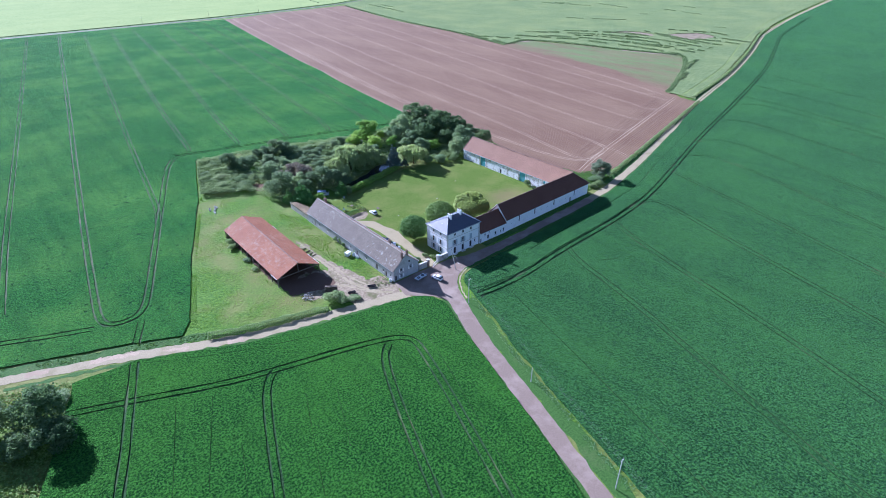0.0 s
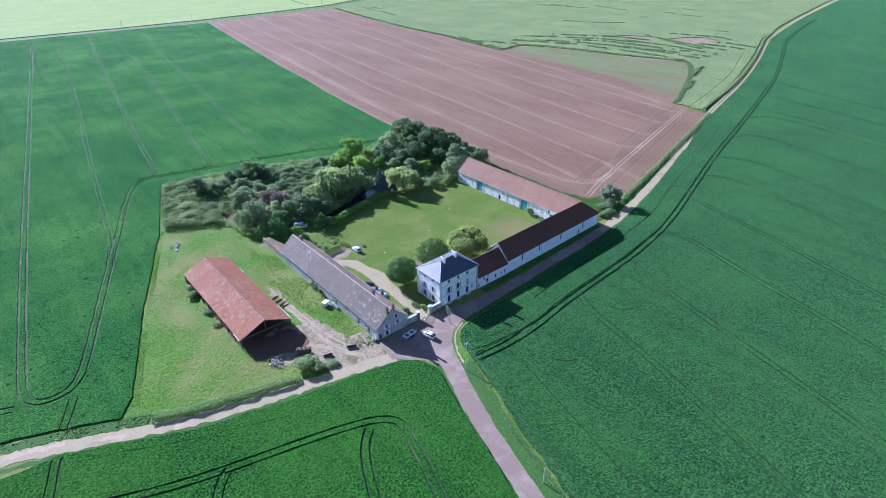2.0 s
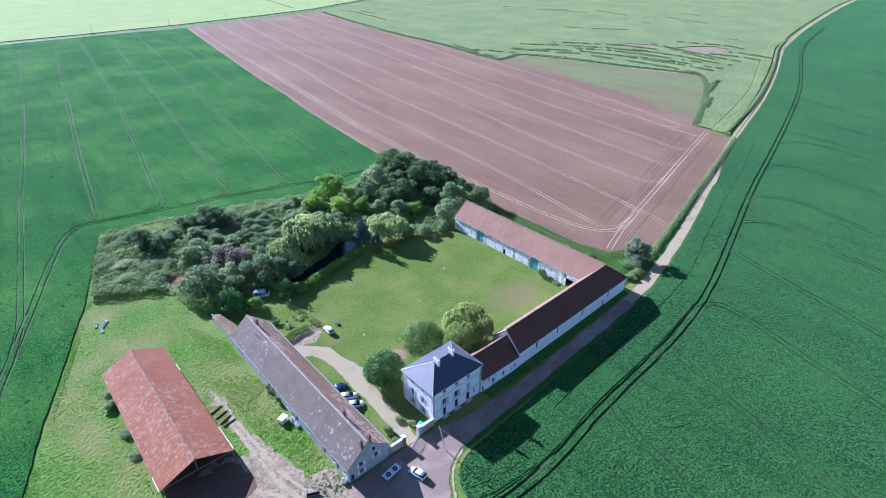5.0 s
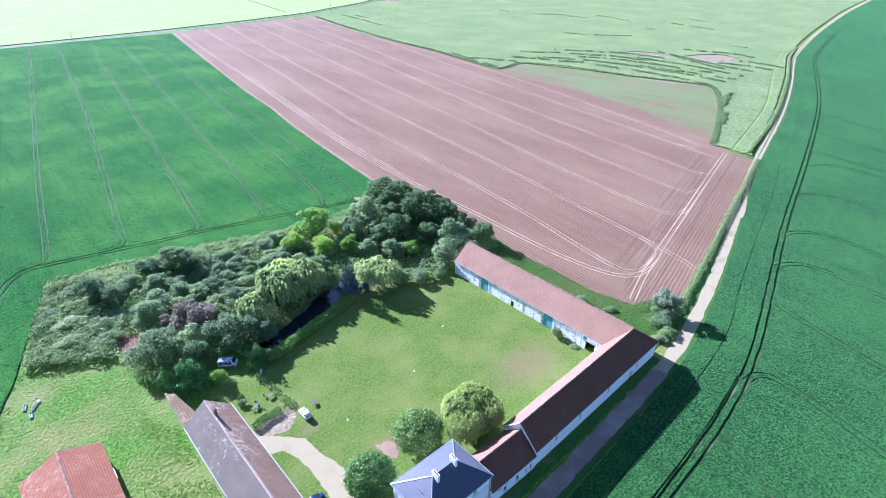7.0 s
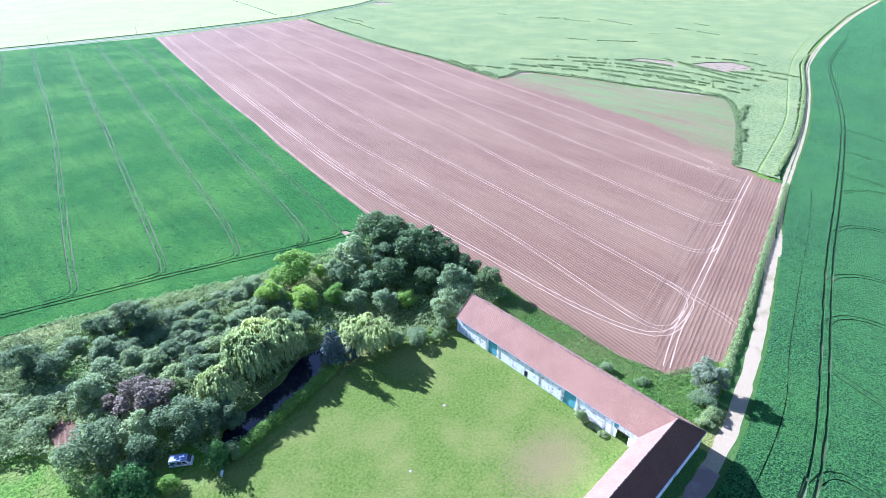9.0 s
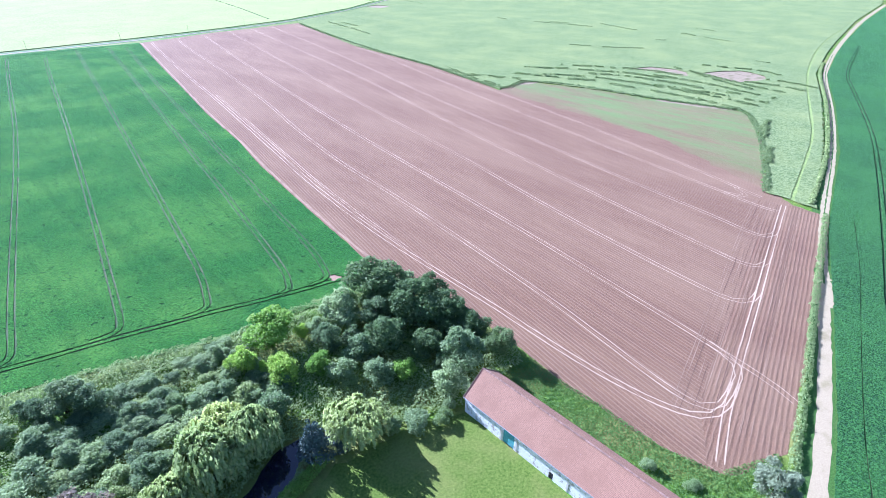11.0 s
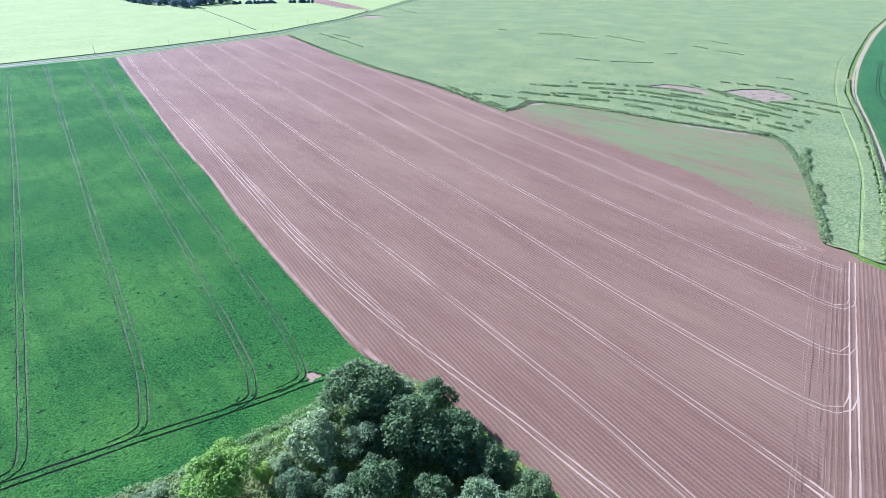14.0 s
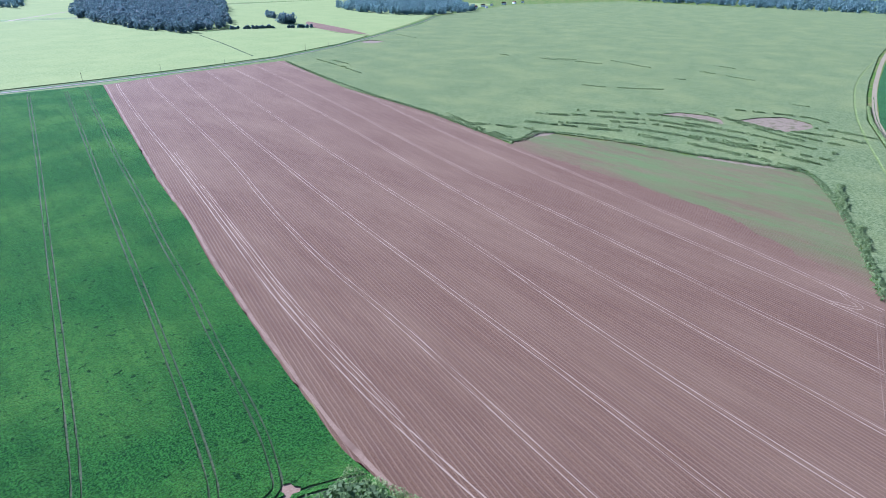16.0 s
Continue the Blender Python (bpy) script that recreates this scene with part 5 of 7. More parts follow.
chimney(st, xm + 0.9, 128.5, 7.3, 9.4, 0.55, 0.6, BRICK, 1)
for x0, y in ((0.55, 181.4), (0.75, 179.2)):
    part("vent_pipe", tube_bm(((xm - 1.4, y - 3, 7.6), (xm - 1.4, y - 3, 8.2), 0.08, 0.08)), ZINC, st)

# lean-to and wall north of the stable
lean = thing("lean_to_shed", "small lean-to with mossy tiled roof", "shed")
part("wall", boxes((86.6, 86.95, 185.9, 201.0, 0, 2.6), (86.95, 88.9, 192.6, 192.9, 0, 2.6)), RUBBLE, lean, "rubble stone wall")
slope("roof_slope", lean, [(86.3, 185.8, 2.62), (86.45, 200.8, 2.62), (88.3, 198.8, 3.1), (90.3, 185.8, 3.75)], OCHRE_TILE, 0.12, "mossy ochre tiles")

# the open hay shed
sh = thing("open_shed", "open timber shed with weathered orange tiled roof", "shed")
DX0, DX1, DY0, DY1, DE, DR = 56.2, 70.9, 149.3, 193.0, 3.4, 6.6
xm = (DX0 + DX1) / 2
slope("roof_slope", sh, [(DX0 - 0.3, DY0 - 0.3, DE - 0.1), (DX0 - 0.3, DY1 + 0.3, DE - 0.1), (xm, DY1 + 0.8, DR), (xm, DY0 - 0.3, DR)], SHED_TILE, 0.14)
slope("roof_slope", sh, [(xm, DY0 - 0.3, DR), (xm, DY1 + 0.8, DR), (DX1 + 0.3, DY1 + 1.2, DE - 0.1), (DX1 + 0.3, DY0 - 0.3, DE - 0.1)], SHED_TILE, 0.14)
ridge(sh, (xm, DY0 - 0.25, DR + 0.02), (xm, DY1 + 0.7, DR + 0.02), 0.4, 0.5, False)
for k in range(10):
    y = DY0 + (DY1 - DY0) * k / 9
    for x in (DX0, DX1):
        part("post", boxes((x - 0.14, x + 0.14, y - 0.14, y + 0.14, 0, DE - 0.3)), TIMBER, sh)
        s = 1 if x < xm else -1
        part("brace", tube_bm(((x, y, DE - 1.5), (x + s * 1.5, y, DE + 0.25), 0.08, 0.08), seg=4), TIMBER, sh)
    part("tie_beam", boxes((DX0, DX1, y - 0.11, y + 0.11, DE - 0.32, DE - 0.08)), TIMBER, sh)
    part("king_post", boxes((xm - 0.1, xm + 0.1, y - 0.1, y + 0.1, DE - 0.08, DR - 0.3)), TIMBER, sh)
    for s in (-1, 1):
        part("rafter", tube_bm(((xm + s * 7.2, y, DE - 0.28), (xm, y, DR - 0.26), 0.1, 0.1), seg=4), TIMBER, sh)
for x in (DX0, DX1):
    part("wall_plate", boxes((x - 0.12, x + 0.12, DY0, DY1, DE - 0.55, DE - 0.33)), TIMBER, sh)
# Unseen gable is filled up to the roof to block sun from the interior.
wall("end_wall", sh, north(DX1 - 0.2, DY1 - 0.1), DX1 - DX0 - 0.4, DE - 0.4, [], TIMBER, "boarded back wall, gable closed to shade the shed", 0.1, DR - 0.35)
part("side_wall", boxes((DX1 - 0.16, DX1 - 0.06, 158, DY1 - 0.3, 0, 2.8)), TIMBER, sh, "boarded side wall")
for y0, y1 in ((149.5, 157.5), (182.0, 185.0)):
    part("verge_batten", boxes((DX1 + 0.32, DX1 + 0.42, y0, y1, DE - 0.24, DE - 0.1)), WHITE, sh, "pale eaves batten")
part("verge_batten", boxes((DX0 - 0.42, DX0 - 0.32, 149.2, 153.5, DE - 0.24, DE - 0.1)), WHITE, sh, "pale eaves batten")

# gateway between stable and house
gw = thing("gate_wall", "stone wall and pillars of the courtyard gateway", "wall")
part("wall", boxes((96.9, 100.7, 128.15, 128.6, 0, 2.1)), RUBBLE, gw)
part("wall", boxes((105.9, 109.8, 128.1, 128.6, 0, 2.1)), RUBBLE, gw)
part("coping", boxes((96.9, 100.7, 128.05, 128.7, 2.102, 2.22), (105.9, 109.8, 128.0, 128.7, 2.102, 2.22)), STONE, gw)
for x in (101.0, 105.4):
    part("pillar", boxes((x - 0.4, x + 0.4, 127.95, 128.75, 0, 2.6)), STONE if x > 103 else BRICK, gw)
    part("pillar_cap", boxes((x - 0.5, x + 0.5, 127.85, 128.85, 2.602, 2.78)), STONE, gw)
gate = thing("courtyard_gate", "white painted metal gate standing open", "gate", (105.0, 128.0, 0), 204)
part("gate_frame", boxes((0, 3.4, -0.03, 0.03, 0.15, 0.22), (0, 3.4, -0.03, 0.03, 1.35, 1.42), (0, 0.07, -0.03, 0.03, 0.22, 1.35), (3.33, 3.4, -0.03, 0.03, 0.22, 1.35)), WHITE, gate)
for k in range(16):
    part("bar", boxes((0.2 + k * 0.2, 0.22 + k * 0.2, -0.012, 0.012, 0.225, 1.345)), WHITE, gate)
lid = thing("garden_bin", "turquoise lidded bin beside the gate pillar", "bin", (106.9, 129.6, 0), 10)
part("tub", boxes((-0.45, 0.45, -0.4, 0.4, 0.0, 1.4)), plain("grey plastic", (0.3, 0.32, 0.33), 0.5), lid)
part("cover", boxes((-0.6, 0.6, -0.55, 0.55, 1.402, 1.55)), plain("turquoise plastic", (0.05, 0.5, 0.45), 0.4), lid)

# ---- trees, bushes, hedges ----
def tree(name, label, lobes, material, count, leaf, seed, trunk=0.35, stem=2.5, limbs=5, long=1.0, hang=0.0, low=-0.5, shell=0.22, spread=0.9, category="tree"):
    """A tree about 10 m high: tapered trunk, limbs into the crown, crown of many small leaves on uneven lobes."""
    ob = thing(name, label, category, (0, 0, -60))
    top = max(lobes, key=lambda l: l[2])
    part("trunk", tube_bm(((0, 0, -0.1), (0.05, 0, stem), trunk, trunk * 0.75), ((0.05, 0, stem), (top[0] * 0.5, top[1] * 0.5, top[2]), trunk * 0.75, trunk * 0.2), seg=8), BARK, ob, "", True)
    for l in sorted(lobes, key=lambda l: -l[3])[:limbs]:
        part("limb", tube_bm(((0.05, 0, stem * 0.9), (l[0] * 0.5, l[1] * 0.5, (stem + l[2]) / 2), trunk * 0.45, trunk * 0.3), ((l[0] * 0.5, l[1] * 0.5, (stem + l[2]) / 2), (l[0], l[1], l[2]), trunk * 0.3, 0.04), seg=5), BARK, ob)
    at, out = on_lobes(lobes, count, seed, low, shell)
    if hang:
        rng = np.random.default_rng(seed)
        at[:, 2] -= rng.random(len(at)) * hang * 1.5
        at[:, 2] = np.maximum(at[:, 2], 0.2)
    leaves("crown", at, out, leaf, material, ob, "", seed, long, hang, spread)
    return ob


def weeper(name, label, material, strands, seed, radius=4.6, top=8.6, trunk=0.4, leaf=0.26, length=(1.2, 4.2)):
    """A weeping willow: trunk, arching limbs, and a dome of hanging strands of narrow leaves."""
    rng = np.random.default_rng(seed)
    ob = thing(name, label, "tree", (0, 0, -60))
    part("trunk", tube_bm(((0, 0, -0.1), (0.1, 0, 2.4), trunk, trunk * 0.8), ((0.1, 0, 2.4), (0.2, 0.1, top * 0.85), trunk * 0.8, trunk * 0.2), seg=8), BARK, ob, "", True)
    boughs = []
    for k in range(11):
        a, d = math.tau * k / 11 + rng.uniform(-0.3, 0.3), radius * rng.uniform(0.25, 0.72)
        z = top * rng.uniform(0.66, 0.97) - 0.25 * d
        boughs.append((d * math.cos(a), d * math.sin(a), z, radius * rng.uniform(0.3, 0.46)))
        part("limb", tube_bm(((0.1, 0, 2.3), (d * 0.4 * math.cos(a), d * 0.4 * math.sin(a), z * 0.75), trunk * 0.4, trunk * 0.25), ((d * 0.4 * math.cos(a), d * 0.4 * math.sin(a), z * 0.75), (d * math.cos(a), d * math.sin(a), z), trunk * 0.25, 0.04), seg=5), BARK, ob)
    boughs = np.array(boughs + [(0.2, 0.1, top * 0.9, radius * 0.42)])
    pick = boughs[rng.integers(0, len(boughs), strands)]
    d = rng.normal(0, 1, (strands, 3))
    d[:, 2] = np.abs(d[:, 2]) * 0.8 - 0.15
    d /= np.linalg.norm(d, axis=1)[:, None]
    start = pick[:, :3] + d * pick[:, 3:4] * rng.uniform(0.75, 1.05, (strands, 1)) * (1, 1, 0.7)
    out = start * (1, 1, 0)
    far = np.linalg.norm(out, axis=1)[:, None]
    out = out / (far + 0.3)
    run = rng.uniform(*length, (strands, 1)) * (0.35 + 0.65 * np.clip(far / radius, 0, 1))
    n = 9
    t = np.linspace(0, 1, n)[None, :, None]
    at = start[:, None, :] + out[:, None, :] * 0.5 * np.sqrt(t) + np.array((0, 0, -1.0)) * run[:, None, :] * t + rng.normal(0, 0.07, (strands, n, 3))
    at = at.reshape(-1, 3)
    face = np.repeat(out + np.array((0, 0, 0.35)), n, axis=0)
    ok = at[:, 2] > 0.35
    leaves("crown", at[ok], face[ok], leaf, material, ob, "", seed, 2.3, 0.75, 0.5)
    return ob


def heap(seed, n, rx, z0, z1, size, flat=0.8, lean=0.0):
    """Lobes scattered through a crown of that spread between two heights; wider in the middle."""
    rr, out = random.Random(seed), []
    for k in range(n):
        t = (k + rr.random()) / n
        z = z0 + (z1 - z0) * t
        w = rx * (math.sin(math.pi * (0.18 + 0.72 * t)) ** 0.7)
        a = rr.random() * math.tau
        d = w * math.sqrt(rr.random()) * 0.85
        s = size * (0.7 + 0.6 * rr.random()) * (0.75 + 0.35 * (1 - t))
        out.append((d * math.cos(a) + lean * t, d * math.sin(a), z, s, s * flat))
    return out


def spire(seed, tiers, r, z0, z1):
    """Lobes for a conifer: tiers of boughs that shorten upwards."""
    rr, out = random.Random(seed), []
    for k in range(tiers):
        t = k / (tiers - 1)
        w, z = r * (1 - t) ** 0.8 + 0.25, z0 + (z1 - z0) * t
        n = max(1, int(6 * (1 - t)) + 1)
        for j in range(n):
            a = math.tau * j / n + rr.random()
            d = w * 0.55 * (0.7 + 0.6 * rr.random())
            out.append((d * math.cos(a), d * math.sin(a), z + 0.3 * rr.random(), w * 0.5 * (0.8 + 0.4 * rr.random()), 0.55 + 0.25 * (1 - t)))
    return out


KINDS = {
    "oak": [tree("oak_tree", "dark green oak in the farm grove", heap(s, 22, 4.2, 2.6, 8.6, 1.75), LEAF_OAK, 6800, 0.36, s) for s in (1, 2, 3)],
    "grey": [tree("willow_tree", "grey-green sallow tree beside the pond", heap(s, 20, 4.0, 2.2, 8.6, 1.7), LEAF_GREY, 6200, 0.34, s, long=1.3) for s in (4, 5, 6)],
    "lime": [tree("lime_tree", "bright yellow-green leafy tree", heap(s, 20, 4.2, 2.4, 8.6, 1.75), LEAF_LIME, 6200, 0.36, s) for s in (7, 8)],
    "willow": [weeper("weeping_willow", "pale yellowish weeping willow by the pond", LEAF_WILLOW, 850, s, 5.0, 8.8, 0.35, 0.36) for s in (9, 10)],
    "dark": [tree("thorn_tree", "blackish green old thorn tree", heap(s, 20, 4.1, 1.6, 8.6, 1.6), LEAF_DARK, 6000, 0.33, s, stem=1.6) for s in (11, 12, 13)],
    "copper": [tree("copper_beech", "brownish purple copper beech in the grove", heap(14, 22, 4.2, 2.0, 8.6, 1.7), LEAF_COPPER, 5200, 0.38, 14)],
    "conifer": [tree("cedar_tree", "dark blue-green conifer beside the hedge", spire(15, 10, 3.6, 1.2, 9.5), LEAF_CONIFER, 5200, 0.36, 15, 0.25, 2.0, 0, spread=0.6)],
    "fir": [tree("cypress_tree", "fresh green conical cypress", spire(16, 9, 4.4, 0.8, 9.4), LEAF_FIR, 4800, 0.4, 16, 0.25, 1.0, 0)],
    "shrub": [tree("shrub", "rounded green shrub at the lawn edge", heap(s, 14, 4.3, 2.2, 7.2, 2.1, 1.0), LEAF_GREY if s == 17 else LEAF_SCRUB, 5200, 0.44, s, 0.3, 1.2, 3, category="shrub") for s in (17, 18, 19)],
}
GROVE = """oak 190.3 248.9 14.5 10.2;oak 193.5 232.3 13 8.4;grey 176.5 245.9 11 6.8;oak 179 229.2 11 6.6;oak 200.3 225.5 11 6.4;grey 172.1 229.2 8 4.8;grey 190.4 209.4 11 6.5;grey 182 204.7 8 5.0;oak 202 206 8 4.6;oak 203 216 8.5 5
lime 156.7 251.2 11.5 7.6;lime 152.5 236.1 8 5;lime 146.6 246.6 7 4.6;lime 160.7 232 7 3.6;grey 163.6 225.4 7 4.5;grey 170.6 219.2 7 4.5;lime 176.6 215.8 6 3.8;willow 156.8 208.6 9 6.2;conifer 145.9 210 11.5 4.6;grey 144.8 226.4 7 4.6
willow 137.5 221.5 11 5.8;willow 127.5 219.4 11.5 6.2;willow 118.6 216 9.5 5.2;willow 132 226 9 5.6;dark 113 208.5 8 4.6;copper 102.3 224.4 8.5 7;dark 107.3 211.3 10 6.8;dark 90.4 215.8 10 7;fir 93.2 202.6 9 5.2;lime 99 198.6 4 2.6;fir 109.8 199.1 6.5 3.2
dark 108.6 261.4 9 5.6;dark 113.4 256.3 8 5.2;dark 103.5 261.7 6.5 4.2;dark 84.5 258.9 8.5 5;dark 89.5 252.4 7 4.8;grey 93.1 237.1 7 5.5;shrub 99 244.4 5 4.6;grey 101.9 253.2 5 4.5;grey 95.3 260.7 4 4;shrub 93.5 227.3 3.5 3.2
shrub 163.1 204.2 3.4 2.4;shrub 168 201.6 4 3.6;shrub 173.7 198.9 3.2 2.4;grey 119.9 243 3.6 4.4;grey 114 241.4 3.8 4.2;shrub 124.1 235.6 3.8 4.2;shrub 125.9 248.1 3.2 4.2;grey 135.4 242.2 4.2 4.2;shrub 131 236.5 3.4 4.4;grey 119.6 257.9 3 4.3
grey 117 229.2 4.5 4.4;shrub 109.1 239.7 4 4.3;grey 105.5 249.4 3.4 4.2;shrub 114.3 251.4 3.2 4.2;grey 139.1 240.8 4.4 3.6;oak 186.5 218.5 8 5;dark 167.5 238.5 9 4.6;oak 205.5 238 9 4.8;dark 199 215.5 7 4.4;dark 183.5 238 11 5.5;grey 197.5 242 11 5
shrub 82 243 3 4;shrub 76 250 2.8 4.2;shrub 88 243 2.6 3.6;shrub 81 235 2.6 4;shrub 74 241 2.5 4;shrub 72 258 2.4 3.6;shrub 79 268 2.6 3.6;dark 97 209 7 4.4;dark 116 206.5 6 3.4;grey 99 216 7 4.4"""
rr = random.Random(8)
used = {}
for row in GROVE.replace("\n", ";").split(";"):
    kind, x, y, high, wide = row.split()
    x, y, high, wide = float(x), float(y), float(high), float(wide)
    src = KINDS[kind][used.get(kind, 0) % len(KINDS[kind])]
    used[kind] = used.get(kind, 0) + 1
    ob = copy_thing(src, pose(x, y, 0, 0, 0, rr.random() * 360) @ Matrix.Diagonal((wide / 4.6, wide / 4.6, high / 9.0, 1)))
    ob["group"] = "trees of the grove" if kind != "shrub" else "shrubs of the grove"

for k in range(75):
    x, y = rr.uniform(99, 152), rr.uniform(222, 262)
    if y > 271 - 0.22 * (x - 95):
        continue
    kind = rr.choice(("shrub", "shrub", "grey", "grey", "dark"))
    src = KINDS[kind][k % len(KINDS[kind])]
    wide, high = rr.uniform(2.2, 4.0), rr.uniform(2.6, 4.6)
    ob = copy_thing(src, pose(x, y, 0, 0, 0, rr.random() * 360) @ Matrix.Diagonal((wide / 4.6, wide / 4.6, high / 9.0, 1)))
    ob["group"] = "young trees of the grove"

# trees of the courtyard and along the tracks
ball = tree("chestnut_tree", "round clipped dark green chestnut tree in the courtyard", [(0, 0, 4.0, 3.5, 3.3)] + [(2.6 * math.cos(a) * math.cos(b), 2.6 * math.sin(a) * math.cos(b), 4.0 + 2.5 * math.sin(b), 1.25, 1.2) for b in (-0.5, 0.15, 0.75, 1.3) for a in np.linspace(0, math.tau, 8)[:-1] + b],
            LEAF_BALL, 30000, 0.25, 30, 0.3, 1.4, 4, shell=0.12, spread=0.6)
ball["group"] = "clipped courtyard trees"
copy_thing(ball, pose(124.0, 149.2, 0, 0, 0, 70) @ Matrix.Diagonal((1.46, 1.46, 1.24, 1)))
ball.matrix_basis = pose(109.5, 147.0, 0) @ Matrix.Diagonal((1.36, 1.36, 1.16, 1))
courtyard_willow = weeper("weeping_willow", "large pale green weeping willow on the courtyard lawn", LEAF_WEEP, 4400, 33, 5.2, 8.9, 0.4, 0.2)
courtyard_willow.matrix_basis = pose(135.5, 145.8, 0) @ Matrix.Diagonal((1.48, 1.48, 1.16, 1))
silver = tree("silver_willow", "silvery airy bush tree beside the track", heap(34, 30, 4.0, 1.6, 8.2, 1.25), LEAF_SILVER, 9500, 0.24, 34, 0.3, 1.2, 9, 1.6, shell=0.4)
silver.matrix_basis = pose(211.6, 137.4, 0) @ Matrix.Diagonal((1.12, 1.12, 1.0, 1))
for k, (kind, x, y, high, wide, turn) in enumerate((("shrub", 206.3, 135.6, 2.8, 3.4, 0), ("shrub", 203.0, 132.6, 2.6, 2.6, 80), ("shrub", 199.4, 132.2, 2.0, 2.2, 20), ("shrub", 198.5, 158.5, 2.6, 1.8, 10), ("shrub", 201.0, 150.0, 1.5, 2.0, 60), ("shrub", 178.6, 152.6, 3.3, 1.8, 0), ("shrub", 178.9, 149.2, 1.1, 1.4, 0), ("shrub", 178.8, 147.2, 0.9, 1.4, 0),
                                                     ("shrub", 66.6, 130.6, 3.6, 4.0, 30), ("shrub", 71.5, 128.0, 1.3, 2.2, 50), ("shrub", 56.2, 187.5, 2.8, 2.4, 50), ("shrub", 55.2, 184.0, 2.0, 2.0, 90), ("shrub", 55.3, 172.0, 1.2, 1.6, 0), ("shrub", 55.2, 165.0, 1.0, 1.5, 0), ("oak", -11.5, 131.0, 11.5, 6.4, 0), ("oak", -9.5, 122.5, 7.5, 5.2, 120),
                                                     ("oak", -20.5, 135.5, 9.5, 5.5, 210), ("oak", -17.0, 125.0, 6.0, 4.4, 0), ("shrub", -6.6, 138.0, 2.4, 3.0, 0), ("shrub", 104.6, 134.6, 1.3, 1.2, 0), ("shrub", 106.0, 131.6, 1.2, 1.2, 0), ("shrub", 87.0, 151.5, 2.6, 1.1, 0), ("shrub", 87.0, 161.9, 2.8, 1.1, 0), ("shrub", 100.5, 133.2, 1.8, 1.4, 0), ("shrub", 97.8, 134.2, 1.5, 1.2, 0), ("shrub", 100.3, 130.2, 1.3, 1.2, 0), ("shrub", 86.0, 158.5, 2.2, 0.9, 0), ("shrub", 85.9, 164.3, 2.4, 0.8, 0),
                                                     ("dark", 100.0, 187.5, 1.6, 1.5, 0), ("shrub", 112.6, 197.9, 4.4, 2.2, 0))):
    src = KINDS[kind][k % len(KINDS[kind])]
    ob = copy_thing(src, pose(x, y, 0, 0, 0, turn) @ Matrix.Diagonal((wide / 5.0, wide / 5.0, high / 10.0, 1)))
    ob["group"] = "bushes about the farm" if kind == "shrub" else "trees by the track"
# the patterns themselves find a place in the grove
spots = iter(((186, 243, 0.95), (196, 221, 0.85), (182, 250, 0.75), (174, 236, 0.7), (168.5, 246, 0.75), (186, 212, 0.55), (165, 248, 0.55), (150, 241, 0.5), (133, 226, 0.6), (125, 224, 0.62), (101, 266, 0.55), (113.5, 262, 0.6), (93, 221, 0.6), (97, 229, 0.6),
             (151, 208, 0.5), (88.5, 206.5, 0.65), (178, 200.5, 0.35), (141, 231, 0.4), (128, 242, 0.4)))
for some in KINDS.values():
    for ob in some:
        x, y, s = next(spots)
        ob.matrix_basis = pose(x, y, 0, 0, 0, 40) @ Matrix.Diagonal((s, s, s, 1))
        ob["group"] = "trees of the grove" if ob["category"] == "tree" else "shrubs of the grove"


def mound(x, y, high, scale=0.28):
    return high * (0.12 + 0.88 * (0.5 + 0.5 * noise.noise((x * scale, y * scale, 0.3))) + 0.25 * noise.noise((x * scale * 3, y * scale * 3, 5.1)))


def thicket(name, outline, high, density, leaf, material, label, seed, holes=(), scale=0.28, bed=True, category="undergrowth"):
    """Low tangled growth over an outline: uneven mounds of leaves above a dark bed."""
    rng = np.random.default_rng(seed)
    o = np.array(outline)
    lo, hi = o.min(0), o.max(0)
    n = int(density * (hi - lo).prod())
    p = lo + rng.random((n, 2)) * (hi - lo)
    ok = inside(p, outline)
    for h in holes:
        ok &= ~inside(p, h)
    p = p[ok]
    z = np.array([mound(x, y, high, scale) for x, y in p]) * rng.uniform(0.72, 1.06, len(p))
    at = np.column_stack([p, np.maximum(z, 0.1)])
    slope_x = np.array([mound(x + 0.5, y, high, scale) - mound(x - 0.5, y, high, scale) for x, y in p])
    slope_y = np.array([mound(x, y + 0.5, high, scale) - mound(x, y - 0.5, high, scale) for x, y in p])
    ob = leaves(name, at, np.column_stack([-slope_x, -slope_y, np.ones(len(p))]), leaf, material, None, label, seed, 1.1, 0.0, 0.7)
    return tagged(ob, label, category, kind="stuff")


WOOD_FLOOR = [(75.8, 281), (81, 279.5), (101, 275.5), (124, 270.8), (149, 263), (174, 260.5), (190, 260.5), (202, 265.5), (206, 256), (209.5, 245), (206.5, 203), (204, 199), (193, 198.5), (180, 198.5), (176, 200.5), (163, 204.5), (150, 208.5), (146, 209.5), (135, 204),
              (113, 198.5), (108, 200), (106, 207), (99, 207), (96, 200), (88.5, 201.5), (86, 208), (83, 213), (82, 225), (62, 236.5), (69.5, 262)]
thicket("undergrowth", WOOD_FLOOR, 3.2, 15.0, 0.32, LEAF_SCRUB, "tangled green brambles and nettles under the trees", 41, (POND, [(83, 226), (87.5, 225), (89.5, 231), (87, 235.5), (83.5, 233)]), 0.26)
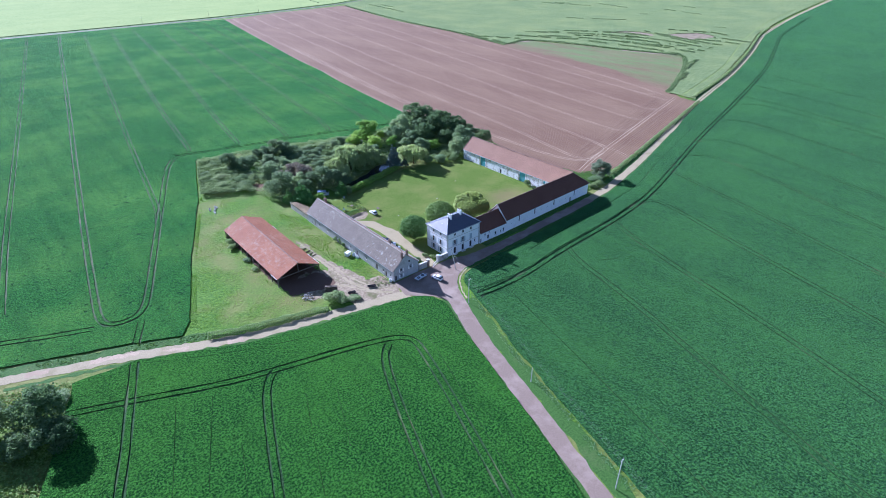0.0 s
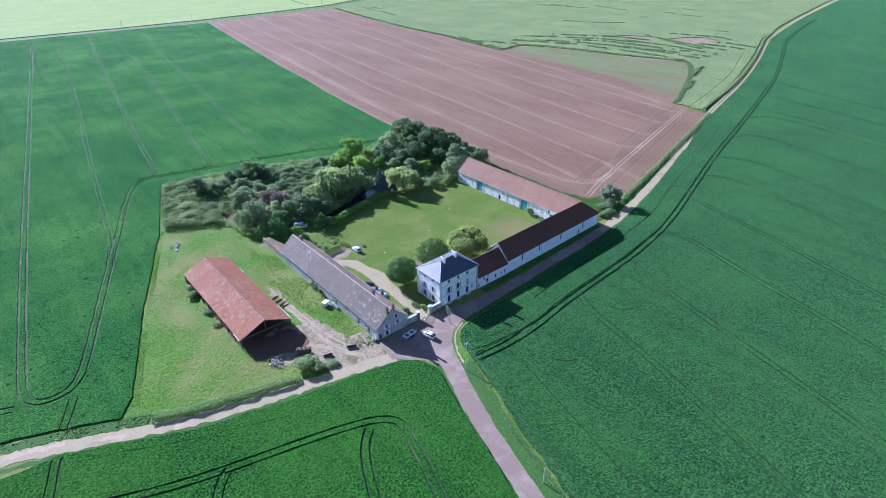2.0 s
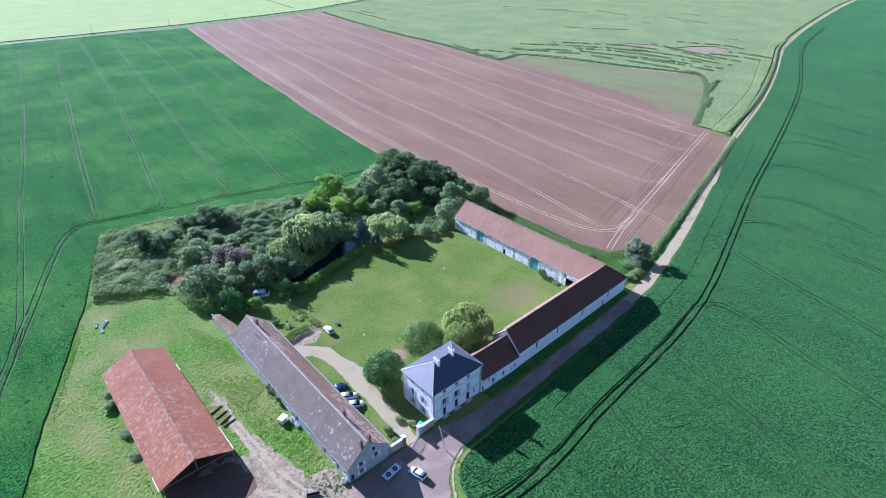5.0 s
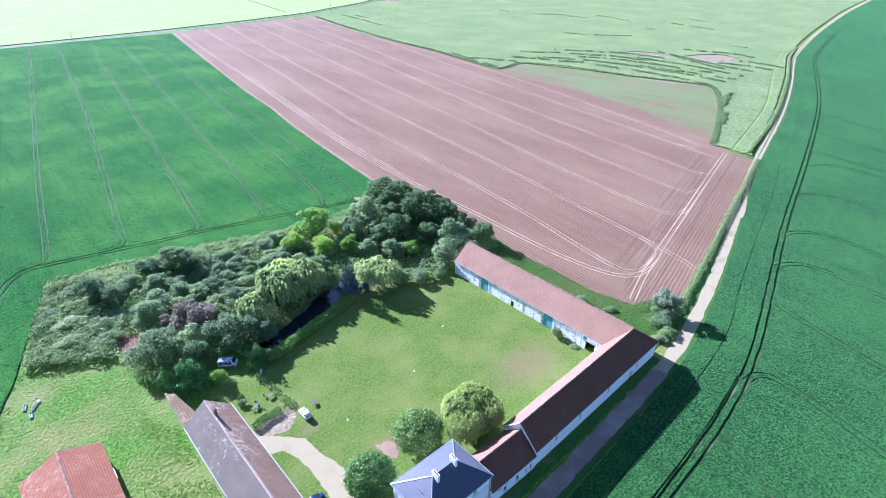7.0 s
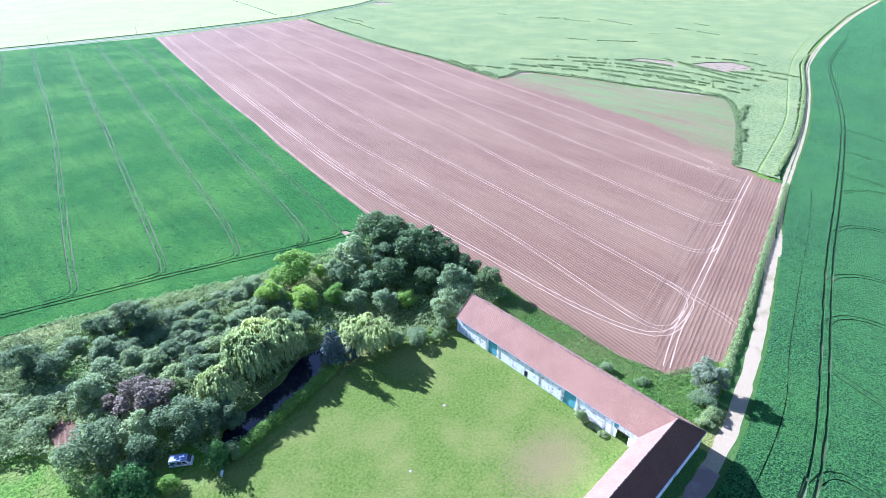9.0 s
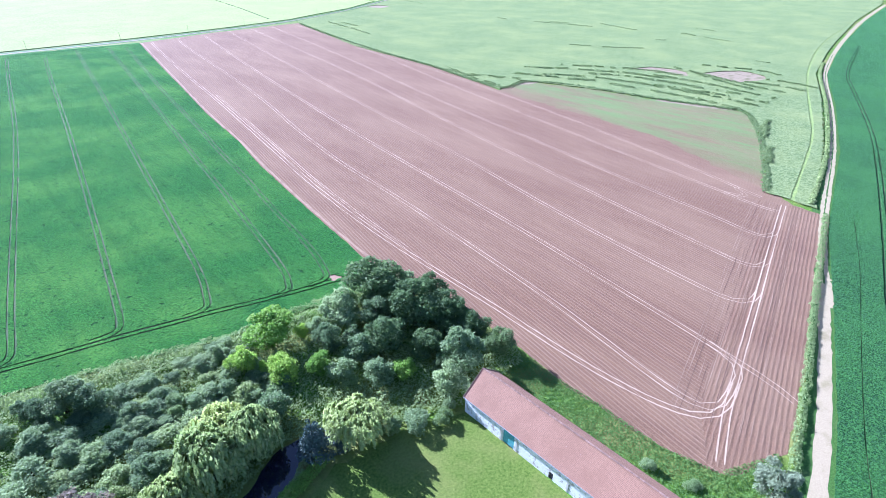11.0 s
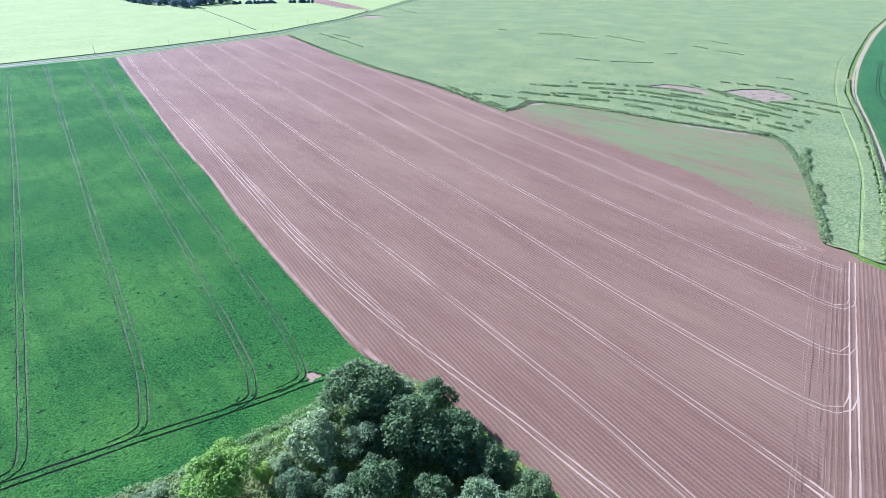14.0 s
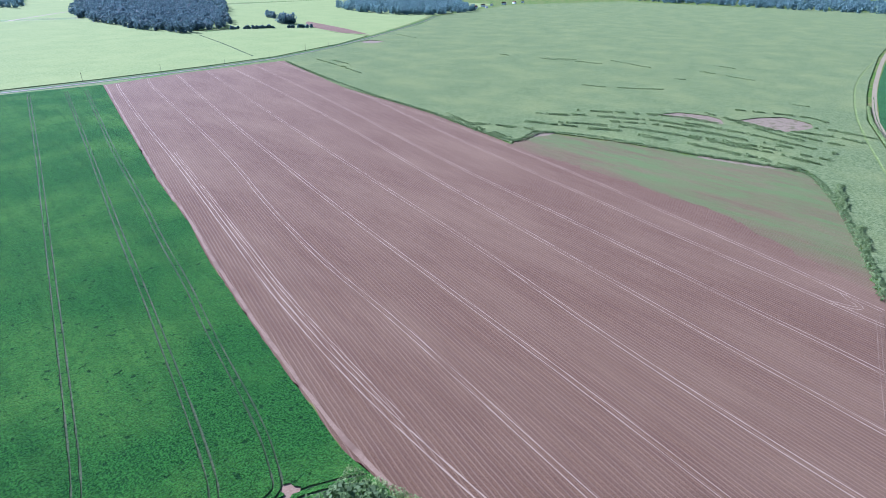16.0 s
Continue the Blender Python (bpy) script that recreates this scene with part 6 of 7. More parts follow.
thicket("rough_strip", [(95, 276.5), (124, 270.5), (149, 262.7), (172, 260.5), (170, 254), (150, 255), (124, 262), (98, 268)], 2.3, 12.0, 0.32, LEAF_SCRUB, "grey-green rough brush along the field edge", 42, (), 0.4)
thicket("nettle_bed", [(62, 236.8), (69, 261), (76, 280.5), (86, 278), (92, 262), (88, 246), (83, 236), (81.5, 226.5)], 2.5, 34.0, 0.26, LEAF_NETTLE, "mounded nettle and bramble bed", 43, (), 0.3)
thicket("barn_weeds", [(193, 196), (206, 202), (206.8, 178), (206, 160), (209, 147.5), (224, 140.6), (214, 134.5), (203, 131), (193.2, 131.5)], 0.6, 20.0, 0.26, LEAF_GRASS, "tall green weeds behind the barn", 44, (), 0.35)
thicket("scrub_west", [(-3, 143.5), (-7, 131), (-13.8, 114.4), (-16.5, 107), (-40, 78), (-60, 90), (-60, 168), (-18, 150.5)], 0.9, 9.0, 0.4, LEAF_GRASS, "rough grass and scrub beside the track", 45, (), 0.3)
thicket("fence_line_weeds", [(106.4, 195), (108.4, 195), (109.4, 186), (110.4, 178.4), (108, 178.4), (107, 186)], 0.8, 14.0, 0.28, LEAF_GRASS, "weedy tufts along the garden edge", 46, (), 0.5)


def hedge(name, pts, wide, high, material, label, seed, leaf=0.34, per=55, uneven=0.35):
    """A hedge along a line: a woody core and a leafy outside of uneven height."""
    rng = np.random.default_rng(seed)
    line = curve_points(pts, 0.6)
    side = sideways(line)
    ob = thing(name, label, "hedge")
    n = int(per * len(line))
    i = rng.integers(0, len(line), n)
    a = rng.uniform(-0.3, math.pi + 0.3, n)
    h = high * (1 + uneven * np.array([noise.noise((k * 0.21, seed, 0)) for k in range(len(line))]))[i]
    w = wide / 2 * (1 + uneven * np.array([noise.noise((k * 0.17, seed, 7)) for k in range(len(line))]))[i]
    r = rng.uniform(0.75, 1.1, n)
    off, z = np.cos(a) * w * r, h * (0.45 + 0.55 * np.sin(a) * r)
    at = np.column_stack([line[i] + side[i] * off[:, None] + rng.normal(0, 0.15, (n, 2)), np.maximum(z, 0.08)])
    face = np.column_stack([side[i] * np.cos(a)[:, None], np.sin(a)])
    leaves("foliage", at, face, leaf, material, ob, "", seed)
    bm = bmesh.new()
    for k in range(0, len(line) - 1, 4):
        tube(bm, (*line[k], 0), (*(line[k] + side[k] * 0.1), high * 0.6), 0.09, 0.03, 5)
    part("stems", bm, BARK, ob)
    return ob


hedge("pond_hedge", [(113.3, 197.6), (118, 199.2), (123.1, 200.8), (134.7, 204.0), (141, 205.8), (146.5, 207.6)], 2.8, 2.5, LEAF_LIME, "overgrown ivy hedge between pond and lawn", 51, 0.27, 120, 0.55)
hedge("track_hedge", [(30, 139), (37, 135.6), (48, 132.6), (57, 130), (62, 128.4)], 2.4, 1.3, LEAF_SCRUB, "low green hedge beside the stony track", 52, 0.24, 110, 0.5)
hedge("field_hedge", [(214, 134.8), (228, 138.2), (240.5, 141), (254, 144.1), (275, 149.4), (302, 156.1), (338, 164.8), (372, 173)], 2.0, 1.1, LEAF_SCRUB, "low green hedge between track and tilled field", 53, 0.36, 34, 0.7)
hedge("garden_hedge", [(98.8, 178.6), (102, 179.6), (105.6, 179.6)], 1.4, 1.5, LEAF_BALL, "clipped dark green hedge beside the stable", 54, 0.2, 150, 0.15)
hedge("crop_edge_hedge", [(379, 199.5), (400, 207), (432, 220), (463, 233), (492, 248), (515, 262), (507, 290), (498, 319), (494, 342), (490, 367), (482, 395), (468, 418), (452, 415), (432, 411), (437, 450), (449, 511), (453, 600), (475, 735), (492, 815)], 3.6, 0.95, LEAF_BARLEY, "ragged edge of tall barley", 55, 0.5, 20, 1.2)
hedge("far_track_hedge", [(379, 181), (430, 191), (474, 201), (530, 217), (585, 233.5), (640, 252), (692, 269.5), (750, 283)], 2.0, 1.1, LEAF_SCRUB, "thin weedy hedge along the far track", 56, 0.7, 10, 0.8)


def lodged(name, lines, material, label, seed, wide=2.5, high=1.35, per=36, leaf=0.5):
    """Bushy strips of standing crop left in a lodged field, broken by gaps."""
    rng = np.random.default_rng(seed)
    at, face = [], []
    for j, pts in enumerate(lines):
        line = curve_points(pts, 1.0)
        line = line + np.array([[2.2 * noise.noise((i * 0.06, j, 0.5)), 2.2 * noise.noise((i * 0.06, j, 9.5))] for i in range(len(line))])
        side = sideways(line)
        keep = np.array([noise.noise((i * 0.16, j * 3.1, 2.2)) + 0.5 * noise.noise((i * 0.5, j * 1.7, 3.3)) > -0.2 for i in range(len(line))])
        w = wide * np.array([max(0.25, 0.75 + 1.1 * noise.noise((i * 0.17, j, 4.4))) for i in range(len(line))])
        h = high * np.array([0.95 + 0.4 * noise.noise((i * 0.3, j, 6.4)) for i in range(len(line))])
        i = rng.integers(0, len(line), int(per * len(line)))
        i = i[keep[i]]
        a = rng.uniform(0, math.pi, len(i))
        r = rng.uniform(0.7, 1.1, len(i))
        at.append(np.column_stack([line[i] + side[i] * (np.cos(a) * w[i] * r)[:, None] + rng.normal(0, 0.3, (len(i), 2)), 0.4 + h[i] * np.sin(a) * r * 0.9]))
        face.append(np.column_stack([side[i] * np.cos(a)[:, None], np.sin(a)]))
    at, face = np.concatenate(at), np.concatenate(face)
    ob = leaves(name, at, face, leaf, material, None, label, seed, 1.2)
    return tagged(ob, label, "crop", kind="stuff")


STRIPS = [[(509, 453), (536, 418.5), (558, 383), (566, 347.5)], [(542, 438.5), (562, 409), (584, 378), (586, 340)], [(530, 400), (552, 366), (554, 318.6), (558, 285)], [(615, 364.5), (592, 321), (582, 285)], [(612, 354), (596, 303), (590, 264)],
          [(511, 365.6), (519, 319), (516, 266)], [(537, 342), (544, 297), (549, 257)], [(644, 353.5), (664, 309.5), (656, 290)], [(481, 441), (493, 412), (512, 379.6)], [(454.5, 499), (441, 454), (438, 420)], [(497, 425), (524, 388), (531, 350), (536, 300), (534, 262)],
          [(571, 366), (572, 330), (570, 290), (566, 262)], [(604, 300), (612, 280), (610, 255)], [(628, 290), (632, 268), (628, 250)], [(462, 232), (480, 238), (504, 243)], [(420, 214), (436, 221), (452, 222)], [(446, 462), (458, 448), (468, 424)]]
lodged("lodged_crop", STRIPS, LEAF_BARLEY, "bushy strips of standing crop in the lodged field", 61)
FAR_STRIPS = [[(758, 643), (770, 603), (780, 565)], [(770, 640), (784, 600)], [(815, 574), (806, 540), (799, 511)], [(748, 455), (755, 437)], [(653, 472), (668, 452), (684, 435)], [(820, 459), (812, 428), (807, 399)], [(530, 808), (524, 770), (520, 740)], [(522, 745), (511, 690)], [(540, 790), (536, 750)],
              [(796, 986), (788, 945), (782, 909)], [(706, 330), (707, 315)], [(747, 706), (746, 685)], [(640, 500), (650, 480)], [(880, 470), (874, 440)]]
lodged("lodged_crop_far", FAR_STRIPS, LEAF_BARLEY, "small dark strips of lodged crop in the barley", 62, 1.5, 0.8, 12, 0.8)


def tufts(name, outline, density, size, material, label, seed, holes=()):
    rng = np.random.default_rng(seed)
    o = np.array(outline)
    lo, hi = o.min(0), o.max(0)
    n = int(density * (hi - lo).prod())
    p = lo + rng.random((n, 2)) * (hi - lo)
    ok = inside(p, outline)
    for h in holes:
        ok &= ~inside(p, h)
    p = p[ok]
    dense = np.array([noise.noise((x * 0.11, y * 0.11, seed)) + 0.4 * noise.noise((x * 0.6, y * 0.6, 1)) for x, y in p])
    p = p[dense + rng.normal(0, 0.15, len(p)) > -0.12]
    at = np.column_stack([p, np.full(len(p), size * 0.3)])
    ob = leaves(name, at, np.tile((0, 0, 0.9), (len(at), 1)), size, material, None, label, seed, 1.6, 0.0, 1.0)
    return tagged(ob, label, "grass", kind="stuff")


PASTURE = [(27, 143), (41, 184), (60.5, 234), (82, 224), (86, 206), (86.2, 186), (86, 132), (83, 136), (80, 150), (76, 160), (72, 152), (72, 194), (55.5, 194), (55.5, 147), (60, 140), (62, 134), (38, 136.5), (30, 141)]
tufts("pasture_tufts", PASTURE, 5.0, 0.2, LEAF_TUFT, "long green grass tufts in the pasture", 71)
tufts("stable_weeds", [(77.5, 152), (79.3, 143), (81.2, 135.2), (85.5, 134.8), (86, 160), (85.8, 190), (80, 200), (76, 180), (77.4, 165)], 7.0, 0.24, LEAF_TUFT, "lush weeds between yard and stable", 74)
tufts("yard_weeds", [(79, 131), (81.5, 134), (85.5, 133.5), (85.5, 128), (81, 128)], 5.0, 0.3, LEAF_GRASS, "weeds among the earth clods", 75)
tufts("verge_tufts", [(77, 33), (84.5, 59.5), (89.5, 78), (95, 92.5), (100, 106), (101.5, 106), (97, 92), (91.5, 77.5), (86.5, 59), (79, 33)], 7.0, 0.26, LEAF_CROP, "tall grass on the roadside verge", 72)
tufts("track_tufts", [(30, 141.5), (12, 149.5), (-17, 161.3), (-60, 179), (-60, 177), (-17, 157.6), (12, 146.2), (30, 137.5)], 6.0, 0.3, LEAF_GRASS, "grass tufts on the track verge", 73)

tufts("field_margin_grass", [(26.5, 146), (28.6, 150), (40.4, 184), (60.2, 234), (69.6, 264), (71, 263.4), (61.6, 233.4), (41.8, 183.5), (30, 149.4), (29, 146)], 14.0, 0.24, LEAF_TUFT, "long grass along the edge of the wheat", 76)

# woods at the horizon
def far_wood(name, outline, count, label, seed, tall=17.0, leaf=3.0, each=44):
    """A wood seen from far off: many crowns of leaf clumps over an outline."""
    rng = np.random.default_rng(seed)
    o = np.array(outline, float)
    p = o.min(0) + rng.random((count * 4, 2)) * (o.max(0) - o.min(0))
    p = p[inside(p, outline)][:count]
    h = tall * rng.uniform(0.6, 1.3, len(p))
    slim = rng.uniform(0.22, 0.4, len(p))
    L = np.concatenate([np.column_stack([p, h * 0.58, h * slim, h * 0.43]), np.column_stack([p + rng.uniform(-3, 3, p.shape), h * 0.3, h * slim * 1.05, h * 0.3])])
    d = rng.normal(0, 1, (len(L), each, 3))
    d /= np.linalg.norm(d, axis=2)[:, :, None]
    at = (L[:, None, :3] + d * L[:, None, [3, 3, 4]] * rng.uniform(0.8, 1.1, (len(L), each, 1))).reshape(-1, 3)
    ok = at[:, 2] > 0.2
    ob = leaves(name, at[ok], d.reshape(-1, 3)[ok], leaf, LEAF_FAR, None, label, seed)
    return tagged(ob, label, "wood", kind="stuff")


far_wood("far_wood", [(450, 1640), (462, 1420), (490, 1250), (517, 1195), (575, 1225), (642, 1299), (720, 1500), (897, 1901), (835, 2179), (621, 2287), (500, 1900)], 1250, "green wood beyond the pale fields, blued for haze", 81)
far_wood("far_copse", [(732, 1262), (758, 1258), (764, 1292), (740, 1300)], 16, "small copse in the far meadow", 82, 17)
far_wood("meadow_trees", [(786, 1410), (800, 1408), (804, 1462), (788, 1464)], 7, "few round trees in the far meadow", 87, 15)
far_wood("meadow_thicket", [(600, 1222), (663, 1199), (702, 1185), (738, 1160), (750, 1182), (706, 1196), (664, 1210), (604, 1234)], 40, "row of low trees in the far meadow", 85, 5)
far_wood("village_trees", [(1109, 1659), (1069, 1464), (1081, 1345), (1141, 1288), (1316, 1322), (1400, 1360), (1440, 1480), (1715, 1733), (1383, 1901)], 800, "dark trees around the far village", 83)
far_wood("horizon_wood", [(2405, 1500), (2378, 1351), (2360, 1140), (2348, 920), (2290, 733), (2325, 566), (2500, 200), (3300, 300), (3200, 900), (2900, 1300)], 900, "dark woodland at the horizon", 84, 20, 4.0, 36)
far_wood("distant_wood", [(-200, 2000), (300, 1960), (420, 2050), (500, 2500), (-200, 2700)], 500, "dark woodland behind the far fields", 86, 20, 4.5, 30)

# ---- vehicles and small things ----
def car(at, turn, paint, label, long=4.0, wide=1.7, high=1.45, group="parked cars"):
    """A hatchback that points along local x: body, cabin, panes, wheels, lamps, bumpers."""
    ob = thing("car", label, "car", at, turn, group)
    h, w = long / 2, wide / 2

    def loft(rings):
        bm = bmesh.new()
        made = []
        for x, half, z0, z1 in rings:
            made.append([bm.verts.new(p) for p in ((x, -half, z0), (x, -half * 1.0, (z0 + z1) / 2), (x, -half * 0.9, z1), (x, half * 0.9, z1), (x, half, (z0 + z1) / 2), (x, half, z0))])
        for a, b in zip(made, made[1:]):
            for i in range(6):
                bm.faces.new((a[i], a[(i + 1) % 6], b[(i + 1) % 6], b[i]))
        bm.faces.new(made[0][::-1])
        bm.faces.new(made[-1])
        return bm

    part("body", loft([(-h, w * 0.86, 0.35, 0.82), (-h + 0.15, w * 0.97, 0.25, 0.95), (-h * 0.4, w, 0.22, 0.96), (h * 0.35, w, 0.22, 0.94), (h * 0.75, w * 0.96, 0.24, 0.84), (h - 0.1, w * 0.9, 0.28, 0.72), (h, w * 0.8, 0.34, 0.6)]), paint, ob, "", True)
    part("roof", loft([(-h + 0.35, w * 0.74, high - 0.06, high - 0.02), (-h * 0.4, w * 0.8, high - 0.05, high), (h * 0.12, w * 0.78, high - 0.06, high - 0.02)]), paint, ob, "", True)
    glass = loft([(-h + 0.12, w * 0.86, 0.92, 0.97), (-h + 0.34, w * 0.8, 0.94, high - 0.05), (h * 0.12, w * 0.82, 0.94, high - 0.05), (h * 0.5, w * 0.86, 0.9, 0.95)])
    part("windows", glass, GLASS, ob, "dark tinted windows")
    for s in (-1, 1):
        for x in (-h * 0.38, h * 0.14):
            part("pillar", boxes((x - 0.04, x + 0.04, s * w * 0.84 - 0.02, s * w * 0.84 + 0.02, 0.95, high - 0.06)), paint, ob)
        part("mirror", boxes((h * 0.36, h * 0.36 + 0.12, s * (w + 0.02), s * (w + 0.2), 0.92, 1.05)), paint, ob)
        for x in (-h * 0.62, h * 0.62):
            tyre = part("wheel", tube_bm(((x, s * (w - 0.2), 0.31), (x, s * (w + 0.01), 0.31), 0.31, 0.31), seg=14), BLACK, ob)
            part("rim", tube_bm(((x, s * (w - 0.02), 0.31), (x, s * (w + 0.025), 0.31), 0.19, 0.17), seg=10), CHROME, tyre)
        part("headlight", boxes((h - 0.12, h + 0.005, s * w * 0.62 - 0.16, s * w * 0.62 + 0.16, 0.58, 0.7)), CHROME, ob)
        part("tail_light", boxes((-h - 0.005, -h + 0.1, s * w * 0.72 - 0.1, s * w * 0.72 + 0.1, 0.62, 0.85)), RED_LAMP, ob)
    for x in (-h - 0.02, h - 0.08):
        part("bumper", boxes((x, x + 0.1, -w * 0.84, w * 0.84, 0.3, 0.46)), BLACK, ob)
    return ob


PAINT_WHITE = plain("white car paint", (0.78, 0.79, 0.8), 0.25, 0.0, 0.6)
PAINT_SILVER = plain("silver car paint", (0.6, 0.62, 0.65), 0.3, 0.3, 0.6)
PAINT_BLUE = plain("dark blue car paint", (0.02, 0.04, 0.12), 0.25, 0.1, 0.6)
car((98.3, 120.1, 0.06), 104, PAINT_WHITE, "white hatchback parked in the shaded forecourt")
car((109.7, 174.4, 0.035), 90, PAINT_WHITE, "white hatchback standing on the lawn")
car((99.8, 152.5, 0.03), -6, PAINT_BLUE, "dark blue car parked along the stable", 3.6)
car((99.7, 148.6, 0.03), -30, PAINT_SILVER, "silver estate car parked beside the drive", 4.2)
car((99.5, 145.2, 0.03), -32, PAINT_WHITE, "white hatchback parked beside the drive", 3.7)

van = thing("camper_van", "white camper van with blue-grey roof under the trees", "van", (103.3, 203.6, 0.03), -33)
part("body", boxes((-2.4, 1.3, -0.95, 0.95, 0.4, 1.95), (1.3, 2.3, -0.92, 0.92, 0.4, 1.25)), PAINT_WHITE, van)
part("roof", boxes((-2.3, 1.2, -0.88, 0.88, 1.952, 2.15)), plain("blue grey van roof", (0.2, 0.25, 0.4), 0.4), van, "blue grey raised roof")
bm = bmesh.new()
slab(bm, [(1.302, -0.85, 1.95), (1.302, 0.85, 1.95), (2.0, 0.85, 1.26), (2.0, -0.85, 1.26)], 0.05)
part("windscreen", bm, GLASS, van)
for s in (-1, 1):
    for x0, x1 in ((-2.0, -0.9), (-0.7, 0.2), (0.4, 1.1)):
        part("side_window", boxes((x0, x1, s * 0.952 - 0.012, s * 0.952 + 0.012, 1.25, 1.75)), GLASS, van)
    for x in (-1.5, 1.4):
        wheel = part("wheel", tube_bm(((x, s * 0.75, 0.33), (x, s * 0.97, 0.33), 0.33, 0.33), seg=14), BLACK, van)
        part("rim", tube_bm(((x, s * 0.96, 0.33), (x, s * 0.985, 0.33), 0.18, 0.18), seg=10), CHROME, wheel)
part("blue_stripe", boxes((-2.41, 1.31, -0.965, -0.952, 0.95, 1.15), (-2.41, 1.31, 0.952, 0.965, 0.95, 1.15)), PAINT_BLUE, van)

trailer = thing("flat_trailer", "white flat trailer in the shaded forecourt", "trailer", (94.4, 124.0, 0.06), 8)
part("deck", boxes((-2.1, 2.1, -0.9, 0.9, 0.55, 0.66)), WHITE, trailer)
part("side_rail", boxes((-2.1, 2.1, -0.95, -0.902, 0.5, 0.74), (-2.1, 2.1, 0.902, 0.95, 0.5, 0.74)), CONCRETE, trailer)
part("drawbar", tube_bm(((2.1, 0.3, 0.5), (3.2, 0, 0.45), 0.04, 0.04), ((2.1, -0.3, 0.5), (3.2, 0, 0.45), 0.04, 0.04), seg=6), CHROME, trailer)
for s in (-1, 1):
    part("wheel", tube_bm(((0, s * 0.75, 0.3), (0, s * 0.93, 0.3), 0.3, 0.3), seg=14), BLACK, trailer)
for x in (-1.0, 0.95):
    ty = thing("loose_tyre", "black tyre lying on the white trailer", "tyre", (94.4 + x * 0.99, 124.0 + x * 0.14, 0.722), 0, "tyres on the trailer")
    bm = bmesh.new()
    n = 16
    rings = [[bm.verts.new((r * math.cos(k * math.tau / n), r * math.sin(k * math.tau / n), z)) for k in range(n)] for r, z in ((0.26, 0.02), (0.48, 0.0), (0.55, 0.1), (0.48, 0.2), (0.26, 0.18))]
    for a, b in zip(rings, rings[1:] + rings[:1]):
        for k in range(n):
            bm.faces.new((a[k], a[(k + 1) % n], b[(k + 1) % n], b[k]))
    part("tread", bm, BLACK, ty, "", True)


def pole(x, y, high, label, lean=(0, 0), cross=True, material=None, radius=0.13):
    ob = thing("utility_pole", label, "pole", (x, y, 0), 0, "utility poles")
    part("shaft", tube_bm(((0, 0, -0.2), (lean[0], lean[1], high), radius, radius * 0.65), seg=8), material or CONCRETE, ob)
    if cross:
        part("crossarm", boxes((lean[0] - 0.55, lean[0] + 0.55, lean[1] - 0.04, lean[1] + 0.04, high - 0.35, high - 0.25)), material or CONCRETE, ob)
        for dx in (-0.5, 0, 0.5):
            part("insulator", tube_bm(((lean[0] + dx, lean[1], high - 0.25), (lean[0] + dx, lean[1], high - 0.05), 0.04, 0.03), seg=6), WHITE, ob)
    return ob


POLES = [(96.9, 103.4), (75.6, 35.8), (54.5, -32.0)]
for x, y in POLES:
    pole(x, y, 9.0, "pale concrete utility pole on the roadside verge")
pole(85.8, 67.9, 4.8, "short pale telephone pole on the verge", (0, 0), False)
pole(107.0, 120.6, 8.2, "slim leaning pole beside the manor lane", (-1.4, 1.0), False)
for k, s in enumerate((0.03, 0.2, 0.36, 0.52, 0.66, 0.8, 0.92)):
    line = curve_points(FAR_ROAD[1:6], 5.0)
    x, y = line[int(s * (len(line) - 1))]
    pole(x + 3, y + 7, 9.0, "thin utility pole beside the far road", (0, 0), True, TIMBER, 0.16)


def wire(pts, sag=0.5):
    bm = bmesh.new()
    for a, b in zip(pts, pts[1:]):
        a, b = Vector(a), Vector(b)
        prev = a
        for k in range(1, 11):
            t = k / 10
            p = a.lerp(b, t) - Vector((0, 0, 4 * sag * t * (1 - t)))
            tube(bm, prev, p, 0.007, 0.007, 4, False)
            prev = p
    return tagged(part("overhead_wire", bm, WIRE), "thin grey overhead wire between poles", "wire", "overhead wires")


for dx in (-0.5, 0.0, 0.5):
    wire([(x + dx, y, 8.95) for x, y in POLES] )
    wire([(96.9 + dx, 103.4, 8.95), (105.6 + dx * 0.2, 121.6, 8.15)], 0.25)
wire([(105.6, 121.6, 8.15), (110.0, 128.6, 7.0)], 0.1)

# around the open shed and the yard
box_ = thing("white_tank", "white plastic water tank beside the stable", "tank", (84.0, 152.4, 0), 20)
part("tank", boxes((-1.0, 1.0, -0.7, 0.7, 0.12, 1.35)), WHITE, box_)
part("lid", boxes((-1.06, 1.06, -0.76, 0.76, 1.352, 1.45)), WHITE, box_)
part("pallet", boxes((-1.0, 1.0, -0.7, 0.7, 0, 0.115)), TIMBER, box_)
for k, (x, y, s) in enumerate(((85.6, 150.9, 0.5), (85.8, 149.6, 0.4), (85.7, 148.7, 0.35), (85.7, 128.9, 0.45))):
    crate = thing("white_crate", "small white crate against the stable wall", "crate", (x, y, 0), 15 * k, "white crates")
    part("sides", boxes((-s, s, -s, -s + 0.05, 0, 2 * s), (-s, s, s - 0.05, s, 0, 2 * s), (-s, -s + 0.05, -s + 0.05, s - 0.05, 0, 2 * s), (s - 0.05, s, -s + 0.05, s - 0.05, 0, 2 * s)), WHITE, crate)
    part("bottom", boxes((-s + 0.05, s - 0.05, -s + 0.05, s - 0.05, 0.02, 0.06)), WHITE, crate)


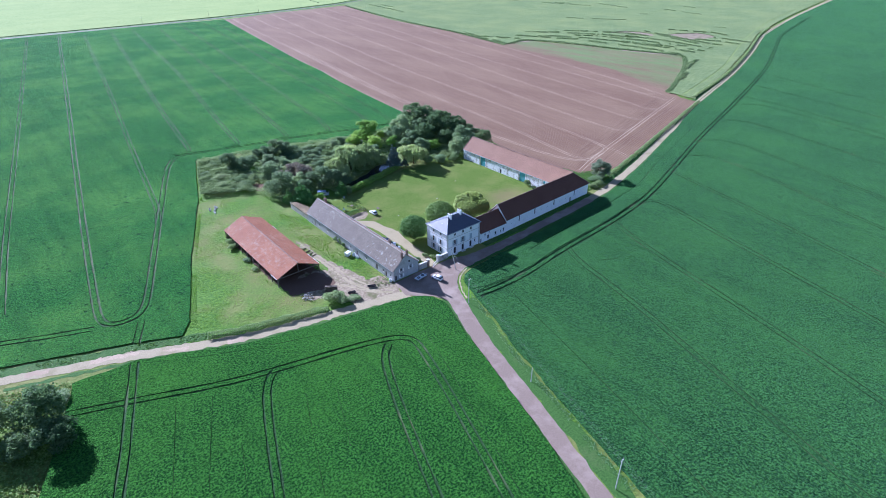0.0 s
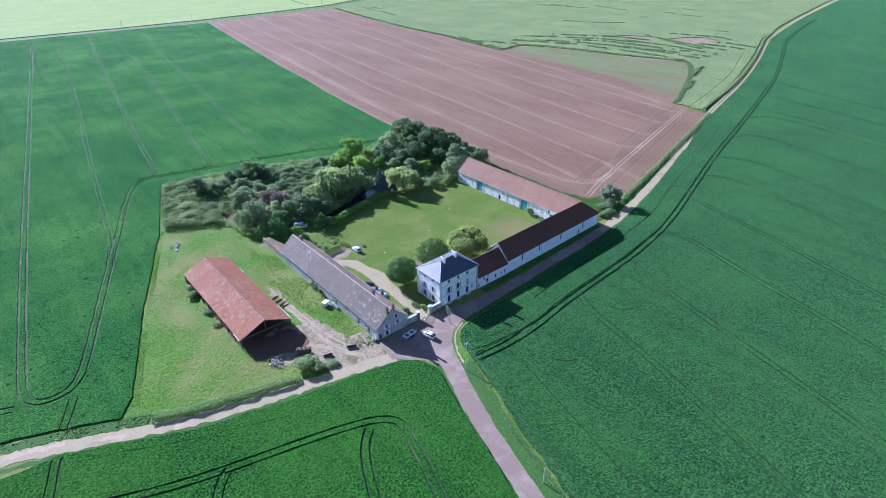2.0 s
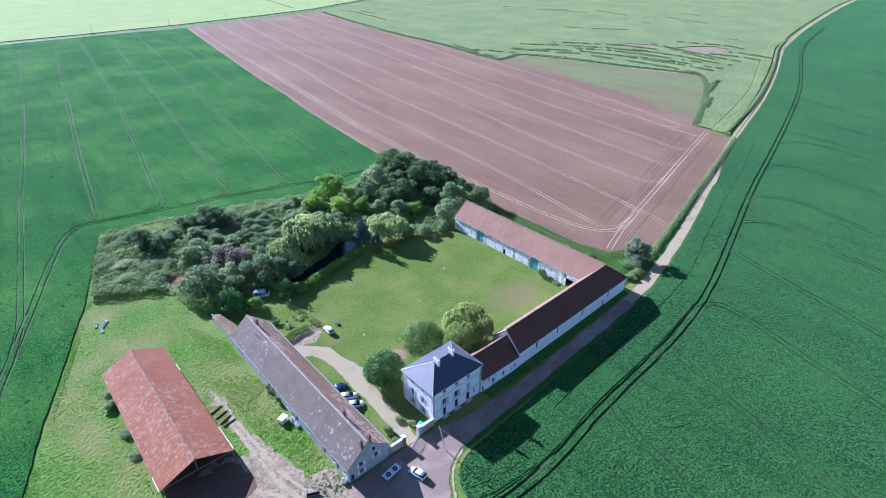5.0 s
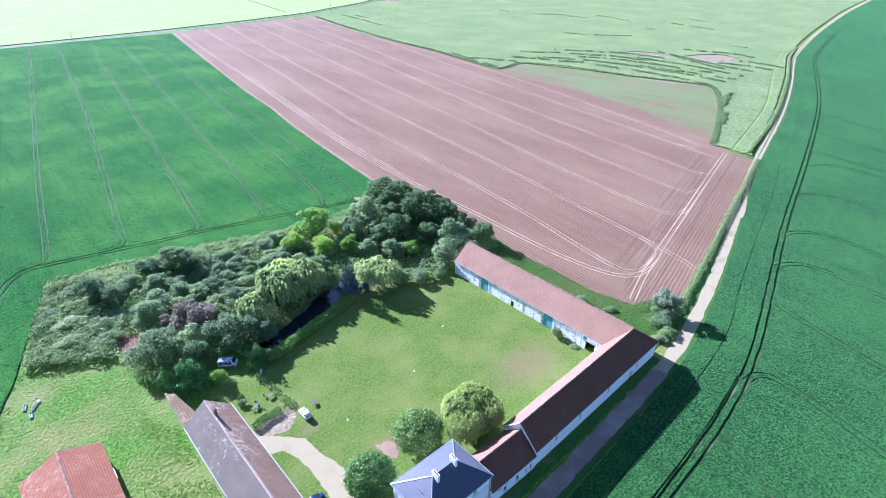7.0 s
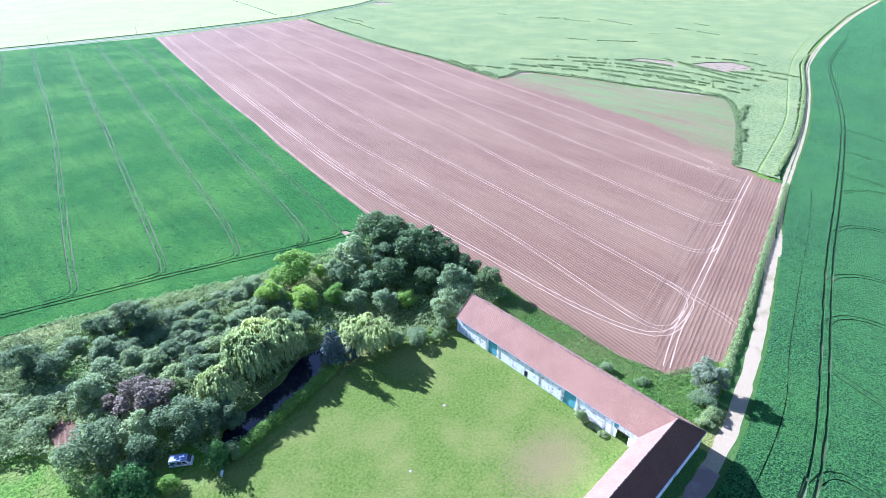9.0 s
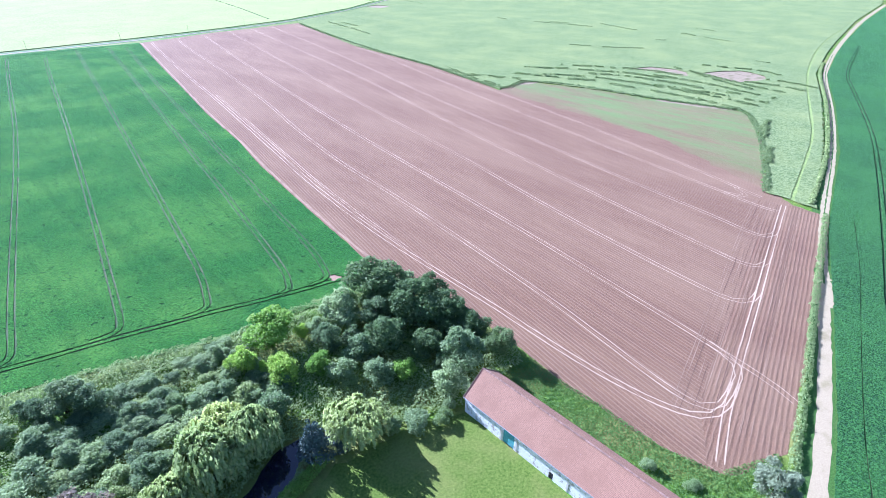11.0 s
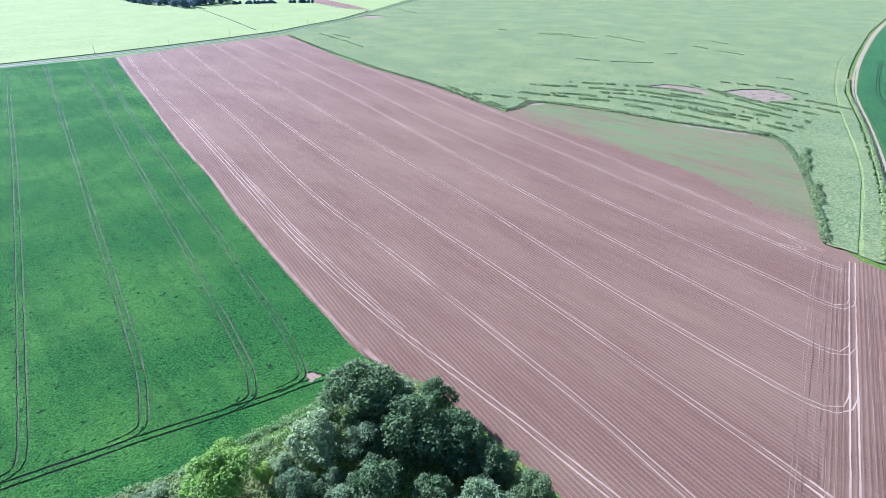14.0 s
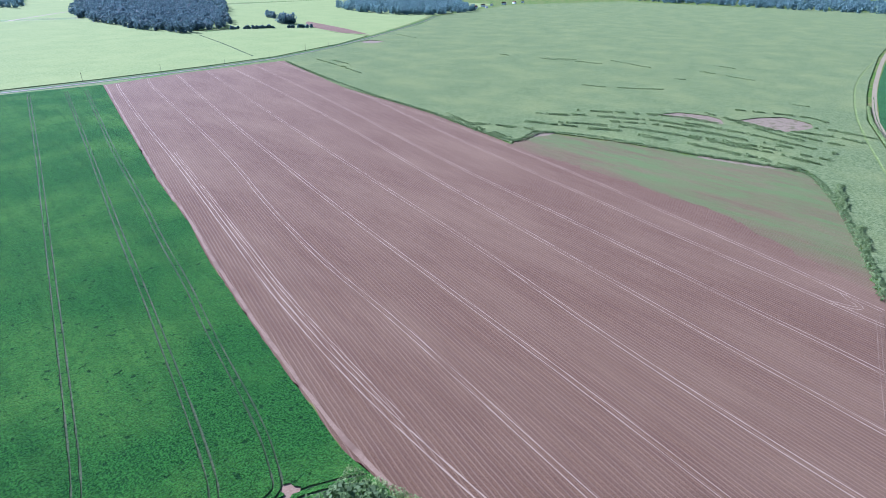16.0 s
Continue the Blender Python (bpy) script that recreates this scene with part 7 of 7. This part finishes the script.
def rubble(name, at, count, spread, size, material, label, seed, long=1.0, category="rubble"):
    rr = random.Random(seed)
    bm = bmesh.new()
    for k in range(count):
        s = size * rr.uniform(0.5, 1.4)
        m = pose(rr.gauss(0, spread), rr.gauss(0, spread), max(0.05, rr.gauss(0.35, 0.25)), rr.uniform(-40, 40), rr.uniform(-40, 40), rr.uniform(0, 360))
        v = box(bm, -s * long, s * long, -s * 0.5, s * 0.5, -s * 0.35, s * 0.35, m)
        for p in v:
            p.co += Vector((rr.uniform(-1, 1), rr.uniform(-1, 1), rr.uniform(-1, 1))) * s * 0.2
    ob = part(name, bm, material)
    ob.matrix_basis = pose(*at, 0)
    return tagged(ob, label, category, kind="stuff")


rubble("rubble_heap", (60.8, 138.6), 46, 0.9, 0.24, RUBBLE, "heap of grey rubble at the shed mouth", 91)
stack = thing("log_stack", "dark stack of split logs at the shed mouth", "log stack", (68.1, 136.9, 0.04), -36)
rr = random.Random(92)
for row in range(6):
    for k in range(11):
        x = -1.75 + 0.35 * k + 0.17 * (row % 2)
        part("log", tube_bm(((x, -0.55 + rr.uniform(-0.08, 0.08), 0.16 + 0.29 * row), (x, 0.55 + rr.uniform(-0.08, 0.08), 0.16 + 0.29 * row), 0.165, 0.155), seg=7), TIMBER, stack)
for k, (x, y, a, w) in enumerate(((79.2, 130.3, -27, 1.3), (72.4, 131.4, -16, 1.2))):
    feed = thing("feed_trough", "dark rusty feed trough in the yard", "trough", (x, y, 0.05), a, "feed troughs in the yard")
    part("basin", boxes((-w, w, -0.4, -0.34, 0.25, 0.62), (-w, w, 0.34, 0.4, 0.25, 0.62), (-w, -w + 0.06, -0.34, 0.34, 0.25, 0.62), (w - 0.06, w, -0.34, 0.34, 0.25, 0.62), (-w + 0.06, w - 0.06, -0.34, 0.34, 0.25, 0.31)), DARKDOOR, feed)
    for sx in (-w + 0.15, w - 0.2):
        part("leg", boxes((sx, sx + 0.06, -0.3, -0.24, 0, 0.248), (sx, sx + 0.06, 0.24, 0.3, 0, 0.248)), TIMBER, feed)
rubble("earth_clods", (83.3, 130.0), 46, 1.5, 0.13, BARE, "scattered earth clods by the stable corner", 93)
rubble("earth_clods", (80.0, 132.4), 26, 1.2, 0.12, BARE, "scattered earth clods in the yard", 94)
for k, (x, y, a) in enumerate(((73.6, 166.2, 20), (73.9, 163.9, 16), (74.1, 161.8, 22), (74.3, 160.2, 12))):
    lg = thing("log", "long dark log lying in the grass", "log", (x, y, 0.16), a, "logs beside the shed")
    part("bark", tube_bm(((-1.6, 0, 0), (1.6, 0, 0), 0.17, 0.14), seg=8), BARK, lg)
    part("cut_end", tube_bm(((1.6, 0, 0), (1.615, 0, 0), 0.125, 0.12), seg=8), STONE, lg, "pale cut end")
for k, (x, y, a) in enumerate(((60.2, 221.4, 75), (62.0, 220.2, 60), (60.9, 217.6, 85), (63.0, 222.2, 100))):
    tr = thing("stone_trough", "pale concrete trough lying in the pasture", "trough", (x, y, 0), a, "troughs in the pasture")
    part("shell", boxes((-1.1, 1.1, -0.3, -0.22, 0, 0.4), (-1.1, 1.1, 0.22, 0.3, 0, 0.4), (-1.1, -1.02, -0.22, 0.22, 0, 0.4), (1.02, 1.1, -0.22, 0.22, 0, 0.4)), CONCRETE, tr)
    part("bottom", boxes((-1.02, 1.02, -0.22, 0.22, 0.02, 0.08)), CONCRETE, tr)

# garden furniture behind the stable
WICKER = plain("dark green furniture paint", (0.05, 0.11, 0.06), 0.6)


def garden_chair(x, y, turn):
    ob = thing("garden_chair", "dark green metal garden chair on the grass", "chair", (x, y, 0.03), turn, "garden chairs")
    part("seat", boxes((-0.24, 0.24, -0.24, 0.24, 0.42, 0.46)), WICKER, ob)
    part("backrest", boxes((-0.24, 0.24, 0.2, 0.24, 0.462, 0.92)), WICKER, ob)
    for dx in (-0.21, 0.21):
        for dy in (-0.21, 0.21):
            part("leg", tube_bm(((dx, dy, 0), (dx, dy, 0.42), 0.02, 0.02), seg=5), WICKER, ob)


def garden_table(x, y, turn, material, label):
    ob = thing("garden_table", label, "table", (x, y, 0.03), turn, "garden tables")
    part("tabletop", boxes((-0.8, 0.8, -0.5, 0.5, 0.7, 0.75)), material, ob)
    for dx in (-0.7, 0.7):
        for dy in (-0.4, 0.4):
            part("leg", boxes((dx - 0.03, dx + 0.03, dy - 0.03, dy + 0.03, 0, 0.698)), material, ob)


garden_table(106.3, 185.4, 20, TIMBER, "weathered wooden garden table on the grass")
garden_table(102.0, 184.4, 60, WICKER, "dark green garden table on the grass")
for x, y, a in ((101.0, 184.0, 80), (102.6, 185.6, 10), (103.0, 183.6, 250), (105.2, 186.4, 40)):
    garden_chair(x, y, a)
garden_table(113.3, 176.3, 70, TIMBER, "low wooden table beside the white car")
bench = thing("garden_bench", "white painted bench near the trees", "bench", (108.6, 195.2, 0.03), 60)
part("seat", boxes((-0.7, 0.7, -0.2, 0.2, 0.42, 0.46)), WHITE, bench)
part("backrest", boxes((-0.7, 0.7, 0.2, 0.24, 0.462, 0.85)), WHITE, bench)
for dx in (-0.6, 0.6):
    part("leg", boxes((dx - 0.04, dx + 0.04, -0.18, 0.18, 0, 0.418)), WHITE, bench)
gate2 = thing("lawn_fence", "short grey timber fence beside the hedge", "fence", (105.8, 179.5, 0.03), -6)
for k in range(4):
    part("post", boxes((k * 1.1 - 0.05, k * 1.1 + 0.05, -0.05, 0.05, 0, 1.15)), TIMBER, gate2)
for z in (0.35, 0.7, 1.0):
    part("rail", boxes((0, 3.3, 0.052, 0.09, z, z + 0.1)), TIMBER, gate2)
for k, (x, y) in enumerate(((157.4, 178.2), (139, 169), (116.5, 166.5))):
    st_ = thing("lawn_stone", "pale flat stone set in the lawn", "stone", (x, y, 0.03), 30 * k, "stones in the lawn")
    part("slab", boxes((-0.3, 0.3, -0.2, 0.2, 0, 0.06)), RUBBLE, st_)
    part("cap", boxes((-0.15, 0.15, -0.1, 0.1, 0.062, 0.1)), RUBBLE, st_)

# far village
for k, (x, y, a, w) in enumerate(((1442, 1412, 20, 14), (1475, 1440, 60, 11), (1540, 1472, 15, 16), (1618, 1506, 40, 12), (1700, 1524, 10, 18), (1780, 1545, 75, 12), (1860, 1574, 30, 14), (1500, 1420, 50, 10))):
    hs = thing("village_house", "small white house with red tiled roof far away", "house", (x, y, 0), a, "village houses")
    part("wall", boxes((-w / 2, w / 2, -4, 4, 0, 5)), RENDER_WHITE, hs)
    slope("roof", hs, [(-w / 2, -4.4, 4.9), (w / 2, -4.4, 4.9), (w / 2, 0, 8.6), (-w / 2, 0, 8.6)], RED_TILE_X)
    slope("roof", hs, [(-w / 2, 0, 8.6), (w / 2, 0, 8.6), (w / 2, 4.4, 4.9), (-w / 2, 4.4, 4.9)], RED_TILE_X)
    for x0 in (-w * 0.3, 0, w * 0.3):
        part("window", boxes((x0 - 0.5, x0 + 0.5, -4.03, -4.003, 1.5, 3.0)), GLASS, hs)
